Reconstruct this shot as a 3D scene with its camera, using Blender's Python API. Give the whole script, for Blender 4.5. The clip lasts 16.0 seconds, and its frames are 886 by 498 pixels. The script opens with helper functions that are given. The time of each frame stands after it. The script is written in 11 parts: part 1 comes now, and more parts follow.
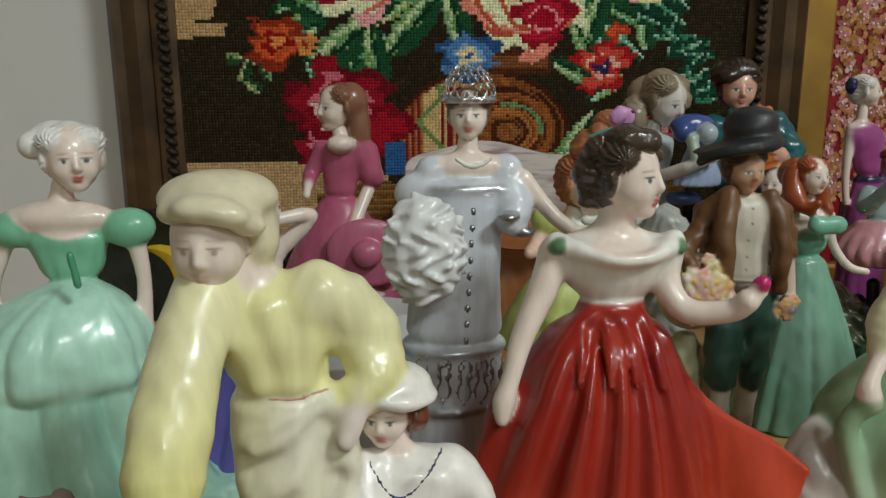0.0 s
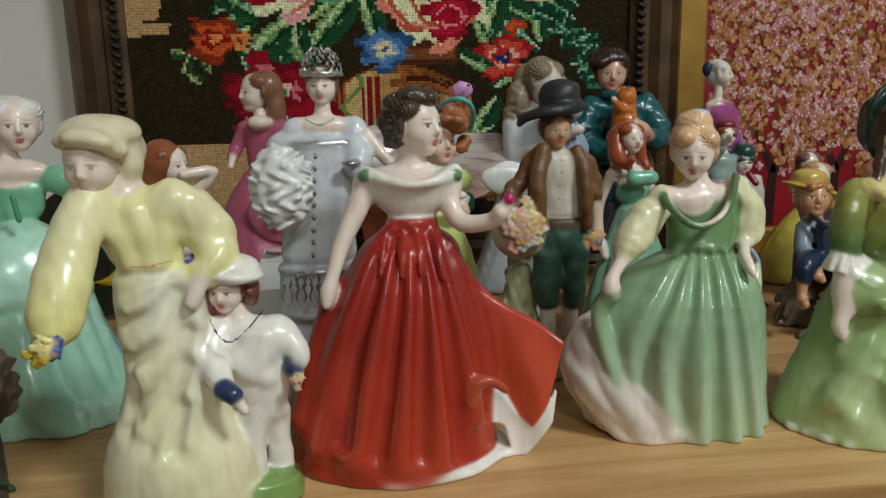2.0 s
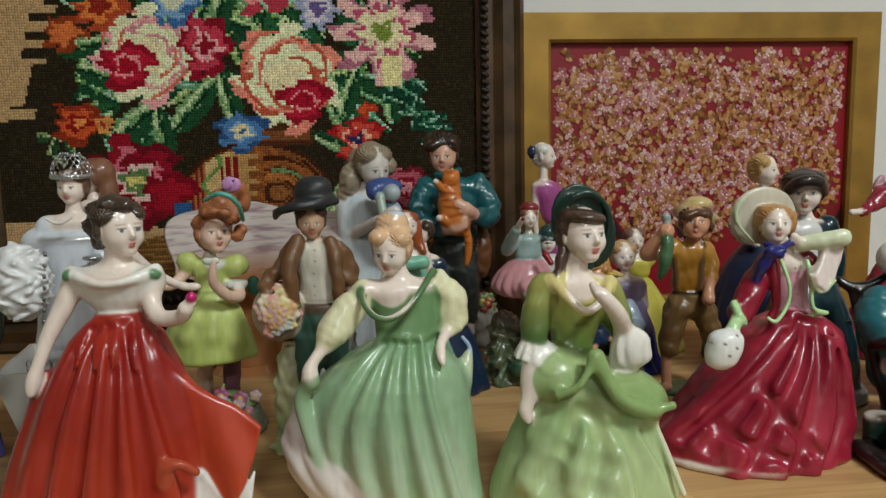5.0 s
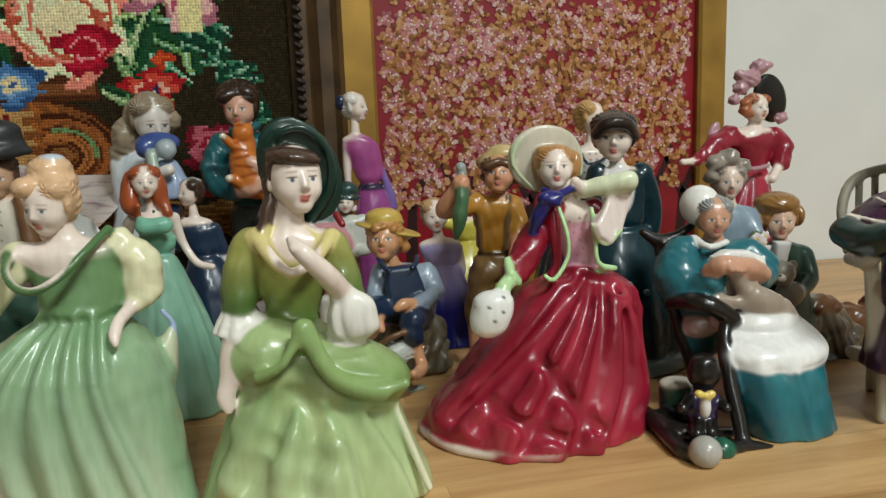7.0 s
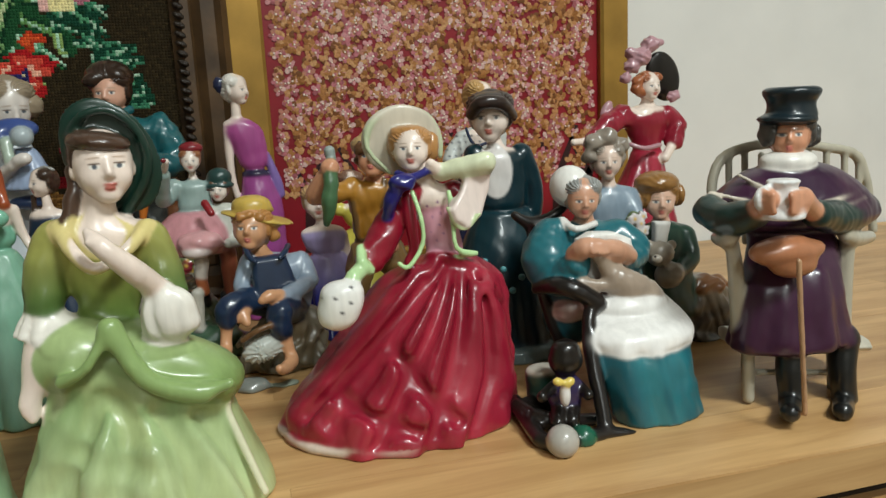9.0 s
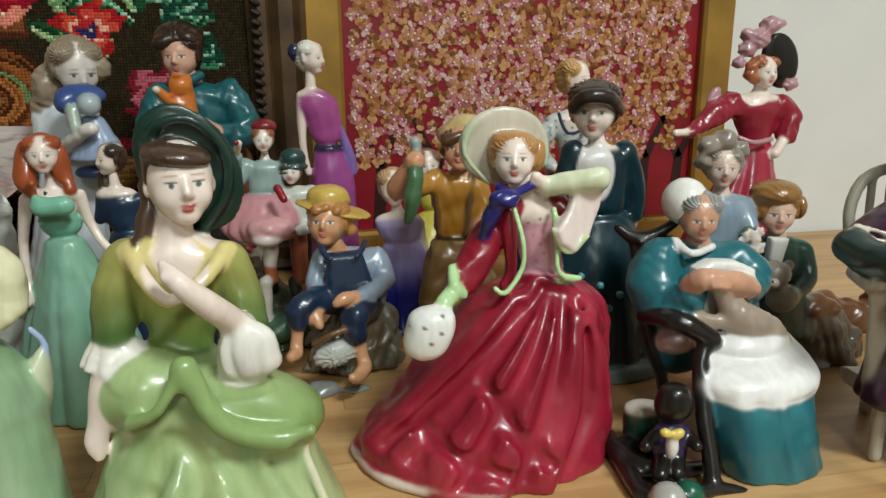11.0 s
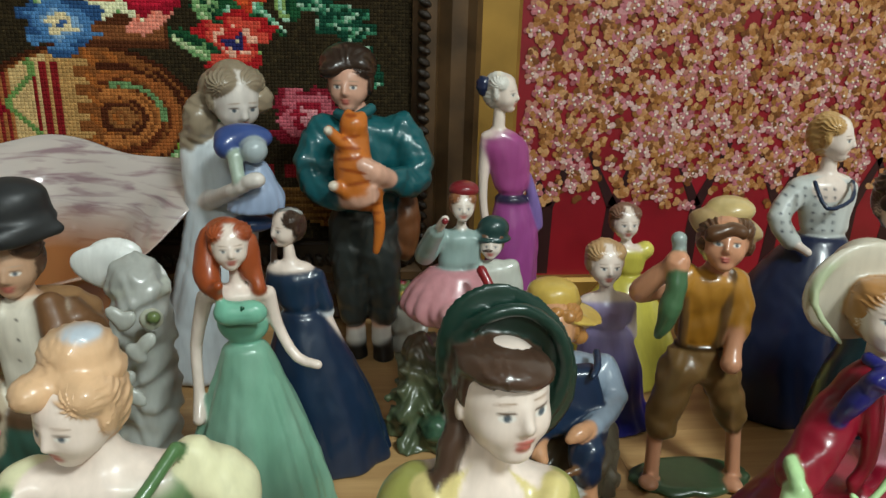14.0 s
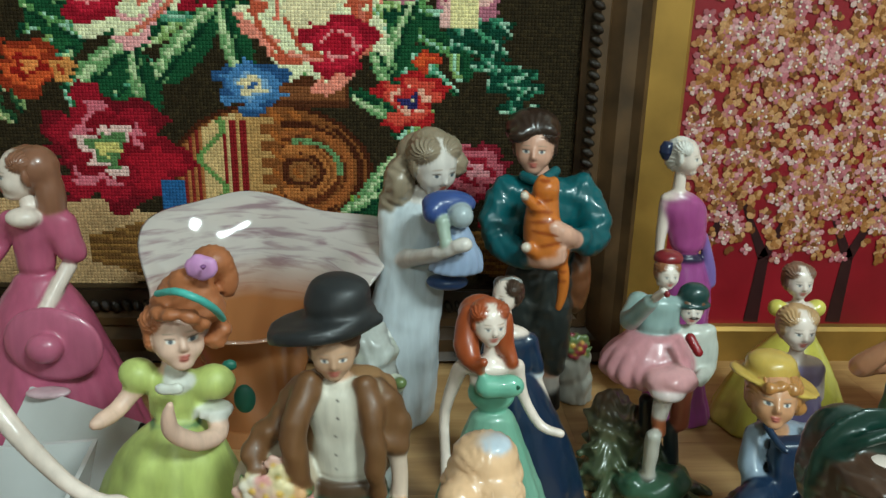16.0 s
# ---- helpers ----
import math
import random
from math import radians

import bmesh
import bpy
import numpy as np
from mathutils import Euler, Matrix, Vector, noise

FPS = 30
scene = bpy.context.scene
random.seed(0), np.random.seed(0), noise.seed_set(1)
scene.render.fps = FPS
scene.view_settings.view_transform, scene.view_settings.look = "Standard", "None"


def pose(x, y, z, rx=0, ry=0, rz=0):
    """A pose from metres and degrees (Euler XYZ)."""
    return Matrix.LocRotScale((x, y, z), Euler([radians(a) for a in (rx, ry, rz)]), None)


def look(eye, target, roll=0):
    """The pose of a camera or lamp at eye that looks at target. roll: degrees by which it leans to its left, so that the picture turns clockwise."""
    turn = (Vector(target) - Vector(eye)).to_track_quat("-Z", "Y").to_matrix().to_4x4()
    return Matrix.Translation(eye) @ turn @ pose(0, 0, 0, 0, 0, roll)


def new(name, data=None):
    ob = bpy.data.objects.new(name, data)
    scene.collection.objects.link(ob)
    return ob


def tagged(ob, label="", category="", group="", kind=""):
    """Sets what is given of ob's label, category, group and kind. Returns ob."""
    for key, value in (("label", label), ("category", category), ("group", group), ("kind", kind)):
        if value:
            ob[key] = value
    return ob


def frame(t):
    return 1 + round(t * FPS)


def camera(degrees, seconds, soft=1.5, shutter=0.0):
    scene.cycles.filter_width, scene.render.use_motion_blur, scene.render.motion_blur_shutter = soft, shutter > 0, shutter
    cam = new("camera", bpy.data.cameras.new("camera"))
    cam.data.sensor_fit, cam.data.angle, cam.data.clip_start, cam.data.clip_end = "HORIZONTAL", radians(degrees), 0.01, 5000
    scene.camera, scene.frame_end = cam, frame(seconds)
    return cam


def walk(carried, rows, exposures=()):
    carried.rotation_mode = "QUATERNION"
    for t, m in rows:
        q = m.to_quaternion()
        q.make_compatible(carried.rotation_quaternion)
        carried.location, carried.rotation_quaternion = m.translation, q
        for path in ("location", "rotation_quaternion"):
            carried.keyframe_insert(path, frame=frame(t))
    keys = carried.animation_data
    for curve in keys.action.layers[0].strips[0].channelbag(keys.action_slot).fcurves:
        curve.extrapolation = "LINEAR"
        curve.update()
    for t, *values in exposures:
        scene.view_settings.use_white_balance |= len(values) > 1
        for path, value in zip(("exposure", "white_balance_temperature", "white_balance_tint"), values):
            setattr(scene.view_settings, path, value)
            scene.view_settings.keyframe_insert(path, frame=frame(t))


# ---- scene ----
cam = camera(62.1, 16.0)
PATH = [
    (0, (0.022, 0.032, 0.211), (0.213, 1.98, -0.198), -0.3),
    (0.5, (0.034, 0.001, 0.203), (0.216, 1.95, -0.209), 1.2),
    (1, (0.047, -0.032, 0.196), (0.229, 1.919, -0.206), 0.8),
    (1.5, (0.066, -0.058, 0.191), (0.258, 1.889, -0.223), -0.5),
    (2, (0.091, -0.081, 0.193), (0.295, 1.868, -0.206), -1.1),
    (2.5, (0.124, -0.098, 0.202), (0.361, 1.852, -0.17), -1.7),
    (3, (0.145, -0.11, 0.21), (0.382, 1.846, -0.13), -1.8),
    (3.2, (0.16, -0.113, 0.212), (0.402, 1.845, -0.117), -1.7),
    (5.3, (0.285, -0.132, 0.222), (0.486, 1.84, -0.04), -1.2),
    (5.5, (0.306, -0.122, 0.223), (0.543, 1.846, -0.043), -1.6),
    (6, (0.348, -0.089, 0.21), (0.633, 1.87, -0.073), -2.2),
    (6.5, (0.364, -0.072, 0.204), (0.699, 1.875, -0.11), -2.1),
    (7, (0.389, -0.07, 0.191), (0.771, 1.866, -0.136), -2.1),
    (7.5, (0.408, -0.068, 0.185), (0.843, 1.856, -0.142), -2.5),
    (8, (0.431, -0.066, 0.181), (0.925, 1.843, -0.151), -2.8),
    (8.2, (0.441, -0.067, 0.179), (0.952, 1.839, -0.15), -2.9),
    (10.3, (0.454, -0.034, 0.202), (0.869, 1.86, -0.287), -1.4),
    (10.5, (0.452, -0.027, 0.203), (0.846, 1.869, -0.294), -1.0),
    (11, (0.438, -0.006, 0.219), (0.8, 1.89, -0.306), -0.4),
    (11.5, (0.432, 0.024, 0.227), (0.771, 1.918, -0.321), 0.3),
    (12, (0.419, 0.056, 0.234), (0.744, 1.942, -0.346), 1.1),
    (12.5, (0.405, 0.081, 0.24), (0.704, 1.964, -0.364), 1.3),
    (13, (0.392, 0.1, 0.242), (0.666, 1.98, -0.384), 1.5),
    (13.5, (0.376, 0.116, 0.254), (0.627, 1.995, -0.383), 1.5),
    (14, (0.351, 0.125, 0.269), (0.57, 2.012, -0.357), 1.7),
    (14.5, (0.328, 0.134, 0.278), (0.512, 2.026, -0.345), 1.9),
    (15, (0.301, 0.135, 0.288), (0.451, 2.03, -0.333), 2.1),
    (15.5, (0.27, 0.135, 0.3), (0.391, 2.033, -0.318), 1.9),
    (16, (0.25, 0.121, 0.305), (0.344, 2.027, -0.294), 1.3),
]
walk(cam, [(t, look(eye, target, roll)) for t, eye, target, roll in PATH],
     [(0, -0.2, 6250, 10), (3, -0.2, 6250, 10), (5.5, -0.13, 6250, 10), (8, 0.08, 6300, 9), (12.5, 0.13, 6250, 9), (13.5, 0.1, 6250, 8), (14.7, 0.18, 5850, 0), (16, 0.28, 5750, -4)])

# ---------- world, lamps ----------
world = bpy.data.worlds.new("room_world")
scene.world = world
world.use_nodes = True
world.node_tree.nodes["Background"].inputs[0].default_value = (0.9, 0.95, 1.0, 1)
world.node_tree.nodes["Background"].inputs[1].default_value = 0.15


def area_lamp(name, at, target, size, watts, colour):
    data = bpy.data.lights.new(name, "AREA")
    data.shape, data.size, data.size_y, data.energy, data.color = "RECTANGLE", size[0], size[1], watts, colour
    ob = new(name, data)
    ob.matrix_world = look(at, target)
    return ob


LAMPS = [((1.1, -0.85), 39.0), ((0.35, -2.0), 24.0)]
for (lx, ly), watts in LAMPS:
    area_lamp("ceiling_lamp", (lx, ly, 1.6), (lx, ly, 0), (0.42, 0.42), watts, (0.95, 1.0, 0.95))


# ---------- materials ----------
def lin(h):
    v = [int(h[i:i + 2], 16) / 255 for i in (0, 2, 4)]
    return tuple(c / 12.92 if c < 0.04045 else ((c + 0.055) / 1.055) ** 2.4 for c in v)


def material(name, build):
    m = bpy.data.materials.new(name)
    m.use_nodes = True
    nt = m.node_tree
    bsdf = nt.nodes["Principled BSDF"]

    def node(kind, **inputs):
        n = nt.nodes.new(kind)
        for key, value in inputs.items():
            n.inputs[key.replace("_", " ")].default_value = value
        return n
    build(nt, bsdf, node, nt.links.new)
    return m


def mottle(nt, node, link, colour, scale, amount, detail=4):
    """Colour times a soft noise, between 1 - amount and 1 + amount."""
    noise_tex = node("ShaderNodeTexNoise", Scale=scale, Detail=detail)
    ramp = node("ShaderNodeMapRange")
    ramp.inputs["From Min"].default_value, ramp.inputs["From Max"].default_value = 0.3, 0.7
    ramp.inputs["To Min"].default_value, ramp.inputs["To Max"].default_value = 1 - amount, 1 + amount
    mix = nt.nodes.new("ShaderNodeVectorMath")
    mix.operation = "MULTIPLY"
    coord = nt.nodes.new("ShaderNodeTexCoord")
    link(coord.outputs["Object"], noise_tex.inputs["Vector"])
    link(noise_tex.outputs["Fac"], ramp.inputs["Value"])
    if isinstance(colour, tuple):
        mix.inputs[0].default_value = colour[:3]
    else:
        link(colour, mix.inputs[0])
    link(ramp.outputs[0], mix.inputs[1])
    return mix.outputs[0], noise_tex


def bump(nt, node, link, bsdf, height, strength, distance):
    b = node("ShaderNodeBump", Strength=strength, Distance=distance)
    link(height, b.inputs["Height"])
    link(b.outputs[0], bsdf.inputs["Normal"])


def plain(name, h, rough=0.5, metal=0.0, scale=30, amount=0.12, bumps=0.1, dist=0.001, coat=0.0):
    def build(nt, bsdf, node, link):
        out, tex = mottle(nt, node, link, lin(h), scale, amount)
        link(out, bsdf.inputs["Base Color"])
        bsdf.inputs["Roughness"].default_value, bsdf.inputs["Metallic"].default_value = rough, metal
        bsdf.inputs["Coat Weight"].default_value = coat
        bump(nt, node, link, bsdf, tex.outputs["Fac"], bumps, dist)
    return material(name, build)


def painted(name, rough, amount, coat):
    """Glaze or bisque over the colours painted on the clay; the paint's fourth value is how metallic it is."""
    def build(nt, bsdf, node, link):
        paint = nt.nodes.new("ShaderNodeAttribute")
        paint.attribute_name = "paint"
        soft_out, tex = mottle(nt, node, link, paint.outputs["Color"], 60, amount)
        brush = node("ShaderNodeTexNoise", Scale=1.0, Detail=5, Distortion=0.3)
        long = nt.nodes.new("ShaderNodeVectorMath")
        long.operation = "MULTIPLY"
        long.inputs[1].default_value = (210, 210, 34)
        where = nt.nodes.new("ShaderNodeTexCoord")
        link(where.outputs["Object"], long.inputs[0])
        link(long.outputs[0], brush.inputs["Vector"])
        span = nt.nodes.new("ShaderNodeMapRange")
        span.inputs["From Min"].default_value, span.inputs["From Max"].default_value = 0.3, 0.7
        span.inputs["To Min"].default_value, span.inputs["To Max"].default_value = 1 - 1.6 * amount, 1 + 1.6 * amount
        link(brush.outputs["Fac"], span.inputs["Value"])
        both = nt.nodes.new("ShaderNodeVectorMath")
        both.operation = "MULTIPLY"
        link(soft_out, both.inputs[0])
        link(span.outputs[0], both.inputs[1])
        link(both.outputs[0], bsdf.inputs["Base Color"])
        link(paint.outputs["Alpha"], bsdf.inputs["Metallic"])
        fine = node("ShaderNodeTexNoise", Scale=260.0, Detail=3)
        coord = nt.nodes.new("ShaderNodeTexCoord")
        link(coord.outputs["Object"], fine.inputs["Vector"])
        bsdf.inputs["Roughness"].default_value = rough
        bsdf.inputs["Coat Weight"].default_value, bsdf.inputs["Coat Roughness"].default_value = coat, 0.05
        bump(nt, node, link, bsdf, fine.outputs["Fac"], 0.08, 0.0006)
    return material(name, build)


GLAZE = painted("glazed_porcelain", 0.3, 0.05, 0.2)
BISQUE = painted("matt_bisque", 0.48, 0.07, 0.05)


def wood_build(nt, bsdf, node, link):
    coord = nt.nodes.new("ShaderNodeTexCoord")
    info = nt.nodes.new("ShaderNodeObjectInfo")
    shift = nt.nodes.new("ShaderNodeVectorMath")
    shift.operation = "MULTIPLY_ADD"
    shift.inputs[1].default_value, shift.inputs[2].default_value = (2.2, 26, 26), (0, 0, 0)
    off = nt.nodes.new("ShaderNodeVectorMath")
    off.operation = "SCALE"
    off.inputs[0].default_value, = (7.0, 5.0, 3.0),
    link(info.outputs["Random"], off.inputs["Scale"])
    link(coord.outputs["Object"], shift.inputs[0])
    link(off.outputs[0], shift.inputs[2])
    grain = node("ShaderNodeTexNoise", Scale=2.2, Detail=7, Roughness=0.62, Distortion=0.5)
    link(shift.outputs[0], grain.inputs["Vector"])
    ramp = nt.nodes.new("ShaderNodeValToRGB")
    ramp.color_ramp.elements[0].position, ramp.color_ramp.elements[0].color = 0.33, (*lin("a87f4f"), 1)
    ramp.color_ramp.elements[1].position, ramp.color_ramp.elements[1].color = 0.68, (*lin("cfa873"), 1)
    link(grain.outputs["Fac"], ramp.inputs["Fac"])
    tone = nt.nodes.new("ShaderNodeMapRange")
    tone.inputs["To Min"].default_value, tone.inputs["To Max"].default_value = 0.86, 1.1
    link(info.outputs["Random"], tone.inputs["Value"])
    mix = nt.nodes.new("ShaderNodeVectorMath")
    mix.operation = "MULTIPLY"
    link(ramp.outputs["Color"], mix.inputs[0])
    link(tone.outputs[0], mix.inputs[1])
    link(mix.outputs[0], bsdf.inputs["Base Color"])
    bsdf.inputs["Roughness"].default_value = 0.42
    bump(nt, node, link, bsdf, grain.outputs["Fac"], 0.15, 0.0008)


OAK = material("oiled_oak", wood_build)
WALL = plain("white_wall_paint", "dcdcd8", 0.75, scale=14, amount=0.03, bumps=0.12, dist=0.002)
# grey for the unseen walls, so that less light bounces back
UNSEEN_WALL = plain("unseen_wall_grey", "b4aca0", 0.75, scale=14, amount=0.03, bumps=0.12, dist=0.002)
FLOOR = plain("floor_boards", "6a543c", 0.5, scale=6, amount=0.2)
DARKWOOD = plain("dark_old_walnut", "4a3620", 0.42, scale=26, amount=0.6, bumps=0.5, dist=0.002)
ORNAMENT = plain("dark_carved_moulding", "241a10", 0.38, scale=60, amount=0.5, bumps=0.4)
GOLD = plain("worn_gold_leaf", "a5813c", 0.42, metal=0.55, scale=22, amount=0.22, bumps=0.25)
REDPAINT = plain("deep_red_paint", "86101f", 0.4, scale=18, amount=0.18, bumps=0.2)
BARK = plain("dark_painted_bark", "2c0d10", 0.45, scale=50, amount=0.2)
CANVAS = plain("tan_stitch_canvas", "9c7f55", 0.9, scale=300, amount=0.25, bumps=0.6)
SEAM = plain("dark_gap", "2a1d10", 0.8)
PAPER = plain("white_card", "d9d9d6", 0.6, scale=40, amount=0.03)


def attribute_paint(name, rough, spec=0.4):
    def build(nt, bsdf, node, link):
        paint = nt.nodes.new("ShaderNodeAttribute")
        paint.attribute_name = "paint"
        out, tex = mottle(nt, node, link, paint.outputs["Color"], 500, 0.22)
        link(out, bsdf.inputs["Base Color"])
        bsdf.inputs["Roughness"].default_value = rough
        bsdf.inputs["Specular IOR Level"].default_value = spec
    return material(name, build)


WOOL = attribute_paint("wool_stitches", 0.9, 0.15)
DABS = attribute_paint("thick_paint_dabs", 0.45, 0.25)


# ---------- mesh helpers ----------
def mesh_of(name, verts, faces, mat, smooth=False, paint=None):
    me = bpy.data.meshes.new(name)
    verts, faces = np.asarray(verts, np.float32), np.asarray(faces, np.int32)
    k = faces.shape[1]
    me.vertices.add(len(verts))
    me.vertices.foreach_set("co", verts.ravel())
    me.loops.add(faces.size)
    me.loops.foreach_set("vertex_index", faces.ravel())
    me.polygons.add(len(faces))
    me.polygons.foreach_set("loop_start", np.arange(0, faces.size, k, dtype=np.int32))
    me.polygons.foreach_set("use_smooth", np.full(len(faces), smooth))
    me.update(calc_edges=True)
    if paint is not None:
        layer = me.attributes.new("paint", "FLOAT_COLOR", "POINT")
        layer.data.foreach_set("color", np.asarray(paint, np.float32).ravel())
    me.materials.append(mat)
    return me


def part(name, bm, mat, parent, label=""):
    me = bpy.data.meshes.new(name)
    bm.to_mesh(me)
    bm.free()
    me.materials.append(mat)
    ob = new(name, me)
    ob.parent = parent
    return tagged(ob, label)


def box_bm(lo, hi, bevel=0.0):
    bm = bmesh.new()
    lo, hi = Vector(lo), Vector(hi)
    bmesh.ops.create_cube(bm, size=1, matrix=Matrix.Translation((lo + hi) / 2) @ Matrix.Diagonal((*(hi - lo), 1)))
    if bevel:
        bmesh.ops.bevel(bm, geom=bm.edges[:], offset=bevel, segments=2, affect="EDGES")
    return bm


def structure(name, lo, hi, mat, label, bevel=0.0):
    ob = part(name, box_bm(lo, hi, bevel), mat, None)
    return tagged(ob, label, "structure", kind="structure")


# ---------- the room ----------
WALL_Y = 0.775
structure("wall_north", (-2.2, WALL_Y, -0.8), (2.4, WALL_Y + 0.12, 1.7), WALL, "plain white painted wall behind the figurines")
# unseen walls added round the room; their grey cuts bounced light for contrast
structure("wall_south", (-2.2, -2.92, -0.8), (2.4, -2.8, 1.7), UNSEEN_WALL, "unseen warm grey wall added to cut bounced light")
structure("wall_west", (-2.32, -2.92, -0.8), (-2.2, WALL_Y + 0.12, 1.7), UNSEEN_WALL, "unseen warm grey side wall added to cut bounced light")
structure("wall_east", (2.4, -2.92, -0.8), (2.52, WALL_Y + 0.12, 1.7), UNSEEN_WALL, "unseen warm grey side wall added to cut bounced light")
structure("floor", (-2.2, -2.8, -0.9), (2.4, WALL_Y, -0.8), FLOOR, "brown boarded floor of the room")
structure("ceiling", (-2.2, -2.8, 1.7), (2.4, WALL_Y, 1.8), WALL, "plain white painted ceiling")


# ---------- sideboard ----------
def sideboard():
    root = tagged(new("sideboard"), "light oak sideboard with drawers, crowded with figurines", "sideboard")
    root.location = (0.3, 0.5, -0.8)
    inv = Matrix.Translation((-0.3, -0.5, 0.8))
    x0, x1, y0, y1 = -0.75, 1.35, 0.232, 0.77
    top = part("top", box_bm((x0, y0, -0.024), (x1, y1, -0.0015)), OAK, root)
    top.matrix_local = inv
    rng = random.Random(4)
    y = y0
    while y < y1 - 0.01:
        w = min(0.062, y1 - y)
        x = x0 - rng.random() * 0.3
        while x < x1:
            length = rng.uniform(0.35, 0.7)
            a, b = max(x, x0), min(x + length, x1)
            if b > a + 0.02:
                p = part("plank", box_bm((a, y, -0.0015), (b - 0.0002, y + w - 0.0002, 0)), OAK, top)
            x += length
        y += w
    body = part("body", box_bm((x0 + 0.02, y0 + 0.022, -0.76), (x1 - 0.02, y1, -0.024)), OAK, root)
    body.matrix_local = inv
    for i in range(3):
        a = x0 + 0.05 + i * 0.67
        d = part("drawer", box_bm((a, y0 + 0.01, -0.2), (a + 0.655, y0 + 0.03, -0.04), 0.002), OAK, root)
        d.matrix_local = inv
        g = part("gap", box_bm((a - 0.006, y0 + 0.018, -0.206), (a + 0.661, y0 + 0.0215, -0.034)), SEAM, d)
    for a in (x0 + 0.05, x1 - 0.1):
        for b in (y0 + 0.05, y1 - 0.1):
            leg = part("leg", box_bm((a, b, -0.8), (a + 0.05, b + 0.05, -0.755)), OAK, root)
            leg.matrix_local = inv


sideboard()


# ---------- framed pictures ----------
def rail(a, b, width, depth, profile, mat, parent, y, name="rail", label=""):
    """One mitred moulding from a to b (x, z); the picture lies to the left of a -> b."""
    a, b = Vector((a[0], 0, a[1])), Vector((b[0], 0, b[1]))
    along = (b - a).normalized()
    inward = Vector((-along.z, 0, along.x))
    verts = []
    for end, s in ((a, 1), (b, -1)):
        for u, h in profile:
            verts.append(end + inward * (u * width) + along * (s * u * width) + Vector((0, y - h * depth, 0)))
    n = len(profile)
    bm = bmesh.new()
    vs = [bm.verts.new(v) for v in verts]
    for i in range(n):
        j = (i + 1) % n
        bm.faces.new((vs[i], vs[j], vs[n + j], vs[n + i]))
    bm.faces.new(vs[:n][::-1])
    bm.faces.new(vs[n:])
    bmesh.ops.recalc_face_normals(bm, faces=bm.faces[:])
    return part(name, bm, mat, parent, label)


def frame_rails(x0, x1, z0, z1, width, depth, profile, mat, parent, y):
    for a, b in (((x0, z0), (x1, z0)), ((x1, z0), (x1, z1)), ((x1, z1), (x0, z1)), ((x0, z1), (x0, z0))):
        rail(a, b, width, depth, profile, mat, parent, y)


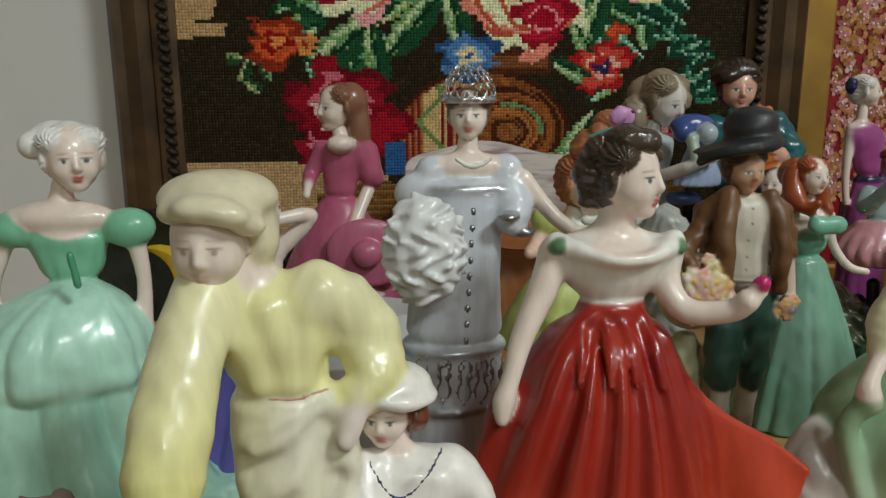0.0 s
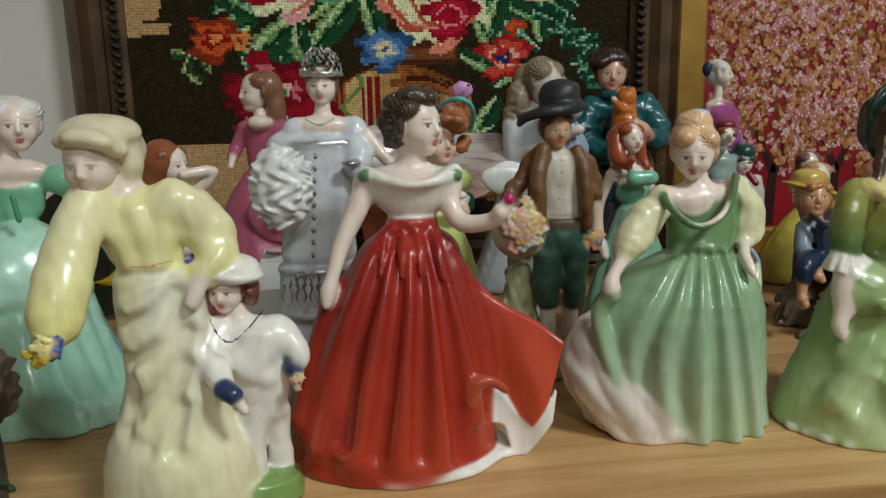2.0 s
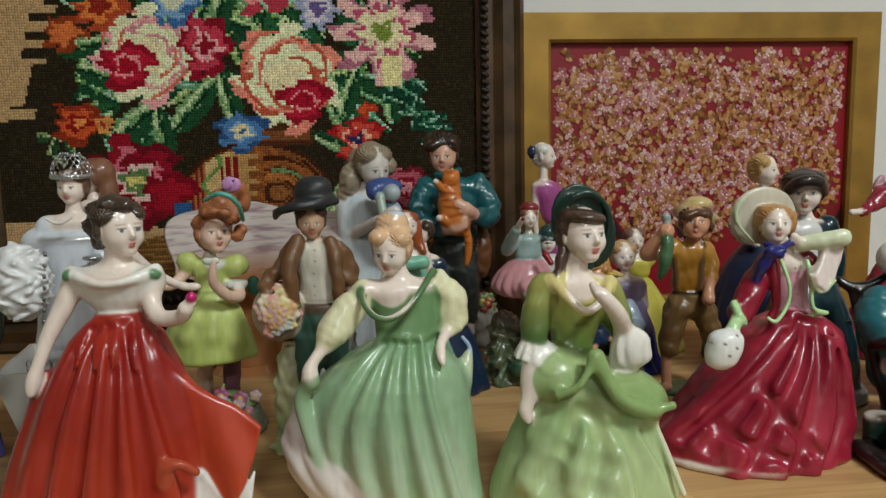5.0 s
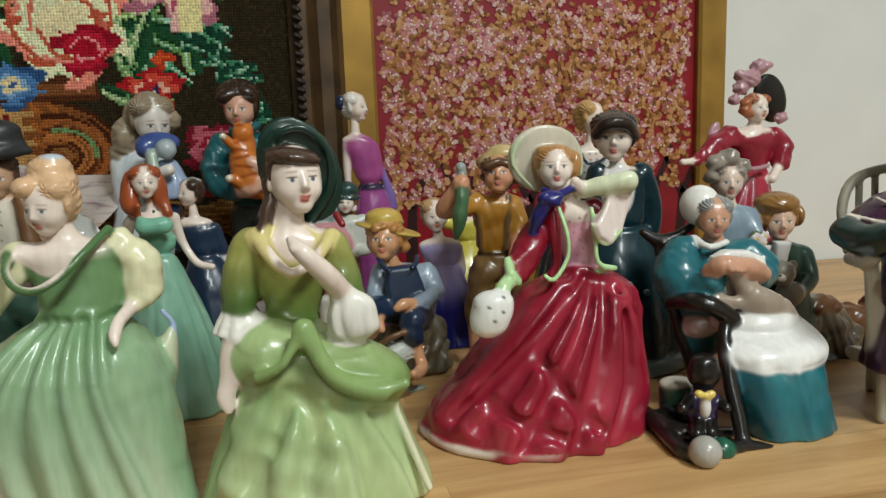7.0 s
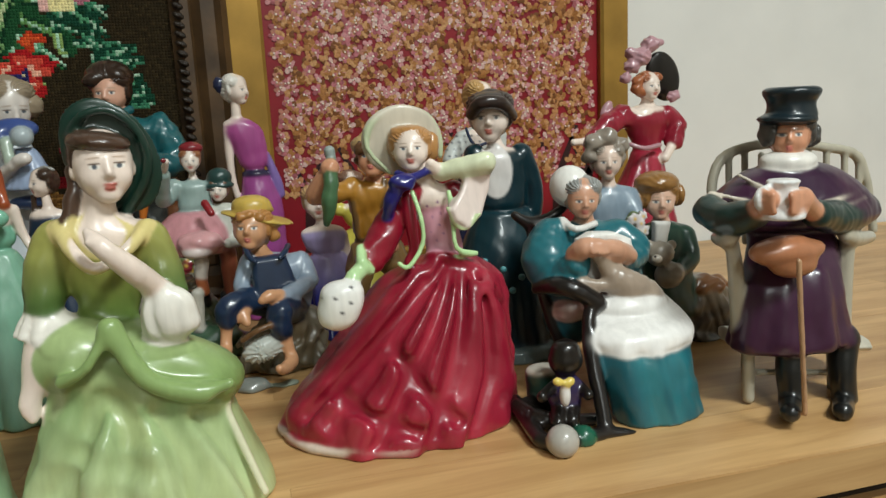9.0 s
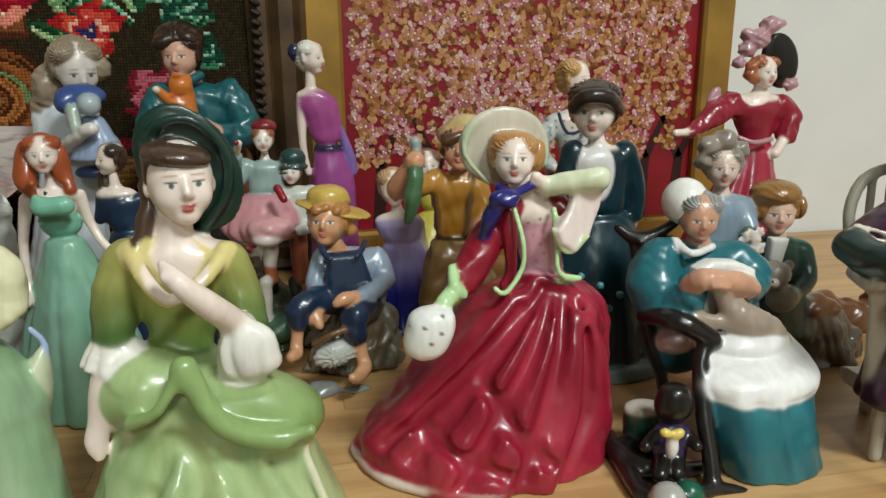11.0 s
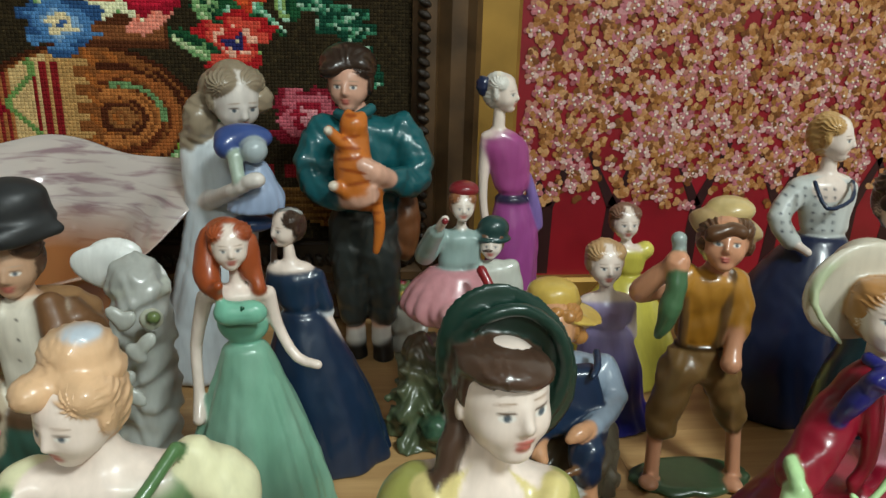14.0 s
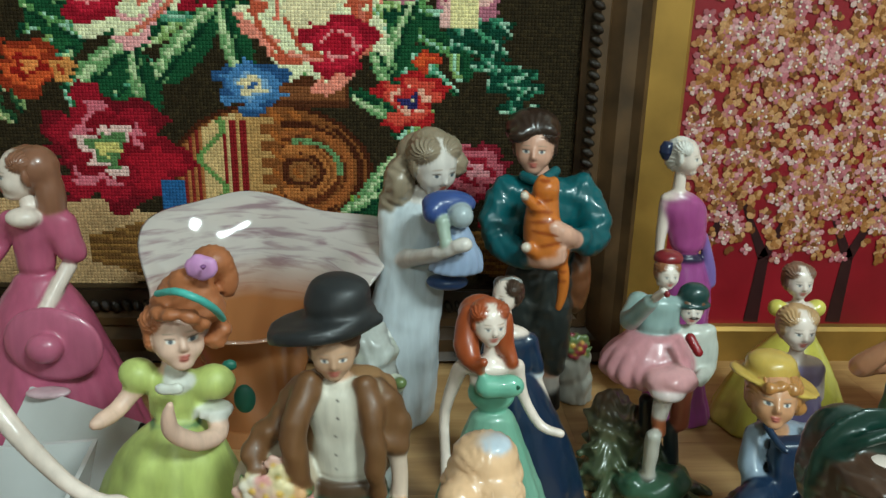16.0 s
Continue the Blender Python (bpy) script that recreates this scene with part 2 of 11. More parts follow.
def embroidery_colours(X, Z):
    """The stitched flower piece: urn of roses, poppies and leaves on a dark brown ground."""
    rng = np.random.RandomState(3)
    jit = rng.rand(*X.shape)
    wob = 0.006 * np.sin(X * 260 + 3 * np.sin(Z * 190)) + 0.004 * np.sin(Z * 310 + X * 120)
    C = np.zeros((*X.shape, 3))
    C[:] = lin("2a2214")
    C[jit > 0.75] = lin("332a19")
    tan = (X < -0.108 - (0.32 - Z) * 0.28 + 0.014 * np.sign(np.sin(Z * 330)) * (np.sin(Z * 57) > -0.3)) & (Z > 0.262)
    tan |= (Z < 0.15) & (X < 0.02 + 0.02 * np.sin(Z * 250))
    C[tan] = lin("b3946a")

    def put(mask, h, share=1.0):
        C[mask & (jit <= share)] = lin(h)

    def leaf(cx, cz, length, wide, deg, dark="1f4a2c", light="6f9460", pale="b9c79a"):
        a = math.radians(deg)
        u = ((X - cx) * math.cos(a) + (Z - cz) * math.sin(a)) / length
        v = (-(X - cx) * math.sin(a) + (Z - cz) * math.cos(a)) / wide
        edge = np.sqrt(np.clip(1 - u * u, 0, 1)) * (1 - 0.35 * u) + 0.1 * np.sin(u * 22)
        inside = (np.abs(u) < 1) & (np.abs(v) < edge)
        put(inside, dark)
        put(inside & (v > 0.05 + 0.3 * np.sin(u * 9)), light)
        put(inside & (np.abs(v - 0.55 * edge) < 0.18), pale, 0.8)
        put(inside & (np.abs(v) < 0.12), "123320")

    def bloom(cx, cz, r, n, phase, deep, cols, squash=1.0):
        dx, dz = (X - cx) + wob * 0.5, (Z - cz) / squash
        rad, th = np.hypot(dx, dz) / r, np.arctan2(dz, dx)
        edge = 1 - deep + deep * np.abs(np.cos(n * 0.5 * (th + phase)))
        for k, (lim, h) in enumerate(cols):
            turn = 0.16 * np.sin(n * th * 0.5 + 2.1 * k + rad * 7)
            put(rad < edge * lim * (1 + turn), h)

    def rose(cx, cz, r, heart, hx, hz, light="e9d9b4", mid="d98a76", dark="b5563c"):
        bloom(cx, cz, r, 7, 0.4, 0.3, [(1.0, mid), (0.93, light), (0.72, dark), (0.66, light), (0.4, "e2cda6")])
        dx, dz = X - cx, Z - cz
        rad, th = np.hypot(dx, dz) / r, np.arctan2(dz, dx)
        for k in range(5):
            arc = np.abs(rad - 0.45 - 0.1 * k - 0.07 * np.sin(3 * th + k * 1.9)) < 0.035
            put(arc & (np.sin(2 * th + k * 2.4) > 0.35) & (rad < 0.95), (dark, "c9705a", mid)[k % 3])
        bloom(cx + hx, cz + hz, heart, 5, 0.9, 0.25, [(1.0, "8f1226"), (0.8, "b01c34"), (0.5, "d98a8a"), (0.36, "a01228")])

    # leaves, back to front
    spray = random.Random(11)
    for k in range(95):
        x, z = spray.uniform(-0.05, 0.31), spray.uniform(0.2, 0.47)
        leaf(x, z, spray.uniform(0.02, 0.034), spray.uniform(0.007, 0.012), spray.uniform(0, 360),
             spray.choice(["1f4a2c", "2a5a34", "18402a"]), spray.choice(["5f8a50", "86a05e", "5a9474"]), spray.choice(["b9cc96", "a0c4aa"]))
    # urn: a ribbed belly, a neck and a foot
    ux, uz = 0.132, 0.172
    nu, nv = (X - ux) / 0.084, (Z - uz) / 0.06
    du = np.hypot(nu, nv)
    put(du < 1.04, "43200f")
    put(du < 0.98, "7c4a24")
    left = (du < 0.95) & (nu < -0.02 + 0.07 * np.sign(np.sin(nv * 26)))
    put(left, "b08a54")
    put(left & (nu < -0.35), "c4a874")
    put(left & (nu < -0.7), "a0683a")
    put((du < 0.97) & (np.abs(nu + 0.84) < 0.1) & (np.sin(nu * 90) > 0), "7a2420")
    put((np.abs(nu + 0.36) < 0.12) & (np.abs(nv) < 0.8) & (np.sin(nu * 62) > 0.1), "7a1a1e")
    put(left & (np.abs(nu + 0.6 + 0.12 * np.sin(nv * 7)) < 0.04), "6a8a4a")
    put((du < 0.95) & (nu > 0.0) & (nu < 0.3) & (np.sin(nv * 22 + nu * 30) > 0.3), "9a5a28")
    swirl = np.hypot((nu - 0.3), nv * 0.9 - 0.05)
    for lim, h in ((0.66, "44200f"), (0.56, "94562a"), (0.46, "5a2c14"), (0.36, "a86a36"), (0.24, "4a2412"), (0.14, "8a5a30")):
        put((du < 0.95) & (nu > 0.12) & (swirl < lim) & (np.sin(swirl * 40 + nu * 9) > -0.75), h)
    put((du < 0.95) & (nu > 0.2) & (np.abs(swirl - 0.4) < 0.03) & (nv > 0), "6a8a5a")
    put((np.abs(Z - 0.243) < 0.013) & (np.abs(X - 0.168) < 0.032), "4f2a16")
    put((np.abs(Z - 0.243) < 0.006) & (np.abs(X - 0.168) < 0.028), "7a4a2a")
    table = (np.abs(Z - 0.104) < 0.02 + 0.006 * np.sin(X * 60)) & (X > -0.03) & (X < 0.34)
    put(table, "6a4a26")
    put(table & (np.sin(Z * 900 + 2 * np.sin(X * 40)) > 0.2), "8a6534")
    put((np.abs(Z - 0.131) < 0.006) & (X > 0.19) & (X < 0.33) & (np.sin(X * 240) > -0.4), "7a1a20")
    put((np.abs(Z - 0.146) < 0.009) & (X > 0.2) & (X < 0.25) & (np.sin(X * 330 + Z * 200) > 0.1), "7a9a3a")
    # big leaves around
    for x, z, l, w, d in ((0.006, 0.262, 0.036, 0.017, 40), (0.03, 0.25, 0.03, 0.012, 100), (0.075, 0.285, 0.05, 0.014, 48), (0.105, 0.29, 0.035, 0.012, 105),
                          (0.228, 0.165, 0.035, 0.014, 60), (0.215, 0.145, 0.03, 0.012, 30), (0.23, 0.265, 0.03, 0.01, 120), (0.222, 0.235, 0.026, 0.01, 160),
                          (0.245, 0.29, 0.03, 0.011, 70), (0.06, 0.33, 0.03, 0.013, 20), (0.1, 0.38, 0.035, 0.014, 70), (0.13, 0.4, 0.035, 0.013, 110), (-0.045, 0.345, 0.035, 0.012, 10), (-0.03, 0.31, 0.03, 0.012, -20)):
        leaf(x, z, l, w, d)
    for k in range(46):
        t = k / 45
        x, z = 0.285 + 0.07 * t + spray.uniform(-0.012, 0.014), 0.305 - 0.09 * t * t + spray.uniform(-0.02, 0.012)
        leaf(x, z, spray.uniform(0.009, 0.015), spray.uniform(0.004, 0.006), spray.uniform(-60, 240), "17402f", spray.choice(["3f7a5c", "4f8a66"]), "9ab8a0")
    for k in range(5):
        leaf(-0.098 + 0.006 * k, 0.245 - 0.012 * (k % 3), 0.012, 0.005, 70 * k, "2a4a2c", "7f9460", "b9b98a")
    # flowers
    bloom(-0.005, 0.193, 0.056, 6, 0.3, 0.35, [(1.0, "6a0f1c"), (0.88, "8f1426"), (0.66, "c46a78"), (0.56, "7a0f1e"), (0.42, "d9b8b0"), (0.3, "5a7a4a"), (0.14, "c9bd70")])
    bloom(0.035, 0.178, 0.03, 5, 1.0, 0.3, [(1.0, "7a0f1e"), (0.7, "9a1426")])
    bloom(-0.062, 0.26, 0.026, 5, 0.2, 0.25, [(1.0, "8a3018"), (0.75, "c2552a"), (0.45, "8a1a14"), (0.25, "d98a4a")])
    bloom(-0.035, 0.258, 0.01, 4, 0.2, 0.2, [(1.0, "c98a4a"), (0.5, "a03a20")])
    rose(0.172, 0.306, 0.062, 0.028, 0.02, -0.024)
    rose(0.015, 0.334, 0.056, 0.03, -0.018, -0.01, "ead9b4", "d9a0a0", "c98a90")
    bloom(0.118, 0.247, 0.03, 6, 0.5, 0.3, [(1.0, "2f4f7a"), (0.85, "4f7aa8"), (0.5, "7fa0c0"), (0.36, "d9c9a0"), (0.2, "3a5a8a")], 0.8)
    bloom(0.251, 0.238, 0.028, 5, 0.9, 0.35, [(1.0, "a01c20"), (0.85, "c24a3a"), (0.55, "e0a890"), (0.38, "b02a2a"), (0.26, "2a2a5a"), (0.1, "d9c9a0")])
    bloom(0.262, 0.27, 0.01, 4, 0, 0.2, [(1.0, "b03a20"), (0.6, "c9552a")])
    bloom(0.308, 0.178, 0.028, 5, 0.2, 0.2, [(1.0, "7a1a2a"), (0.85, "b05a66"), (0.5, "8a1a2c"), (0.3, "c98a90")])
    bloom(0.285, 0.36, 0.06, 9, 0.3, 0.55, [(1.0, "a86a7a"), (0.9, "d9b0a8"), (0.6, "b0506a"), (0.5, "e3d0a8"), (0.22, "7a8a3a")])
    put((np.abs(X - 0.295) < 0.011) & (np.abs(Z - 0.315) < 0.018), "e0cf9a")
    bloom(0.083, 0.345, 0.03, 6, 0.1, 0.3, [(1.0, "8a1226"), (0.75, "b83a4c"), (0.5, "d9a0a0"), (0.3, "8a1226")], 1.3)
    bloom(0.05, 0.395, 0.03, 6, 0.2, 0.3, [(1.0, "3f6a9a"), (0.7, "7fa0c0"), (0.4, "c9c9b0")])
    bloom(-0.03, 0.39, 0.03, 5, 0.2, 0.3, [(1.0, "a8482a"), (0.7, "d07a3a"), (0.4, "8a2a1a")])
    bloom(-0.07, 0.36, 0.022, 5, 0.2, 0.3, [(1.0, "8a3a1a"), (0.7, "c9703a")])
    bloom(0.21, 0.385, 0.024, 6, 0.2, 0.3, [(1.0, "9aa0b8"), (0.7, "c9c0c8"), (0.4, "6a5a8a")])
    bloom(0.15, 0.43, 0.05, 7, 0.2, 0.3, [(1.0, "b03a4a"), (0.75, "d98a8a"), (0.4, "a01c30")])
    bloom(0.0, 0.45, 0.05, 7, 0.2, 0.3, [(1.0, "d9b58a"), (0.75, "e3cfa8"), (0.4, "c9703a")])
    put((X > 0.03) & (X < 0.065) & (np.abs(Z - 0.15) < 0.016) & (np.sin(X * 170) > -0.2), "2f5a8a")
    return C


def framed_embroidery():
    x0, x1, z0, z1, y = -0.207, 0.449, 0.0, 0.6, 0.762
    root = tagged(new("framed_embroidery"), "large cross-stitch flower embroidery in a dark carved wooden frame", "framed picture")
    frame_rails(x0, x1, z0, z1, 0.056, 0.03, [(0, 0), (0, 0.75), (0.1, 1.0), (0.22, 0.82), (0.45, 0.9), (0.62, 0.62), (0.66, 0.75), (0.8, 0.8), (0.92, 0.55), (1, 0.45), (1, 0)], DARKWOOD, root, y)
    ix0, ix1, iz0, iz1 = x0 + 0.052, x1 - 0.052, z0 + 0.068, z1 - 0.052
    part("inner_moulding", box_bm((ix0, y - 0.022, z0 + 0.05), (ix1, y - 0.006, iz0 + 0.004), 0.002), ORNAMENT, root)
    # carved scrolls along the inner edge
    bm = bmesh.new()
    bmesh.ops.create_uvsphere(bm, u_segments=8, v_segments=6, radius=1)
    proto = bpy.data.meshes.new("scroll")
    bm.to_mesh(proto)
    bm.free()
    proto.materials.append(ORNAMENT)
    for p in proto.polygons:
        p.use_smooth = True
    step = 0.0092
    for side in (x0 + 0.047, x1 - 0.047):
        for k in range(int((z1 - z0 - 0.1) / step)):
            s = new("scroll", proto)
            s.parent = root
            s.matrix_local = pose(side, y - 0.023, z0 + 0.06 + k * step, 0, 28, 0) @ Matrix.Diagonal((0.0062, 0.0045, 0.0036, 1))
    for k in range(int((ix1 - ix0) / step)):
        s = new("scroll", proto)
        s.parent = root
        s.matrix_local = pose(ix0 + k * step, y - 0.023, z0 + 0.056, 0, 62, 0) @ Matrix.Diagonal((0.0062, 0.0045, 0.0036, 1))
    part("canvas", box_bm((ix0 - 0.004, y - 0.008, z0 + 0.05), (ix1 + 0.004, y - 0.004, iz1 + 0.004)), CANVAS, root, "tan canvas ground")
    # one raised stitch a cell
    pitch = 0.0029
    nx, nz = int((ix1 - ix0) / pitch), int((iz1 - iz0) / pitch)
    gx, gz = np.meshgrid(ix0 + (np.arange(nx) + 0.5) * pitch, iz0 + (np.arange(nz) + 0.5) * pitch)
    col = embroidery_colours(gx, gz).reshape(-1, 3)
    gx, gz = gx.ravel(), gz.ravel()
    h = pitch * 0.5
    rng = np.random.RandomState(5)
    col = np.minimum(col * 1.22, 0.85) * rng.uniform(0.82, 1.12, (len(gx), 1))
    verts = np.stack([np.stack([gx + sx * h, np.full_like(gx, y - 0.0085 - lift), gz + sz * h], 1)
                      for sx, sz, lift in ((-1, -1, 0), (1, -1, 0), (1, 1, 0), (-1, 1, 0), (-0.35, -0.35, 0.0009), (0.35, 0.35, 0.0009))], 1).reshape(-1, 3)
    base = np.arange(len(gx))[:, None] * 6
    tri = np.concatenate([base + np.array(t) for t in ((0, 1, 4), (1, 5, 4), (1, 2, 5), (2, 3, 5), (3, 4, 5), (3, 0, 4))], 0)
    paint = np.repeat(np.concatenate([col, np.zeros((len(gx), 1))], 1), 6, 0)
    ob = new("stitches", mesh_of("stitches", verts, tri, WOOL, False, paint))
    ob.parent = root
    tagged(ob, "wool cross-stitches: an urn of roses on dark brown", kind="stuff")


def framed_blossom():
    x0, x1, z0, z1, y = 0.449, 0.9, 0.0, 0.379, 0.764
    root = tagged(new("framed_painting"), "blossoming trees painted on deep red, in a flat gold frame", "framed picture")
    frame_rails(x0, x1, z0, z1, 0.034, 0.02, [(0, 0), (0, 1), (0.9, 1), (1, 0.85), (1, 0)], GOLD, root, y)
    part("panel", box_bm((x0 + 0.03, y - 0.009, z0 + 0.03), (x1 - 0.03, y - 0.002, z1 - 0.03)), REDPAINT, root, "deep red painted ground")
    rng = random.Random(8)
    # trunks with two boughs each
    for tx in (0.515, 0.575, 0.655, 0.735, 0.81, 0.85):
        bm = bmesh.new()
        for (ax, az, ar), (bx, bz, br) in (((tx, 0.036, 0.007), (tx + 0.003, 0.1, 0.005)), ((tx + 0.003, 0.1, 0.005), (tx - 0.022, 0.15, 0.002)), ((tx + 0.003, 0.1, 0.005), (tx + 0.028, 0.16, 0.002))):
            d = Vector((bx - ax, 0, bz - az)).normalized()
            n = Vector((-d.z, 0, d.x))
            a, b = Vector((ax, y - 0.0088, az)), Vector((bx, y - 0.0088, bz))
            ring = [a - n * ar, a + n * ar, b + n * br, b - n * br]
            lo = [bm.verts.new(v) for v in ring]
            hi = [bm.verts.new(v + Vector((0, -0.0008, 0))) for v in ring]
            bm.faces.new(hi)
            for i in range(4):
                bm.faces.new((lo[i], lo[(i + 1) % 4], hi[(i + 1) % 4], hi[i]))
        bmesh.ops.recalc_face_normals(bm, faces=bm.faces[:])
        part("trunk", bm, BARK, root)
    golds = [lin(h) for h in ("94602f", "a87240", "ba8456", "764826", "c49464")]
    pinks = [lin(h) for h in ("ba7078", "cc9092", "a05a60", "d4b0a8", "b47a68")]
    verts, tris, paint = [], [], []

    def petal(cx, cz, r, stretch, ang, lift, c):
        k = len(verts)
        verts.append((cx, y - 0.0099 - lift, cz))
        paint.append((*c, 0))
        for i in range(6):
            a = i * math.pi / 3
            u, v = r * stretch * math.cos(a), r * math.sin(a)
            verts.append((cx + u * math.cos(ang) - v * math.sin(ang), y - 0.0097 - lift * 0.8 - rng.uniform(0, 0.0003), cz + u * math.sin(ang) + v * math.cos(ang)))
            paint.append((c[0] * 0.92, c[1] * 0.92, c[2] * 0.92, 0))
        for i in range(6):
            tris.append((k, k + 1 + (i + 1) % 6, k + 1 + i))
    for i in range(2500):
        x, z = rng.uniform(x0 + 0.043, x1 - 0.043), rng.uniform(0.1, z1 - 0.045)
        low = 0.118 + 0.02 * math.sin(x * 70) + 0.012 * math.sin(x * 170)
        if z < low and rng.random() < 0.86:
            continue
        if z > z1 - 0.055 + 0.012 * math.sin(x * 60) and rng.random() < 0.7:
            continue
        pink = rng.random() < 0.3
        n, turn = (4, rng.uniform(0, 6)) if pink else (rng.choice((2, 3)), rng.uniform(0, 6))
        size = rng.uniform(0.0022, 0.0031)
        for k in range(n):
            a = turn + k * (math.tau / n if pink else 1.1)
            c = rng.choice(pinks if pink else golds)
            petal(x + 1.25 * size * math.cos(a), z + 1.25 * size * math.sin(a), size, 1.3, a, rng.uniform(0.0002, 0.0006), c)
        if pink:
            petal(x, z, size * 0.45, 1, 0, 0.0018, lin("e8d8c8"))
    ob = new("blossom", mesh_of("blossom", verts, tris, DABS, False, paint))
    ob.parent = root
    tagged(ob, "thick dabs of pink and gold blossom", kind="stuff")


framed_embroidery()
framed_blossom()


# ---------- modelling in clay: soft solids melted together into one skin ----------
def smooth_curve(z, zs, vs):
    """Smooth monotone-ish curve through the rings, for any array z."""
    zs, vs = np.asarray(zs, np.float64), np.asarray(vs, np.float64)
    if len(zs) < 3:
        return np.interp(z, zs, vs)
    slope = np.gradient(vs, zs)
    i = np.clip(np.searchsorted(zs, z) - 1, 0, len(zs) - 2)
    h = zs[i + 1] - zs[i]
    t = np.clip((z - zs[i]) / h, 0, 1)
    t2, t3 = t * t, t * t * t
    return (2 * t3 - 3 * t2 + 1) * vs[i] + (t3 - 2 * t2 + t) * h * slope[i] + (-2 * t3 + 3 * t2) * vs[i + 1] + (t3 - t2) * h * slope[i + 1]


def crumple(x, y, z, depth):
    """Uneven hand-modelled surface: shallow dents at two scales."""
    return depth * (np.sin(190 * x + 2.2 * np.sin(140 * z) + 1.3) * np.sin(160 * z + 1.8 * np.sin(150 * y) + 0.4)
                    + 0.5 * np.sin(330 * y + 2 * np.sin(290 * x)) * np.sin(300 * z + 2 * np.sin(260 * x) + 1.1))


def ball(col, at, radii, tilt=0.0, k=0.003, over=0.0, lumps=0.0, freq=0.0, paint=False, lean=0.0, strands=0.0):
    """Ellipsoid; tilt turns it in the picture plane (degrees); lumps ruffle its skin."""
    cx, cy, cz = at
    rx, ry, rz = radii if isinstance(radii, tuple) else (radii, radii, radii)
    ca, sa = math.cos(math.radians(tilt)), math.sin(math.radians(tilt))

    def f(x, y, z):
        u, w = (x - cx) * ca + (z - cz) * sa, -(x - cx) * sa + (z - cz) * ca
        v = y - cy + lean * w
        a = np.sqrt((u / rx) ** 2 + (v / ry) ** 2 + (w / rz) ** 2)
        b = np.sqrt((u / rx ** 2) ** 2 + (v / ry ** 2) ** 2 + (w / rz ** 2) ** 2) + 1e-6
        d = a * (a - 1) / b
        if strands:
            # combed hair: grooves that run from the brow to the nape
            th = np.arctan2(x - cx, z - cz + 0.15 * rz)
            d = d + strands * (np.abs(np.sin(8 * th + 1.2 * np.sin(v / rx * 4))) - 0.6 + 0.4 * np.sin(17 * th + 2 * np.sin(v / rx * 5 + 1)))
        if lumps:
            d = d + lumps * np.sin(freq * x + 2 * np.sin(freq * 0.7 * z)) * np.sin(freq * 1.1 * z + 1) * np.sin(freq * 0.9 * y + 2)
        return d
    m = max(rx, rz) if tilt else 0
    ex, ez = (m or rx), (m or rz)
    ey = ry + abs(lean) * ez
    return dict(f=f, lo=(cx - ex, cy - ey, cz - ez), hi=(cx + ex, cy + ey, cz + ez), col=col, k=k, over=over, paint=paint)


def limb(col, points, k=0.003, dent=0.0, over=0.0, paint=False, cut=False):
    """Round limb through (x, y, z, radius); cut takes it out of the clay laid so far."""
    P = [tuple(p) for p in points]
    if len(P) > 2:
        # a smooth bend through the points
        Q, ends = [], [P[0]] + P + [P[-1]]
        for p0, p1, p2, p3 in zip(ends, ends[1:], ends[2:], ends[3:]):
            for t in (0.0, 0.33, 0.67):
                Q.append(tuple(0.5 * (2 * b + (c - a) * t + (2 * a - 5 * b + 4 * c - d) * t * t + (3 * b - a - 3 * c + d) * t ** 3) for a, b, c, d in zip(p0, p1, p2, p3)))
        P = Q + [P[-1]]

    def f(x, y, z):
        best = None
        for (ax, ay, az, ar), (bx, by, bz, br) in zip(P, P[1:]):
            dx, dy, dz = bx - ax, by - ay, bz - az
            ll = dx * dx + dy * dy + dz * dz + 1e-12
            h = np.clip(((x - ax) * dx + (y - ay) * dy + (z - az) * dz) / ll, 0, 1)
            d = np.sqrt((x - ax - dx * h) ** 2 + (y - ay - dy * h) ** 2 + (z - az - dz * h) ** 2) - (ar + (br - ar) * h)
            best = d if best is None else np.minimum(best, d)
        return best + crumple(x, y, z, dent) if dent else best
    lo = tuple(min(p[i] - p[3] for p in P) for i in range(3))
    hi = tuple(max(p[i] + p[3] for p in P) for i in range(3))
    return dict(f=f, lo=lo, hi=hi, col=col, k=k, over=over, paint=paint, cut=cut)


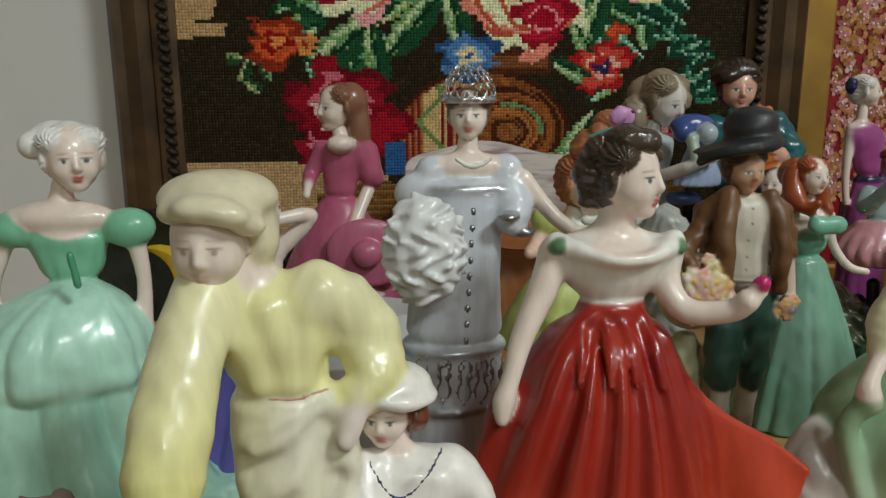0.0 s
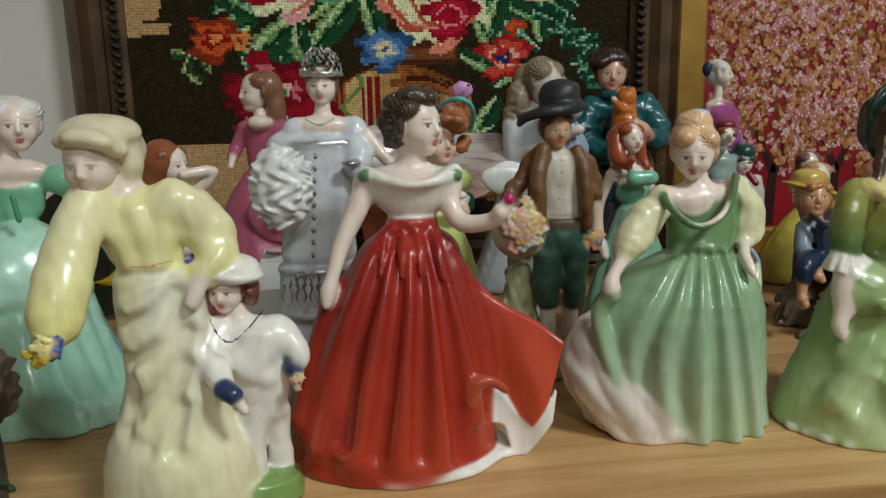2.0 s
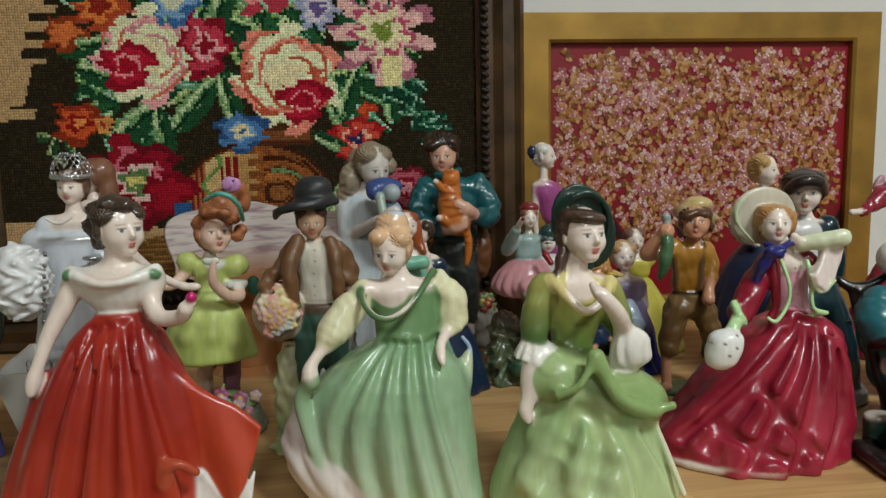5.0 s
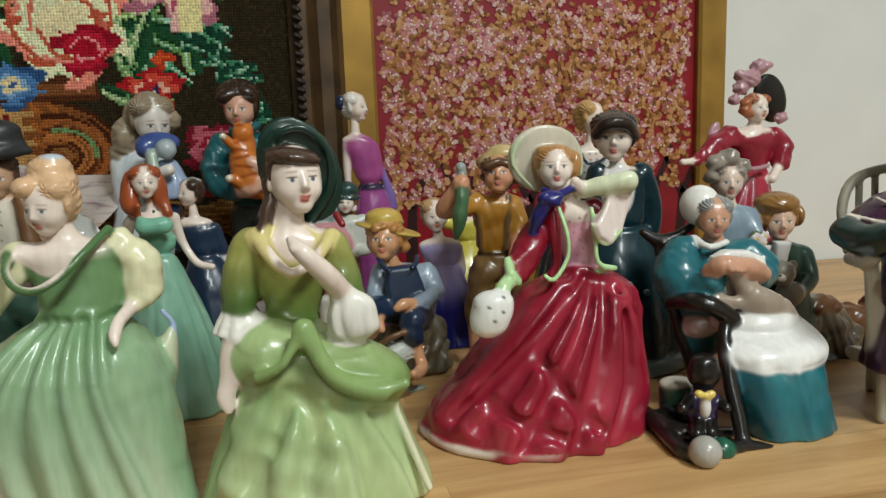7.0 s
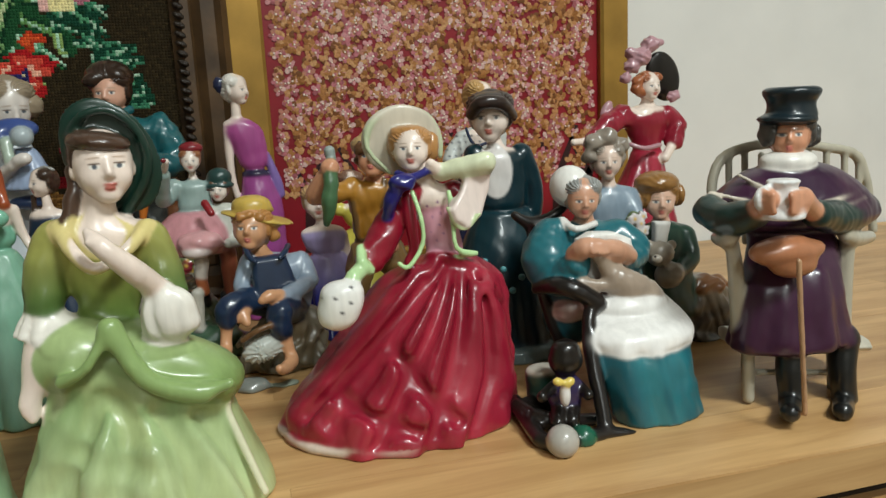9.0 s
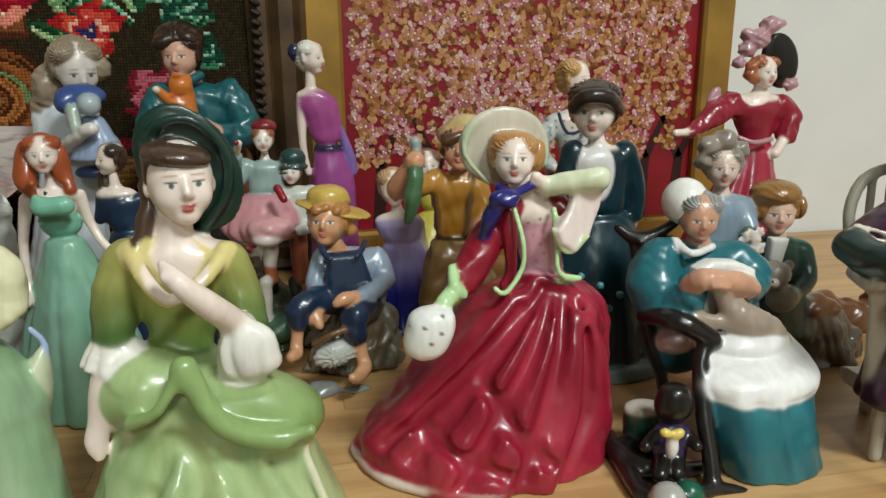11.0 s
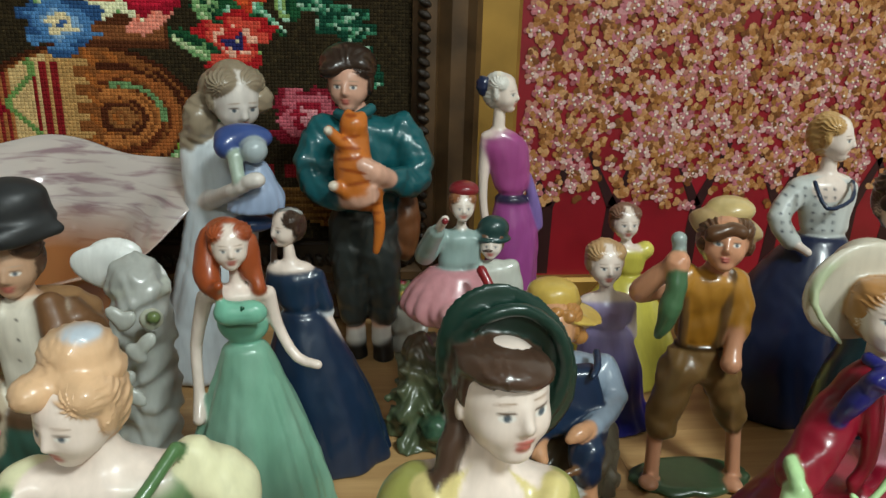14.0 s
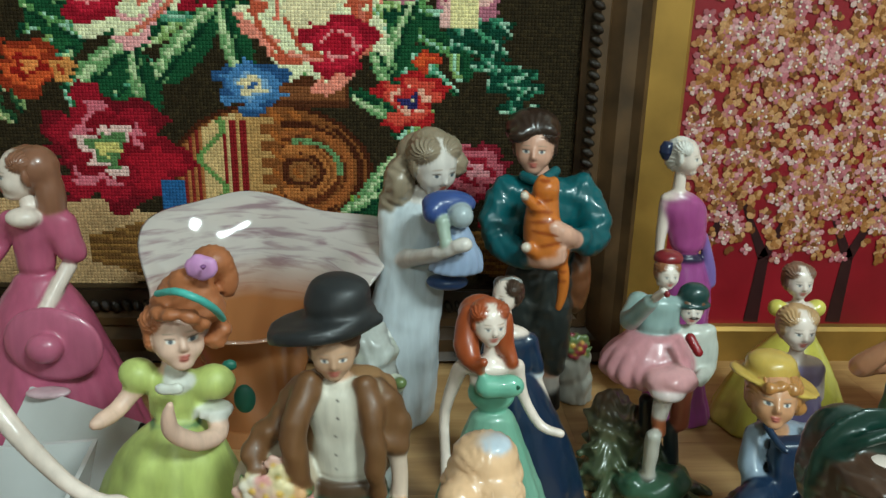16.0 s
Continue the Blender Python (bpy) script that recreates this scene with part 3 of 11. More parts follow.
def gown(col, rings, n=0, amp=0.0, power=1.0, twist=0.0, seed=0.0, soft=0.003, dent=0.0002, k=0.003, over=0.0, paint=False, wash=None):
    """Draped body through rings (z, x, y, half width, half depth), from the hem up; n folds of relative depth amp that grow towards the hem."""
    R = sorted(rings)
    zs, xs, ys, rx, ry = zip(*R)
    z0, z1 = zs[0], zs[-1]
    rng = random.Random(int(seed * 100) + n)
    waves = []
    if n:
        picks = [max(2, round(n * v)) for v in (0.28, 0.4, 0.5, 0.62, 0.85)]
        waves = [(j, rng.uniform(0.25, 0.55) * (0.75 if i == 4 else 1), rng.uniform(0, 6.3), rng.uniform(-1, 1)) for i, j in enumerate(picks)]

    def f(x, y, z):
        zz = np.clip(z, z0, z1)
        cx, cy, a, b = (smooth_curve(zz, zs, v) for v in (xs, ys, rx, ry))
        a, b = np.maximum(a, 0.002), np.maximum(b, 0.002)
        u, v = (x - cx) / a, (y - cy) / b
        rho = np.sqrt(u * u + v * v)
        edge = 1.0
        if n:
            th = np.arctan2(v, u)
            w = ((z1 - zz) / (z1 - z0)) ** power * amp
            t = twist * (z1 - zz)
            wave = sum(a * np.cos(j * th + p + q * t + q * 18 * zz) for j, a, p, q in waves)
            edge = 1 + w * (1.25 * np.sqrt(wave * wave + 0.012) - 0.5)
        d = (rho - edge) * np.minimum(a, b) * 0.8 + crumple(x, y, z, dent)
        cap = np.maximum(z0 - z, z - z1)
        q = np.maximum(soft - np.abs(d - cap), 0)
        return np.maximum(d, cap) + q * q / (4 * soft)
    grow = 1 + amp * 1.3
    lo = (min(x - a * grow for x, a in zip(xs, rx)), min(y - b * grow for y, b in zip(ys, ry)), z0)
    hi = (max(x + a * grow for x, a in zip(xs, rx)), max(y + b * grow for y, b in zip(ys, ry)), z1)
    return dict(f=f, lo=lo, hi=hi, col=col, k=k, over=over, paint=paint, wash=wash)


def head(skin, hair, at, r, yaw=0.0, pitch=0.0, bare=False, blank=False):
    """A plain modelled head with a cap of hair; yaw 0 faces the room, plus turns it to +x; pitch minus looks down."""
    cy, sy, cp, sp = (g(math.radians(v)) for v in (yaw, pitch) for g in (math.cos, math.sin))
    fwd, side = Vector((sy * cp, -cy * cp, sp)), Vector((cy, sy, 0))
    up = fwd.cross(side)

    def place(a, b, c):
        return tuple(Vector(at) + r * (a * side + b * fwd + c * up))

    def size(*v):
        return tuple(r * q for q in v)
    lips, lash, brow, iris = ("cdb0a0", "a8957e", "c8b8a2", "b09c86") if blank else ("b8685c", "64503f", "b49a84", "525c66")
    out = [ball(skin, place(0, 0, 0.08), size(0.74, 0.78, 0.88)),
           ball(skin, place(0, 0.16, -0.28), size(0.58, 0.58, 0.62)),
           ball(skin, place(0, 0.42, -0.76), size(0.24, 0.22, 0.17), k=0.25 * r),
           limb(skin, [(*place(0, 0.76, 0.06), 0.05 * r), (*place(0, 0.86, -0.2), 0.085 * r)], k=0.16 * r),
           ball(skin, place(0, 0.76, -0.27), size(0.13, 0.08, 0.06), k=0.1 * r),
           ball(lips, place(0, 0.68, -0.48), size(0.15, 0.08, 0.035), k=0.05 * r),
           ball(lips, place(0, 0.67, -0.57), size(0.11, 0.08, 0.04), k=0.05 * r)]
    for q in (-1, 1):
        out.append(ball(skin, place(0.3 * q, 0.4, -0.3), size(0.27, 0.26, 0.26), k=0.2 * r))
        out.append(ball(skin, place(0.72 * q, -0.02, -0.1), size(0.08, 0.14, 0.2), k=0.05 * r))
        out.append(ball("ece6de" if not blank else skin, place(0.29 * q, 0.7, -0.03), size(0.14, 0.25, 0.062), paint=True))
        out.append(ball(iris, place(0.29 * q, 0.7, -0.025), size(0.062, 0.25, 0.062), paint=True))
        out.append(ball(lash, place(0.3 * q, 0.7, 0.045), size(0.15, 0.25, 0.024), tilt=-3 * q, paint=True))
        out.append(ball(brow, place(0.31 * q, 0.68, 0.19), size(0.17, 0.25, 0.018), tilt=-4 * q, paint=True))
    if not bare:
        out.append(ball(hair, place(0, -0.3, 0.12), size(0.84, 0.76, 0.98), k=0.06 * r, strands=0.03 * r))
        for q in (-1, 1):
            # two combed waves that part over the brow
            out.append(ball(hair, place(0.36 * q, -0.1, 0.5), size(0.56, 0.7, 0.47), k=0.1 * r, strands=0.045 * r, lumps=0.016 * r, freq=4.5 / r))
            out.append(ball(hair, place(0.68 * q, -0.14, 0.06), size(0.18, 0.42, 0.46), k=0.1 * r, strands=0.03 * r, lumps=0.016 * r, freq=5.0 / r))
    for p in out:
        p["fine"] = True
    return out


def panel(col, outline, y, thick, lean=(0.0, 0.0), wave=0.0, k=0.003, over=0.0, paint=False):
    """A thin leaf of cloth: an outline (x, z) round a gently waving sheet that leans out of the picture plane."""
    P = [tuple(p) for p in outline]
    mx, mz = sum(p[0] for p in P) / len(P), sum(p[1] for p in P) / len(P)
    soft = 0.6 * thick

    def f(x, yy, z):
        x, z = np.broadcast_arrays(x, z)
        best, sign = np.full(x.shape, 1.0), np.ones(x.shape)
        for (ax, az), (bx, bz) in zip(P, P[1:] + P[:1]):
            ex, ez, wx, wz = bx - ax, bz - az, x - ax, z - az
            h = np.clip((wx * ex + wz * ez) / (ex * ex + ez * ez + 1e-12), 0, 1)
            best = np.minimum(best, (wx - ex * h) ** 2 + (wz - ez * h) ** 2)
            c1, c2, c3 = z >= az, z < bz, ex * wz > ez * wx
            sign = np.where((c1 & c2 & c3) | (~c1 & ~c2 & ~c3), -sign, sign)
        d = sign * np.sqrt(best) + soft
        sheet = y + lean[0] * (x - mx) + lean[1] * (z - mz) + wave * np.sin(150 * x + 60 * z)
        v = np.abs(yy - sheet) - thick + soft
        return np.sqrt(np.maximum(d, 0) ** 2 + np.maximum(v, 0) ** 2) + np.minimum(np.maximum(d, v), 0) - soft
    xs, zs = [p[0] for p in P], [p[1] for p in P]
    deep = thick + wave + abs(lean[0]) * (max(xs) - min(xs)) + abs(lean[1]) * (max(zs) - min(zs))
    return dict(f=f, lo=(min(xs), y - deep, min(zs)), hi=(max(xs), y + deep, max(zs)), col=col, k=k, over=over, paint=paint)


def tiara(at, r, high):
    """Domed silver crown: a plain band, then rows of beads joined by slanting wires, and a row of points."""
    out = [gown('c9ccd0*', [(at[2] + 0.0016, at[0], at[1], r, r), (at[2] - 0.0012, at[0], at[1], r, r)], soft=0.001, k=0.0006)]

    def bead(i, j):
        q, a = i / 5, math.tau * (j + 0.5 * (i % 2)) / 18
        w = r * math.sqrt(1 - 0.8 * q * q)
        return at[0] + w * math.sin(a), at[1] - w * math.cos(a), at[2] + high * q
    for i in range(5):
        for j in range(18):
            p = bead(i, j)
            out.append(ball('e0e2e4*', p, (0.0009, 0.0009, 0.0009), k=0.0004))
            for m in (j - (i + 1) % 2, j + i % 2):
                out.append(limb('d2d4d6*', [(*p, 0.0005), (*bead(i + 1, m), 0.0005)], k=0.0003))
    for j in range(18):
        x, y, z = bead(5, j)
        out.append(limb('e0e2e4*', [(x, y, z, 0.0007), (x, y, z + 0.0016, 0.0004)], k=0.0003))
    return out


def posy(at, radii, n, colours, seed, size, leaf):
    """A bunch of small five-petalled flowers on a cushion of leaves."""
    rng = random.Random(seed)
    out = [ball(leaf, (at[0], at[1] + 0.4 * radii[1], at[2]), tuple(0.72 * v for v in radii), lumps=0.12 * min(radii), freq=1.6 / size)]
    for i in range(n):
        # spread over the front of the cushion by the golden angle
        q, a = math.sqrt((i + 0.5) / n), i * 2.39996 + rng.uniform(-0.3, 0.3)
        cx, cz = at[0] + 0.85 * radii[0] * q * math.cos(a), at[2] + 0.85 * radii[2] * q * math.sin(a)
        cy = at[1] + 0.4 * radii[1] - 0.95 * radii[1] * math.sqrt(max(0.0, 1 - 0.7 * q * q))
        c, s, turn = rng.choice(colours), size * rng.uniform(0.8, 1.2), rng.uniform(0, 6.3)
        for k in range(5):
            b = turn + k * math.tau / 5
            out.append(ball(c, (cx + 0.55 * s * math.cos(b), cy, cz + 0.55 * s * math.sin(b)), (0.42 * s, 0.3 * s, 0.42 * s), k=0.1 * s))
        out.append(ball("d8b050", (cx, cy - 0.2 * s, cz), (0.24 * s, 0.24 * s, 0.24 * s), k=0.05 * s))
        out.append(ball(leaf, (cx + 0.9 * s * math.cos(turn), cy + 0.15 * s, cz + 0.9 * s * math.sin(turn)), (0.5 * s, 0.2 * s, 0.22 * s), tilt=math.degrees(turn), k=0.1 * s))
    return out


def skin_of(parts, vox):
    """Surface nets over the melted solids: vertices, quads and their paint."""
    lo = np.min([p["lo"] for p in parts if not p["paint"]], 0) - 3 * vox
    hi = np.max([p["hi"] for p in parts if not p["paint"]], 0) + 3 * vox
    lo[2] = max(lo[2], -3 * vox)
    shape = np.ceil((hi - lo) / vox).astype(int) + 1
    axes = [(lo[i] + vox * np.arange(shape[i])).astype(np.float32) for i in range(3)]
    D = np.full(shape, 0.05, np.float32)
    for p in parts:
        if p["paint"]:
            continue
        pad = p["k"] + 3 * vox
        a = [max(0, int((p["lo"][i] - pad - lo[i]) / vox)) for i in range(3)]
        b = [min(shape[i], int((p["hi"][i] + pad - lo[i]) / vox) + 2) for i in range(3)]
        sx, sy, sz = (axes[i][a[i]:b[i]] for i in range(3))
        if not (len(sx) and len(sy) and len(sz)):
            continue
        d = p["f"](sx[:, None, None], sy[None, :, None], sz[None, None, :]).astype(np.float32)
        box = (slice(a[0], b[0]), slice(a[1], b[1]), slice(a[2], b[2]))
        old = D[box]
        if p.get("cut"):
            h = np.maximum(p["k"] - np.abs(old + d), 0) / p["k"]
            D[box] = np.maximum(old, -d) + h * h * p["k"] * 0.25
            continue
        h = np.maximum(p["k"] - np.abs(old - d), 0) / p["k"]
        D[box] = np.minimum(old, d) - h * h * p["k"] * 0.25
    D = np.maximum(D, -axes[2][None, None, :])
    S = D < 0
    any_in = np.zeros(np.array(shape) - 1, bool)
    all_in = np.ones(np.array(shape) - 1, bool)
    corners = [(i, j, k) for i in (0, 1) for j in (0, 1) for k in (0, 1)]
    for i, j, k in corners:
        s = S[i:shape[0] - 1 + i, j:shape[1] - 1 + j, k:shape[2] - 1 + k]
        any_in |= s
        all_in &= s
    cells = np.argwhere(any_in & ~all_in)
    index = np.full(np.array(shape) - 1, -1, np.int32)
    index[tuple(cells.T)] = np.arange(len(cells))
    total, count = np.zeros((len(cells), 3)), np.zeros(len(cells))
    vals = {c: D[tuple((cells + c).T)] for c in corners}
    for c in corners:
        for ax in range(3):
            if c[ax]:
                continue
            e = tuple(1 if i == ax else c[i] for i in range(3))
            va, vb = vals[c], vals[e]
            cross = (va < 0) != (vb < 0)
            t = np.where(cross, va / np.where(cross, va - vb, 1), 0)
            for i in range(3):
                total[:, i] += np.where(cross, c[i] + (t if i == ax else 0), 0)
            count += cross
    V = lo + (cells + total / count[:, None]) * vox
    quads = []
    for ax in range(3):
        b1, b2 = (ax + 1) % 3, (ax + 2) % 3
        sl0, sl1 = [slice(None)] * 3, [slice(None)] * 3
        sl0[ax], sl1[ax] = slice(0, -1), slice(1, None)
        A, B = S[tuple(sl0)], S[tuple(sl1)]
        E = np.argwhere(A != B)
        E = E[(E[:, b1] > 0) & (E[:, b2] > 0) & (E[:, b1] < shape[b1] - 1) & (E[:, b2] < shape[b2] - 1)]
        flip = A[tuple(E.T)]
        ids = []
        for o1, o2 in ((-1, -1), (0, -1), (0, 0), (-1, 0)):
            c = E.copy()
            c[:, b1] += o1
            c[:, b2] += o2
            ids.append(index[tuple(c.T)])
        q = np.stack(ids, 1)
        q[~flip] = q[~flip][:, ::-1]
        quads.append(q)
    quads = np.concatenate(quads)
    dist = np.full((len(parts), len(V)), 1.0, np.float32)
    tint = np.zeros((len(parts), len(V), 4), np.float32)
    for i, p in enumerate(parts):
        pad = 0.006
        near = np.all((V >= np.array(p["lo"]) - pad) & (V <= np.array(p["hi"]) + pad), 1)
        v = V[near]
        if len(v) and not p.get("cut"):
            dist[i, near] = p["f"](v[:, 0], v[:, 1], v[:, 2]) - p["over"]
        c = p["col"]
        if isinstance(c, tuple):
            low, high, za, zb = c
            t = np.clip((V[:, 2] - za) / (zb - za), 0, 1)[:, None]
            t = t * t * (3 - 2 * t)
            tint[i, :, :3] = np.array(lin(low)) * (1 - t) + np.array(lin(high)) * t
        else:
            tint[i, :, :3] = lin(c[:6])
            tint[i, :, 3] = 0.9 if c.endswith("*") else 0.0
        if p.get("wash"):
            # a second glaze brushed on in broad streaks down the cloth
            x, y, z = V.T
            t = np.clip(0.45 + 0.5 * np.sin(95 * x + 2.2 * np.sin(22 * z + 40 * y) + 1) + 0.28 * np.sin(210 * x + 3 * np.sin(31 * z) + 90 * y), 0, 1)[:, None]
            tint[i, :, :3] = tint[i, :, :3] * (1 - t) + np.array(lin(p["wash"])) * t
    decals = np.array([p["paint"] for p in parts])
    marks = dist[decals]
    mark_tint = tint[decals]
    dist, tint = dist[~decals], tint[~decals]
    best = dist.min(0)
    w = np.exp(-np.clip((dist - best) / (0.3 * vox), 0, 30))
    paint = (w[:, :, None] * tint).sum(0) / w.sum(0)[:, None]
    for d, c in zip(marks, mark_tint):
        t = np.clip(0.5 - d / vox, 0, 1)[:, None]
        paint = paint * (1 - t) + c * t
    return V, quads, paint


def figurine(name, at, parts, label, vox=0.0017, mat=None, category="figurine", group="figurines on the sideboard"):
    flat = []
    for p in parts:
        flat.extend(p if isinstance(p, list) else [p])
    V, Q, paint = skin_of([p for p in flat if not p.get("fine")], vox)
    if any(p.get("fine") for p in flat):
        V2, Q2, paint2 = skin_of([p for p in flat if p.get("fine")], 0.5 * vox)
        V, Q, paint = np.concatenate([V, V2]), np.concatenate([Q, Q2 + len(V)]), np.concatenate([paint, paint2])
    ob = new(name, mesh_of(name, V, Q, mat or GLAZE, True, paint))
    ob.location = (at[0], at[1], 0.0)
    return tagged(ob, label, category, group)



# ---------- figurines ----------
figurine("lady_figurine", (-0.1189, 0.4), [
    head('ead9cc', 'e6e4de', (0.0, 0.0, 0.1823), 0.0163, 25),
    ball('e6e4de', (-0.0097, 0.008, 0.1908), (0.013, 0.0125, 0.0096)),
    ball('e6e4de', (-0.0178, 0.0, 0.1886), (0.0066, 0.0066, 0.0066)),
    limb('ead9cc', [(-0.0059, 0.0, 0.1718, 0.0046), (-0.0079, 0.0, 0.1607, 0.0058)], k=0.002),
    ball('ead9cc', (-0.0087, 0.0, 0.1542), (0.0249, 0.0108, 0.0085)),
    ball('7fbf9c', (-0.0303, 0.0, 0.1487), (0.0113, 0.0096, 0.009)),
    ball('7fbf9c', (0.0231, 0.0, 0.1485), (0.0121, 0.0098, 0.0098)),
    gown('7fbf9c', [(0.1503, -0.0076, 0.0, 0.0233, 0.0116), (0.1384, -0.0063, 0.0, 0.0177, 0.0106), (0.1217, -0.0056, 0.0, 0.0127, 0.0102)], n=10, amp=0.05, soft=0.009),
    ball('ead9cc', (-0.0036, -0.012, 0.1557), (0.0176, 0.0165, 0.011), paint=True),
    limb('ead9cc', [(-0.0361, 0.0, 0.1412, 0.0041), (-0.0445, 0.0, 0.1186, 0.0034), (-0.04, 0.0, 0.1001, 0.0035)], k=0.002),
    limb('ead9cc', [(0.0255, 0.0, 0.1407, 0.0045), (0.0278, 0.0, 0.1218, 0.0035), (0.0258, 0.0, 0.0983, 0.0043)], k=0.002),
    gown(('9ccab2', 'b4dcc8', 0.02, 0.11), [(0.1217, -0.0056, 0.0, 0.0127, 0.0102), (0.1062, -0.0097, 0.0, 0.0305, 0.0244), (0.0811, -0.0138, 0.0, 0.0441, 0.0353), (0.0519, -0.0141, 0.0, 0.0537, 0.0429), (0.0218, -0.009, 0.0, 0.0637, 0.051), (0.0, 0.0001, 0.0, 0.0693, 0.052)], n=12, amp=0.14, power=0.45, seed=0.7, wash='a0d0ba'),
    gown('b4dfca', [(0.1248, -0.0023, -0.008, 0.0136, 0.0109), (0.1082, -0.0093, -0.008, 0.0335, 0.0268), (0.0897, -0.0117, -0.008, 0.043, 0.0344), (0.0741, -0.0112, -0.008, 0.039, 0.0312), (0.069, -0.0111, -0.008, 0.029, 0.0232)], n=15, amp=0.08, seed=1.3, power=0.3, soft=0.01),
    gown('abd4c0', [(0.0148, -0.0003, 0.0, 0.0679, 0.0509), (0.0, 0.0001, 0.0, 0.0727, 0.0545)], n=40, amp=0.05, power=0.1),
    limb('4f9a76', [(0.0068, -0.033, 0.1424, 0.0017), (0.0088, -0.033, 0.1284, 0.0018)], k=0.002),
], "glossy porcelain lady in a mint green off-shoulder gown", 0.00122)

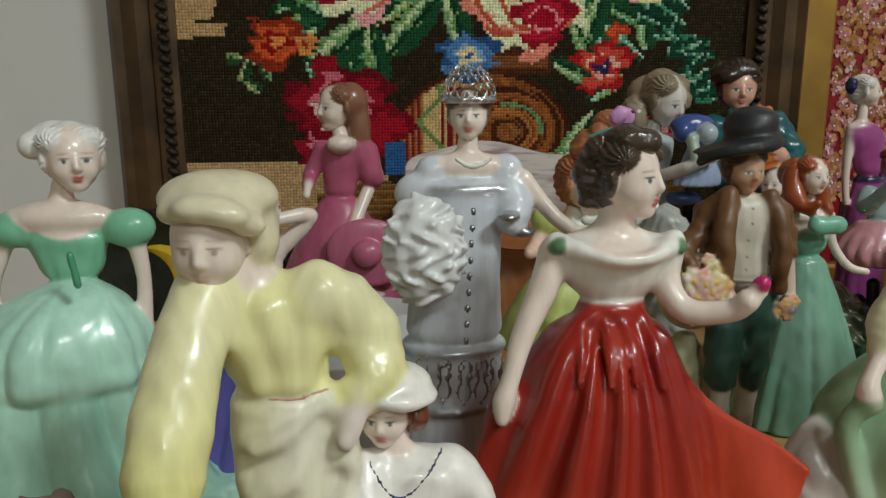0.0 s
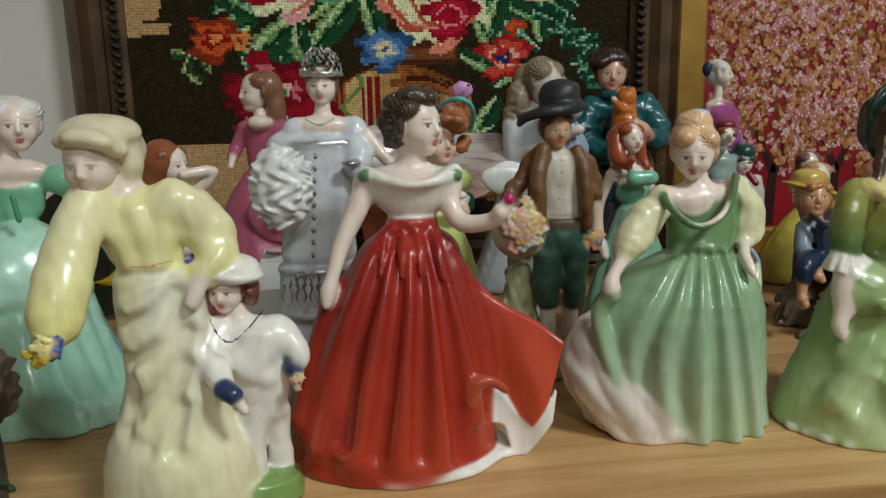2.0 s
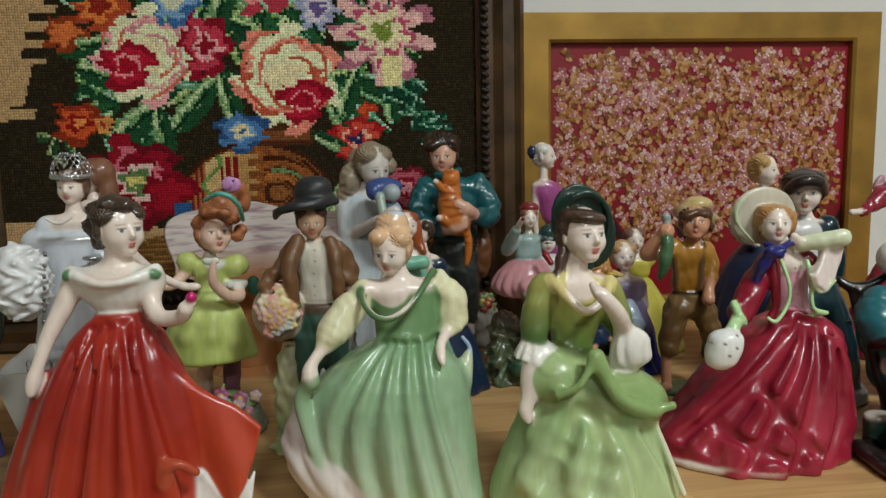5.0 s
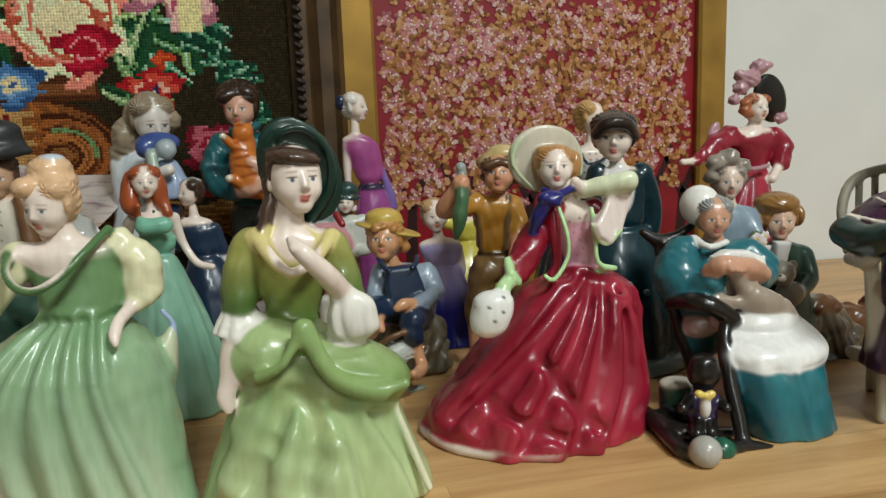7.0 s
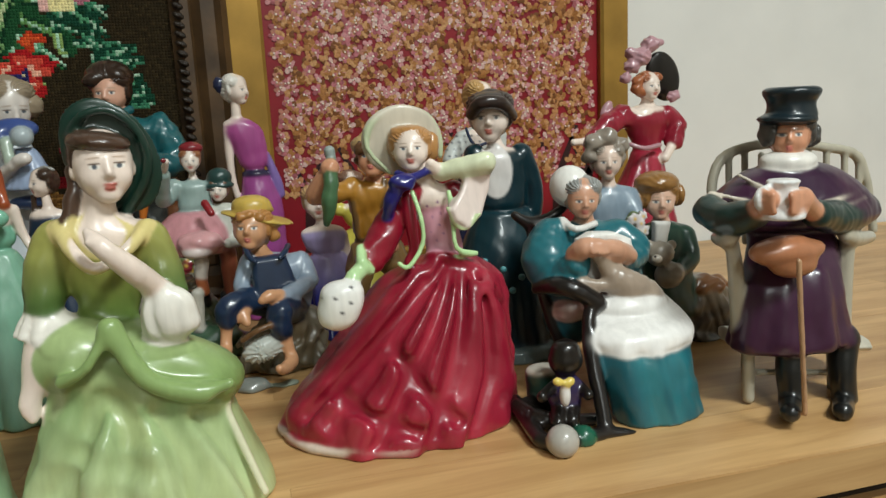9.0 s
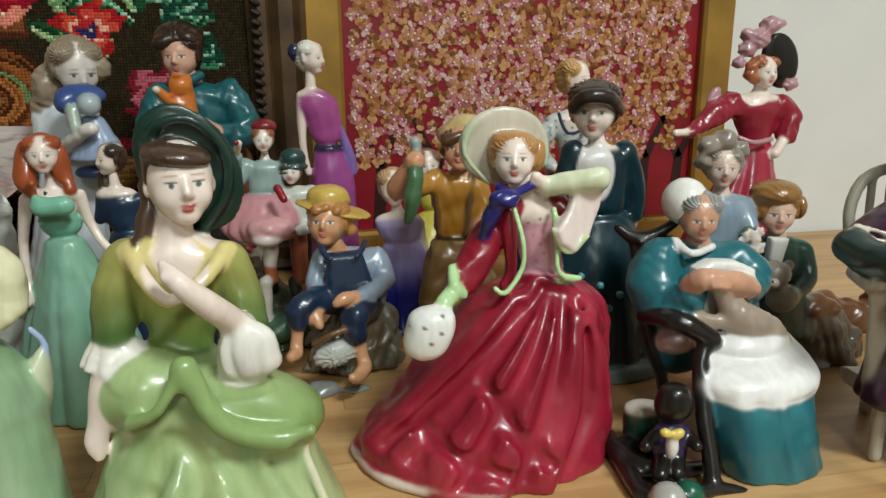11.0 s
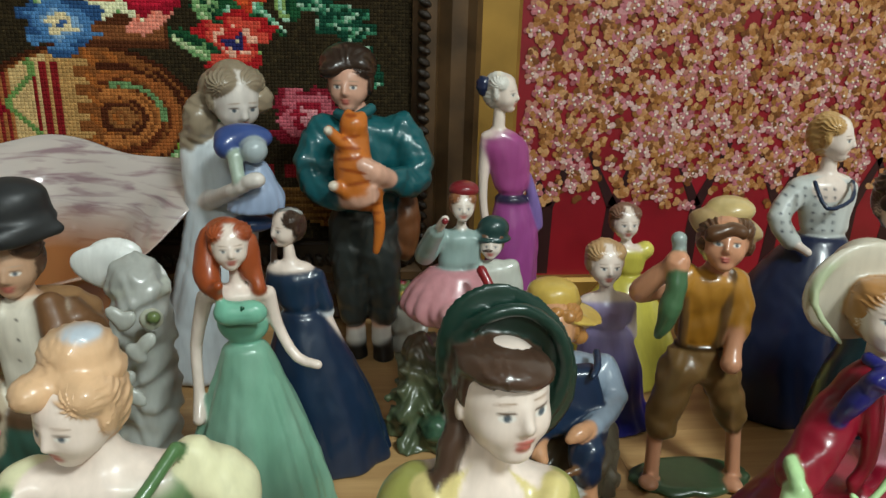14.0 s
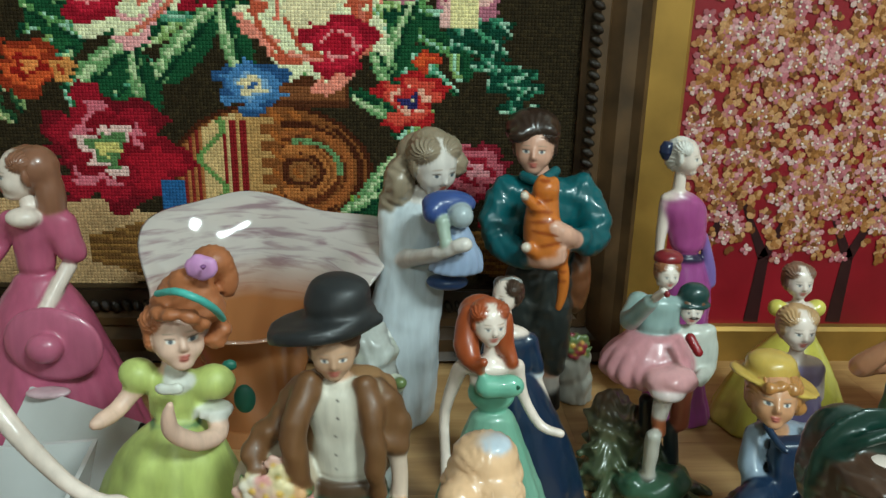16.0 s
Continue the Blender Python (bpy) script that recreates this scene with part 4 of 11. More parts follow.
figurine("mother_and_boy_figurine", (-0.01, 0.27), [
    head('e6d6c8', 'ddd3b4', (-0.016, -0.017, 0.169), 0.0152, -6, -6, bare=True, blank=True),
    ball('ddd3b4', (-0.014, -0.011, 0.181), (0.0179, 0.0152, 0.0087), lumps=0.0006, freq=200),
    ball('ddd3b4', (-0.013, -0.001, 0.174), (0.0152, 0.0115, 0.0138), lumps=0.0006, freq=200),
    ball('ddd3b4', (-0.003, -0.009, 0.169), (0.0064, 0.0092, 0.0106), lumps=0.0008, freq=260),
    ball('ddd3b4', (-0.025, -0.023, 0.178), (0.0039, 0.0032, 0.0026), k=0.006),
    ball('ddd3b4', (-0.019, -0.029, 0.18), (0.0041, 0.0035, 0.0028), k=0.006),
    ball('ddd3b4', (-0.013, -0.029, 0.18), (0.0039, 0.0032, 0.0026), k=0.006),
    ball('ddd3b4', (-0.007, -0.029, 0.178), (0.0041, 0.0035, 0.0028), k=0.006),
    ball('ddd3b4', (-0.003, -0.023, 0.174), (0.0044, 0.0037, 0.0029), k=0.006),
    limb('e6d6c8', [(-0.011, -0.013, 0.16, 0.0069), (-0.005, -0.009, 0.152, 0.0092)], k=0.004),
    gown('e6e1a6', [(0.159, -0.003, -0.009, 0.013, 0.0065), (0.153, -0.0035, -0.009, 0.0215, 0.0107), (0.145, -0.002, -0.009, 0.023, 0.0127), (0.137, -0.001, -0.011, 0.02, 0.012), (0.1275, 0.0005, -0.011, 0.0165, 0.0107), (0.12, 0.0025, -0.011, 0.0175, 0.0123), (0.117, 0.003, -0.011, 0.018, 0.0126)], n=7, amp=0.05, soft=0.012),
    limb('e6e1a6', [(0.0, -0.0199, 0.147, 0.0017), (0.004, -0.0211, 0.137, 0.002), (0.005, -0.0212, 0.124, 0.0013)], k=0.006),
    limb('e6e1a6', [(0.011, -0.0183, 0.145, 0.0017), (0.011, -0.0188, 0.134, 0.002), (0.01, -0.02, 0.124, 0.0013)], k=0.006),
    limb('e6e1a6', [(-0.013, -0.0191, 0.145, 0.002), (-0.006, -0.0209, 0.134, 0.002), (-0.003, -0.0212, 0.124, 0.0013)], k=0.006),
    limb('d8a890', [(0.001, -0.037, 0.126, 0.0007), (0.011, -0.039, 0.127, 0.0007), (0.018, -0.035, 0.128, 0.0007)], k=0.001),
    limb(('e8e48e', 'e8e3b4', 0.09, 0.15), [(-0.018, -0.017, 0.153, 0.0101), (-0.021, -0.027, 0.142, 0.0106), (-0.023, -0.037, 0.13, 0.011), (-0.025, -0.045, 0.117, 0.0115), (-0.026, -0.049, 0.108, 0.0106), (-0.027, -0.051, 0.104, 0.0051)], k=0.004, dent=0.0004),
    limb('e6dacf', [(-0.027, -0.051, 0.104, 0.0035), (-0.028, -0.055, 0.1, 0.0032)], k=0.002),
    *posy((-0.027, -0.061, 0.1), (0.0087, 0.0069, 0.0069), 9, ['c2607f', 'e0c93c', 'e0c93c', '33579a', 'f0e6a0', '33579a'], 3, 0.003, '8a8a44'),
    limb(('e8e48e', 'e8e3b4', 0.09, 0.15), [(0.016, -0.011, 0.151, 0.0097), (0.025, -0.007, 0.142, 0.0106), (0.031, -0.007, 0.132, 0.0106), (0.032, -0.013, 0.123, 0.0087), (0.027, -0.017, 0.118, 0.0064)], k=0.006, dent=0.0007),
    limb('e6dacf', [(0.028, -0.019, 0.12, 0.0041), (0.025, -0.023, 0.112, 0.0035), (0.022, -0.025, 0.106, 0.003)], k=0.002),
    gown(('e2ddb8', 'e6e2cc', 0.0, 0.11), [(0.1205, 0.003, -0.011, 0.018, 0.0126), (0.1135, 0.004, -0.011, 0.019, 0.0137), (0.104, 0.005, -0.011, 0.02, 0.015), (0.0895, 0.0065, -0.011, 0.0205, 0.0164), (0.0695, 0.008, -0.011, 0.021, 0.0168), (0.0495, 0.0075, -0.011, 0.0255, 0.0204), (0.034, 0.0085, -0.011, 0.0325, 0.026), (0.0, 0.0096, -0.011, 0.0367, 0.0294)], n=6, amp=0.05, seed=0.4, power=0.35, soft=0.006, wash='e0dcb4'),
    limb(('e2ddb8', 'e6e2cc', 0.0, 0.11), [(0.018, -0.0189, 0.114, 0.0017), (0.008, -0.024, 0.106, 0.002), (-0.004, -0.0236, 0.102, 0.0013)], k=0.01),
    limb(('e2ddb8', 'e6e2cc', 0.0, 0.11), [(0.021, -0.0186, 0.105, 0.0017), (0.012, -0.025, 0.093, 0.002), (-0.003, -0.0243, 0.084, 0.0017)], k=0.01),
    limb(('e2ddb8', 'e6e2cc', 0.0, 0.11), [(0.022, -0.0195, 0.095, 0.0017), (0.014, -0.025, 0.076, 0.0023), (-0.001, -0.0264, 0.06, 0.0023)], k=0.01),
    limb(('e2ddb8', 'e6e2cc', 0.0, 0.11), [(0.02, -0.0227, 0.079, 0.002), (0.012, -0.0273, 0.06, 0.0026), (0.003, -0.0307, 0.045, 0.0026)], k=0.01),
    limb(('e2ddb8', 'e6e2cc', 0.0, 0.11), [(0.018, -0.0256, 0.06, 0.002), (0.015, -0.0307, 0.044, 0.0026)], k=0.01),
    limb(('e2ddb8', 'e6e2cc', 0.0, 0.11), [(-0.002, -0.0246, 0.074, 0.0017), (-0.007, -0.0254, 0.052, 0.0023)], k=0.01),
    limb(('e2ddb8', 'e6e2cc', 0.0, 0.11), [(0.015, -0.0231, 0.111, 0.0008), (0.005, -0.0266, 0.103, 0.0009), (-0.008, -0.0229, 0.098, 0.0007)], k=0.009, cut=True),
    limb(('e2ddb8', 'e6e2cc', 0.0, 0.11), [(0.018, -0.0232, 0.102, 0.0008), (0.009, -0.0278, 0.09, 0.0009), (-0.007, -0.0233, 0.08, 0.0008)], k=0.009, cut=True),
    limb(('e2ddb8', 'e6e2cc', 0.0, 0.11), [(0.019, -0.0241, 0.092, 0.0008), (0.011, -0.0282, 0.073, 0.0011), (-0.005, -0.028, 0.057, 0.0011)], k=0.009, cut=True),
    limb(('e2ddb8', 'e6e2cc', 0.0, 0.11), [(0.017, -0.0264, 0.077, 0.0009), (0.009, -0.0307, 0.058, 0.0012), (0.0, -0.0339, 0.043, 0.0012)], k=0.009, cut=True),
    limb(('e2ddb8', 'e6e2cc', 0.0, 0.11), [(0.015, -0.0295, 0.058, 0.0009), (0.012, -0.035, 0.042, 0.0012)], k=0.009, cut=True),
    limb(('e2ddb8', 'e6e2cc', 0.0, 0.11), [(-0.006, -0.0241, 0.069, 0.0008), (-0.011, -0.0264, 0.049, 0.0011)], k=0.009, cut=True),
    gown('7a9a54', [(0.014, 0.0195, -0.009, 0.0435, 0.0174), (0.011, 0.0195, -0.009, 0.0445, 0.0178), (0.0, 0.0195, -0.009, 0.0451, 0.018)], dent=0.0003),
    ball('ece8e0', (0.037, -0.009, 0.116), (0.0156, 0.0138, 0.0039), tilt=-8, k=0.002),
    ball('ece8e0', (0.038, -0.007, 0.119), (0.0124, 0.0115, 0.0055), tilt=-6, k=0.003),
    head('ead9cc', '6f3b27', (0.035, -0.009, 0.108), 0.0108, -14, -2),
    ball('6f3b27', (0.045, -0.005, 0.106), (0.0046, 0.0069, 0.0074), lumps=0.001, freq=330),
    ball('6f3b27', (0.03, -0.015, 0.114), (0.0046, 0.0037, 0.003), lumps=0.0008, freq=400),
    ball('6f3b27', (0.04, -0.017, 0.115), (0.0051, 0.0037, 0.0028), lumps=0.0008, freq=400),
    limb('ead9cc', [(0.037, -0.007, 0.099, 0.0046), (0.039, -0.007, 0.093, 0.0055)], k=0.002),
    gown('ece8e0', [(0.095, 0.0415, -0.007, 0.0105, 0.0063), (0.0915, 0.043, -0.007, 0.017, 0.0102), (0.0835, 0.044, -0.007, 0.02, 0.012), (0.0725, 0.044, -0.007, 0.018, 0.0117), (0.0605, 0.046, -0.007, 0.015, 0.0105), (0.0485, 0.048, -0.007, 0.011, 0.0077), (0.0385, 0.048, -0.007, 0.009, 0.0063)], n=5, amp=0.05, soft=0.009),
    limb('ece8e0', [(0.035, -0.0165, 0.081, 0.0017), (0.042, -0.0172, 0.072, 0.002), (0.051, -0.0161, 0.066, 0.0017)], k=0.006),
    limb('ece8e0', [(0.053, -0.0158, 0.085, 0.0017), (0.049, -0.017, 0.076, 0.002), (0.044, -0.0173, 0.069, 0.0017)], k=0.006),
    limb('27355a', [(0.029, -0.023, 0.099, 0.0006), (0.033, -0.029, 0.093, 0.0006), (0.039, -0.031, 0.089, 0.0006), (0.047, -0.029, 0.095, 0.0006), (0.053, -0.021, 0.101, 0.0006)], k=0.001),
    limb('ece8e0', [(0.03, -0.011, 0.089, 0.0069), (0.028, -0.019, 0.078, 0.0069), (0.035, -0.031, 0.067, 0.0055)], k=0.003, dent=0.0005),
    limb('27355a', [(0.035, -0.033, 0.068, 0.0048), (0.039, -0.035, 0.066, 0.0044)], k=0.001),
    limb('ead9cc', [(0.04, -0.035, 0.064, 0.003), (0.044, -0.037, 0.059, 0.0023)], k=0.002),
    limb('ece8e0', [(0.057, -0.007, 0.087, 0.0074), (0.065, -0.011, 0.078, 0.0064), (0.066, -0.013, 0.074, 0.0055)], k=0.003, dent=0.0005),
    limb('27355a', [(0.065, -0.013, 0.073, 0.0053), (0.064, -0.014, 0.07, 0.0051)], k=0.001),
    limb('ead9cc', [(0.065, -0.014, 0.068, 0.0032), (0.066, -0.017, 0.065, 0.0028)], k=0.002),
    *posy((0.066, -0.023, 0.066), (0.0032, 0.0032, 0.0041), 4, ['d8b8a8', 'e0d090', 'd8a8a0'], 5, 0.0023, 'e0d0b0'),
    limb('ece8e0', [(0.044, -0.007, 0.046, 0.0078), (0.042, -0.009, 0.034, 0.0064), (0.041, -0.009, 0.013, 0.006)], k=0.003, dent=0.0004),
    limb('ece8e0', [(0.052, -0.003, 0.044, 0.0078), (0.053, -0.001, 0.029, 0.0064), (0.054, 0.001, 0.006, 0.006)], k=0.003, dent=0.0004),
], "matt-glazed mother in pale yellow bending over a white sailor boy", 0.00113)

figurine("lady_figurine", (0.12, 0.3), [
    head('ead9cc', '43352a', (-0.001, 0.003, 0.18), 0.0162, 44, 2),
    ball('43352a', (-0.011, 0.003, 0.19), (0.0079, 0.0079, 0.0063), lumps=0.0012, freq=340, strands=0.0005),
    ball('43352a', (-0.004, -0.001, 0.194), (0.0079, 0.0079, 0.0063), lumps=0.0012, freq=340, strands=0.0005),
    ball('43352a', (0.004, -0.003, 0.194), (0.0056, 0.0056, 0.0045), lumps=0.0012, freq=340, strands=0.0005),
    ball('43352a', (-0.015, 0.005, 0.182), (0.0073, 0.0073, 0.0058), lumps=0.0012, freq=340, strands=0.0005),
    ball('43352a', (-0.013, 0.007, 0.173), (0.0059, 0.0059, 0.0048), lumps=0.0012, freq=340, strands=0.0005),
    ball('43352a', (-0.006, -0.001, 0.186), (0.0073, 0.0073, 0.0058), lumps=0.0012, freq=340, strands=0.0005),
    ball('43352a', (0.009, 0.003, 0.189), (0.0036, 0.0036, 0.0029), lumps=0.0012, freq=340, strands=0.0005),
    limb('ead9cc', [(-0.003, 0.003, 0.171, 0.0066), (-0.005, 0.005, 0.157, 0.0079)], k=0.004),
    ball('ead9cc', (-0.006, 0.005, 0.154), (0.0211, 0.0073, 0.0066), k=0.006),
    gown('e9e4da', [(0.159, -0.006, 0.003, 0.017, 0.0085), (0.155, -0.006, 0.003, 0.023, 0.0115), (0.1485, -0.005, 0.003, 0.025, 0.0138), (0.141, -0.0055, 0.003, 0.0195, 0.0121), (0.1335, -0.005, 0.003, 0.013, 0.0091), (0.1305, -0.005, 0.003, 0.012, 0.0084)], n=4, amp=0.04, soft=0.007),
    ball('ead9cc', (-0.005, -0.019, 0.164), (0.0205, 0.0231, 0.0119), paint=True),
    limb('f0ece4', [(-0.029, -0.001, 0.157, 0.0026), (-0.021, -0.009, 0.155, 0.0016), (-0.01, -0.014, 0.152, 0.0013), (0.001, -0.014, 0.152, 0.0013), (0.01, -0.01, 0.154, 0.0016), (0.018, -0.001, 0.157, 0.0026)], k=0.008),
    ball('5f8a62', (-0.029, -0.005, 0.156), (0.0026, 0.0026, 0.0016), tilt=40),
    ball('5f8a62', (0.018, -0.005, 0.155), (0.0026, 0.0026, 0.0016), tilt=-40),
    limb('ead9cc', [(-0.028, 0.003, 0.151, 0.0066), (-0.034, -0.001, 0.137, 0.0056), (-0.042, -0.005, 0.121, 0.0046), (-0.047, -0.009, 0.106, 0.0036), (-0.05, -0.011, 0.097, 0.004), (-0.051, -0.013, 0.091, 0.0023)], k=0.003),
    limb('ead9cc', [(0.015, 0.003, 0.15, 0.0066), (0.015, -0.003, 0.138, 0.0053), (0.021, -0.009, 0.13, 0.0049), (0.034, -0.017, 0.132, 0.0043), (0.038, -0.021, 0.137, 0.0043)], k=0.003),
    limb('ead9cc', [(0.037, -0.021, 0.138, 0.002), (0.041, -0.023, 0.143, 0.0013)], k=0.002),
    limb('ead9cc', [(0.038, -0.021, 0.135, 0.0016), (0.043, -0.023, 0.14, 0.0012)], k=0.002),
    ball('c21f6a', (0.042, -0.023, 0.144), (0.003, 0.003, 0.0026), lumps=0.0008, freq=900),
    gown(('b03c24', '8c1a16', 0.015, 0.115), [(0.1325, -0.005, 0.003, 0.013, 0.0097), (0.126, -0.0055, 0.003, 0.0155, 0.0124), (0.1215, -0.006, 0.003, 0.022, 0.0187), (0.112, -0.0075, 0.003, 0.0285, 0.0242), (0.099, -0.0085, 0.003, 0.0345, 0.0283), (0.082, -0.009, 0.003, 0.041, 0.0328), (0.0655, -0.01, 0.003, 0.045, 0.036), (0.045, -0.0135, 0.003, 0.0495, 0.0396), (0.0245, -0.016, 0.003, 0.053, 0.0424), (0.0, -0.0175, 0.003, 0.0551, 0.0441)], n=7, amp=0.05, seed=0.5, twist=3, power=0.5, wash='a02a1c'),
    limb(('b03c24', '8c1a16', 0.015, 0.115), [(-0.021, -0.0042, 0.123, 0.0019), (-0.032, -0.0148, 0.099, 0.0038), (-0.046, -0.0165, 0.062, 0.0058), (-0.056, -0.0215, 0.02, 0.0067)], k=0.009),
    limb(('b03c24', '8c1a16', 0.015, 0.115), [(-0.015, -0.0067, 0.125, 0.0019), (-0.021, -0.0218, 0.097, 0.0033), (-0.029, -0.0278, 0.059, 0.0052), (-0.039, -0.0316, 0.016, 0.0067)], k=0.009),
    limb(('b03c24', '8c1a16', 0.015, 0.115), [(-0.007, -0.0081, 0.126, 0.0019), (-0.008, -0.0235, 0.097, 0.0033), (-0.012, -0.0304, 0.059, 0.0052), (-0.016, -0.0356, 0.016, 0.0062)], k=0.009),
    limb(('b03c24', '8c1a16', 0.015, 0.115), [(0.0, -0.0074, 0.125, 0.0019), (0.002, -0.0225, 0.096, 0.0033), (0.004, -0.0287, 0.056, 0.0052), (0.005, -0.0322, 0.013, 0.0062)], k=0.009),
    limb(('b03c24', '8c1a16', 0.015, 0.115), [(0.007, -0.0084, 0.123, 0.0019), (0.012, -0.0182, 0.097, 0.0033), (0.019, -0.0209, 0.065, 0.0052), (0.023, -0.0209, 0.032, 0.0058)], k=0.009),
    limb(('b03c24', '8c1a16', 0.015, 0.115), [(-0.017, -0.0097, 0.124, 0.0011), (-0.027, -0.0218, 0.1, 0.0022), (-0.038, -0.0273, 0.066, 0.0033), (-0.045, -0.0343, 0.025, 0.0039)], k=0.007, cut=True),
    limb(('b03c24', '8c1a16', 0.015, 0.115), [(-0.011, -0.0093, 0.126, 0.0011), (-0.015, -0.0261, 0.098, 0.0019), (-0.021, -0.0348, 0.061, 0.003), (-0.029, -0.0408, 0.02, 0.0039)], k=0.007, cut=True),
    limb(('b03c24', '8c1a16', 0.015, 0.115), [(-0.004, -0.01, 0.126, 0.0011), (-0.003, -0.0266, 0.097, 0.0019), (-0.005, -0.0355, 0.06, 0.003), (-0.007, -0.0413, 0.018, 0.0035)], k=0.007, cut=True),
    limb(('b03c24', '8c1a16', 0.015, 0.115), [(0.003, -0.0095, 0.126, 0.0011), (0.007, -0.0245, 0.096, 0.0019), (0.011, -0.0318, 0.057, 0.003), (0.014, -0.0346, 0.013, 0.0035)], k=0.007, cut=True),
    limb(('b03c24', '8c1a16', 0.015, 0.115), [(0.01, -0.0077, 0.123, 0.0011), (0.017, -0.0184, 0.097, 0.0019), (0.025, -0.0215, 0.065, 0.003), (0.031, -0.0181, 0.03, 0.0033)], k=0.007, cut=True),
    limb(('b03c24', '8c1a16', 0.015, 0.115), [(-0.019, -0.0023, 0.126, 0.0012), (-0.021, -0.0136, 0.117, 0.0013), (-0.024, -0.0191, 0.106, 0.0004)], k=0.003),
    limb(('b03c24', '8c1a16', 0.015, 0.115), [(-0.011, -0.0074, 0.126, 0.0012), (-0.012, -0.0169, 0.117, 0.0013), (-0.013, -0.0224, 0.106, 0.0004)], k=0.003),
    limb(('b03c24', '8c1a16', 0.015, 0.115), [(-0.004, -0.0085, 0.126, 0.0012), (-0.003, -0.0172, 0.116, 0.0013), (-0.003, -0.0227, 0.105, 0.0004)], k=0.003),
    limb(('b03c24', '8c1a16', 0.015, 0.115), [(0.004, -0.006, 0.125, 0.0012), (0.006, -0.0151, 0.115, 0.0013), (0.008, -0.0198, 0.104, 0.0004)], k=0.003),
    limb(('b03c24', '8c1a16', 0.015, 0.115), [(-0.048, -0.001, 0.094, 0.0046), (-0.053, -0.003, 0.077, 0.0049), (-0.061, -0.007, 0.053, 0.0056), (-0.066, -0.013, 0.03, 0.0059)], k=0.01),
    panel(('c04a2c', 'b43a26', 0.03, 0.09), [(0.017, 0.1), (0.035, 0.089), (0.059, 0.076), (0.074, 0.064), (0.069, 0.046), (0.064, 0.033), (0.056, 0.019), (0.046, 0.025), (0.037, 0.038), (0.027, 0.042), (0.018, 0.054)], -0.009, 0.0028, lean=(-0.25, 0.1), wave=0.003, k=0.012),
    panel('ece9e4', [(0.022, 0.037), (0.03, 0.043), (0.04, 0.037), (0.049, 0.024), (0.056, 0.019), (0.065, 0.032), (0.07, 0.041), (0.067, 0.021), (0.057, 0.004), (0.045, -0.01), (0.035, -0.009), (0.045, 0.005), (0.041, 0.018), (0.029, 0.024)], -0.013, 0.0022, lean=(-0.1, 0.0), wave=0.002, k=0.003),
    limb('b04a30', [(0.021, -0.027, 0.041, 0.0023), (0.024, -0.029, 0.049, 0.0026), (0.031, -0.029, 0.051, 0.0026), (0.039, -0.027, 0.045, 0.0023)], k=0.006),
    gown('e9e6e0', [(0.005, -0.0105, 0.003, 0.0565, 0.0429), (0.0, -0.0105, 0.003, 0.0575, 0.0437)], n=14, amp=0.04, power=0.1, seed=0.5),
], "glossy porcelain dancer in a deep red gown with white bodice", 0.00105)

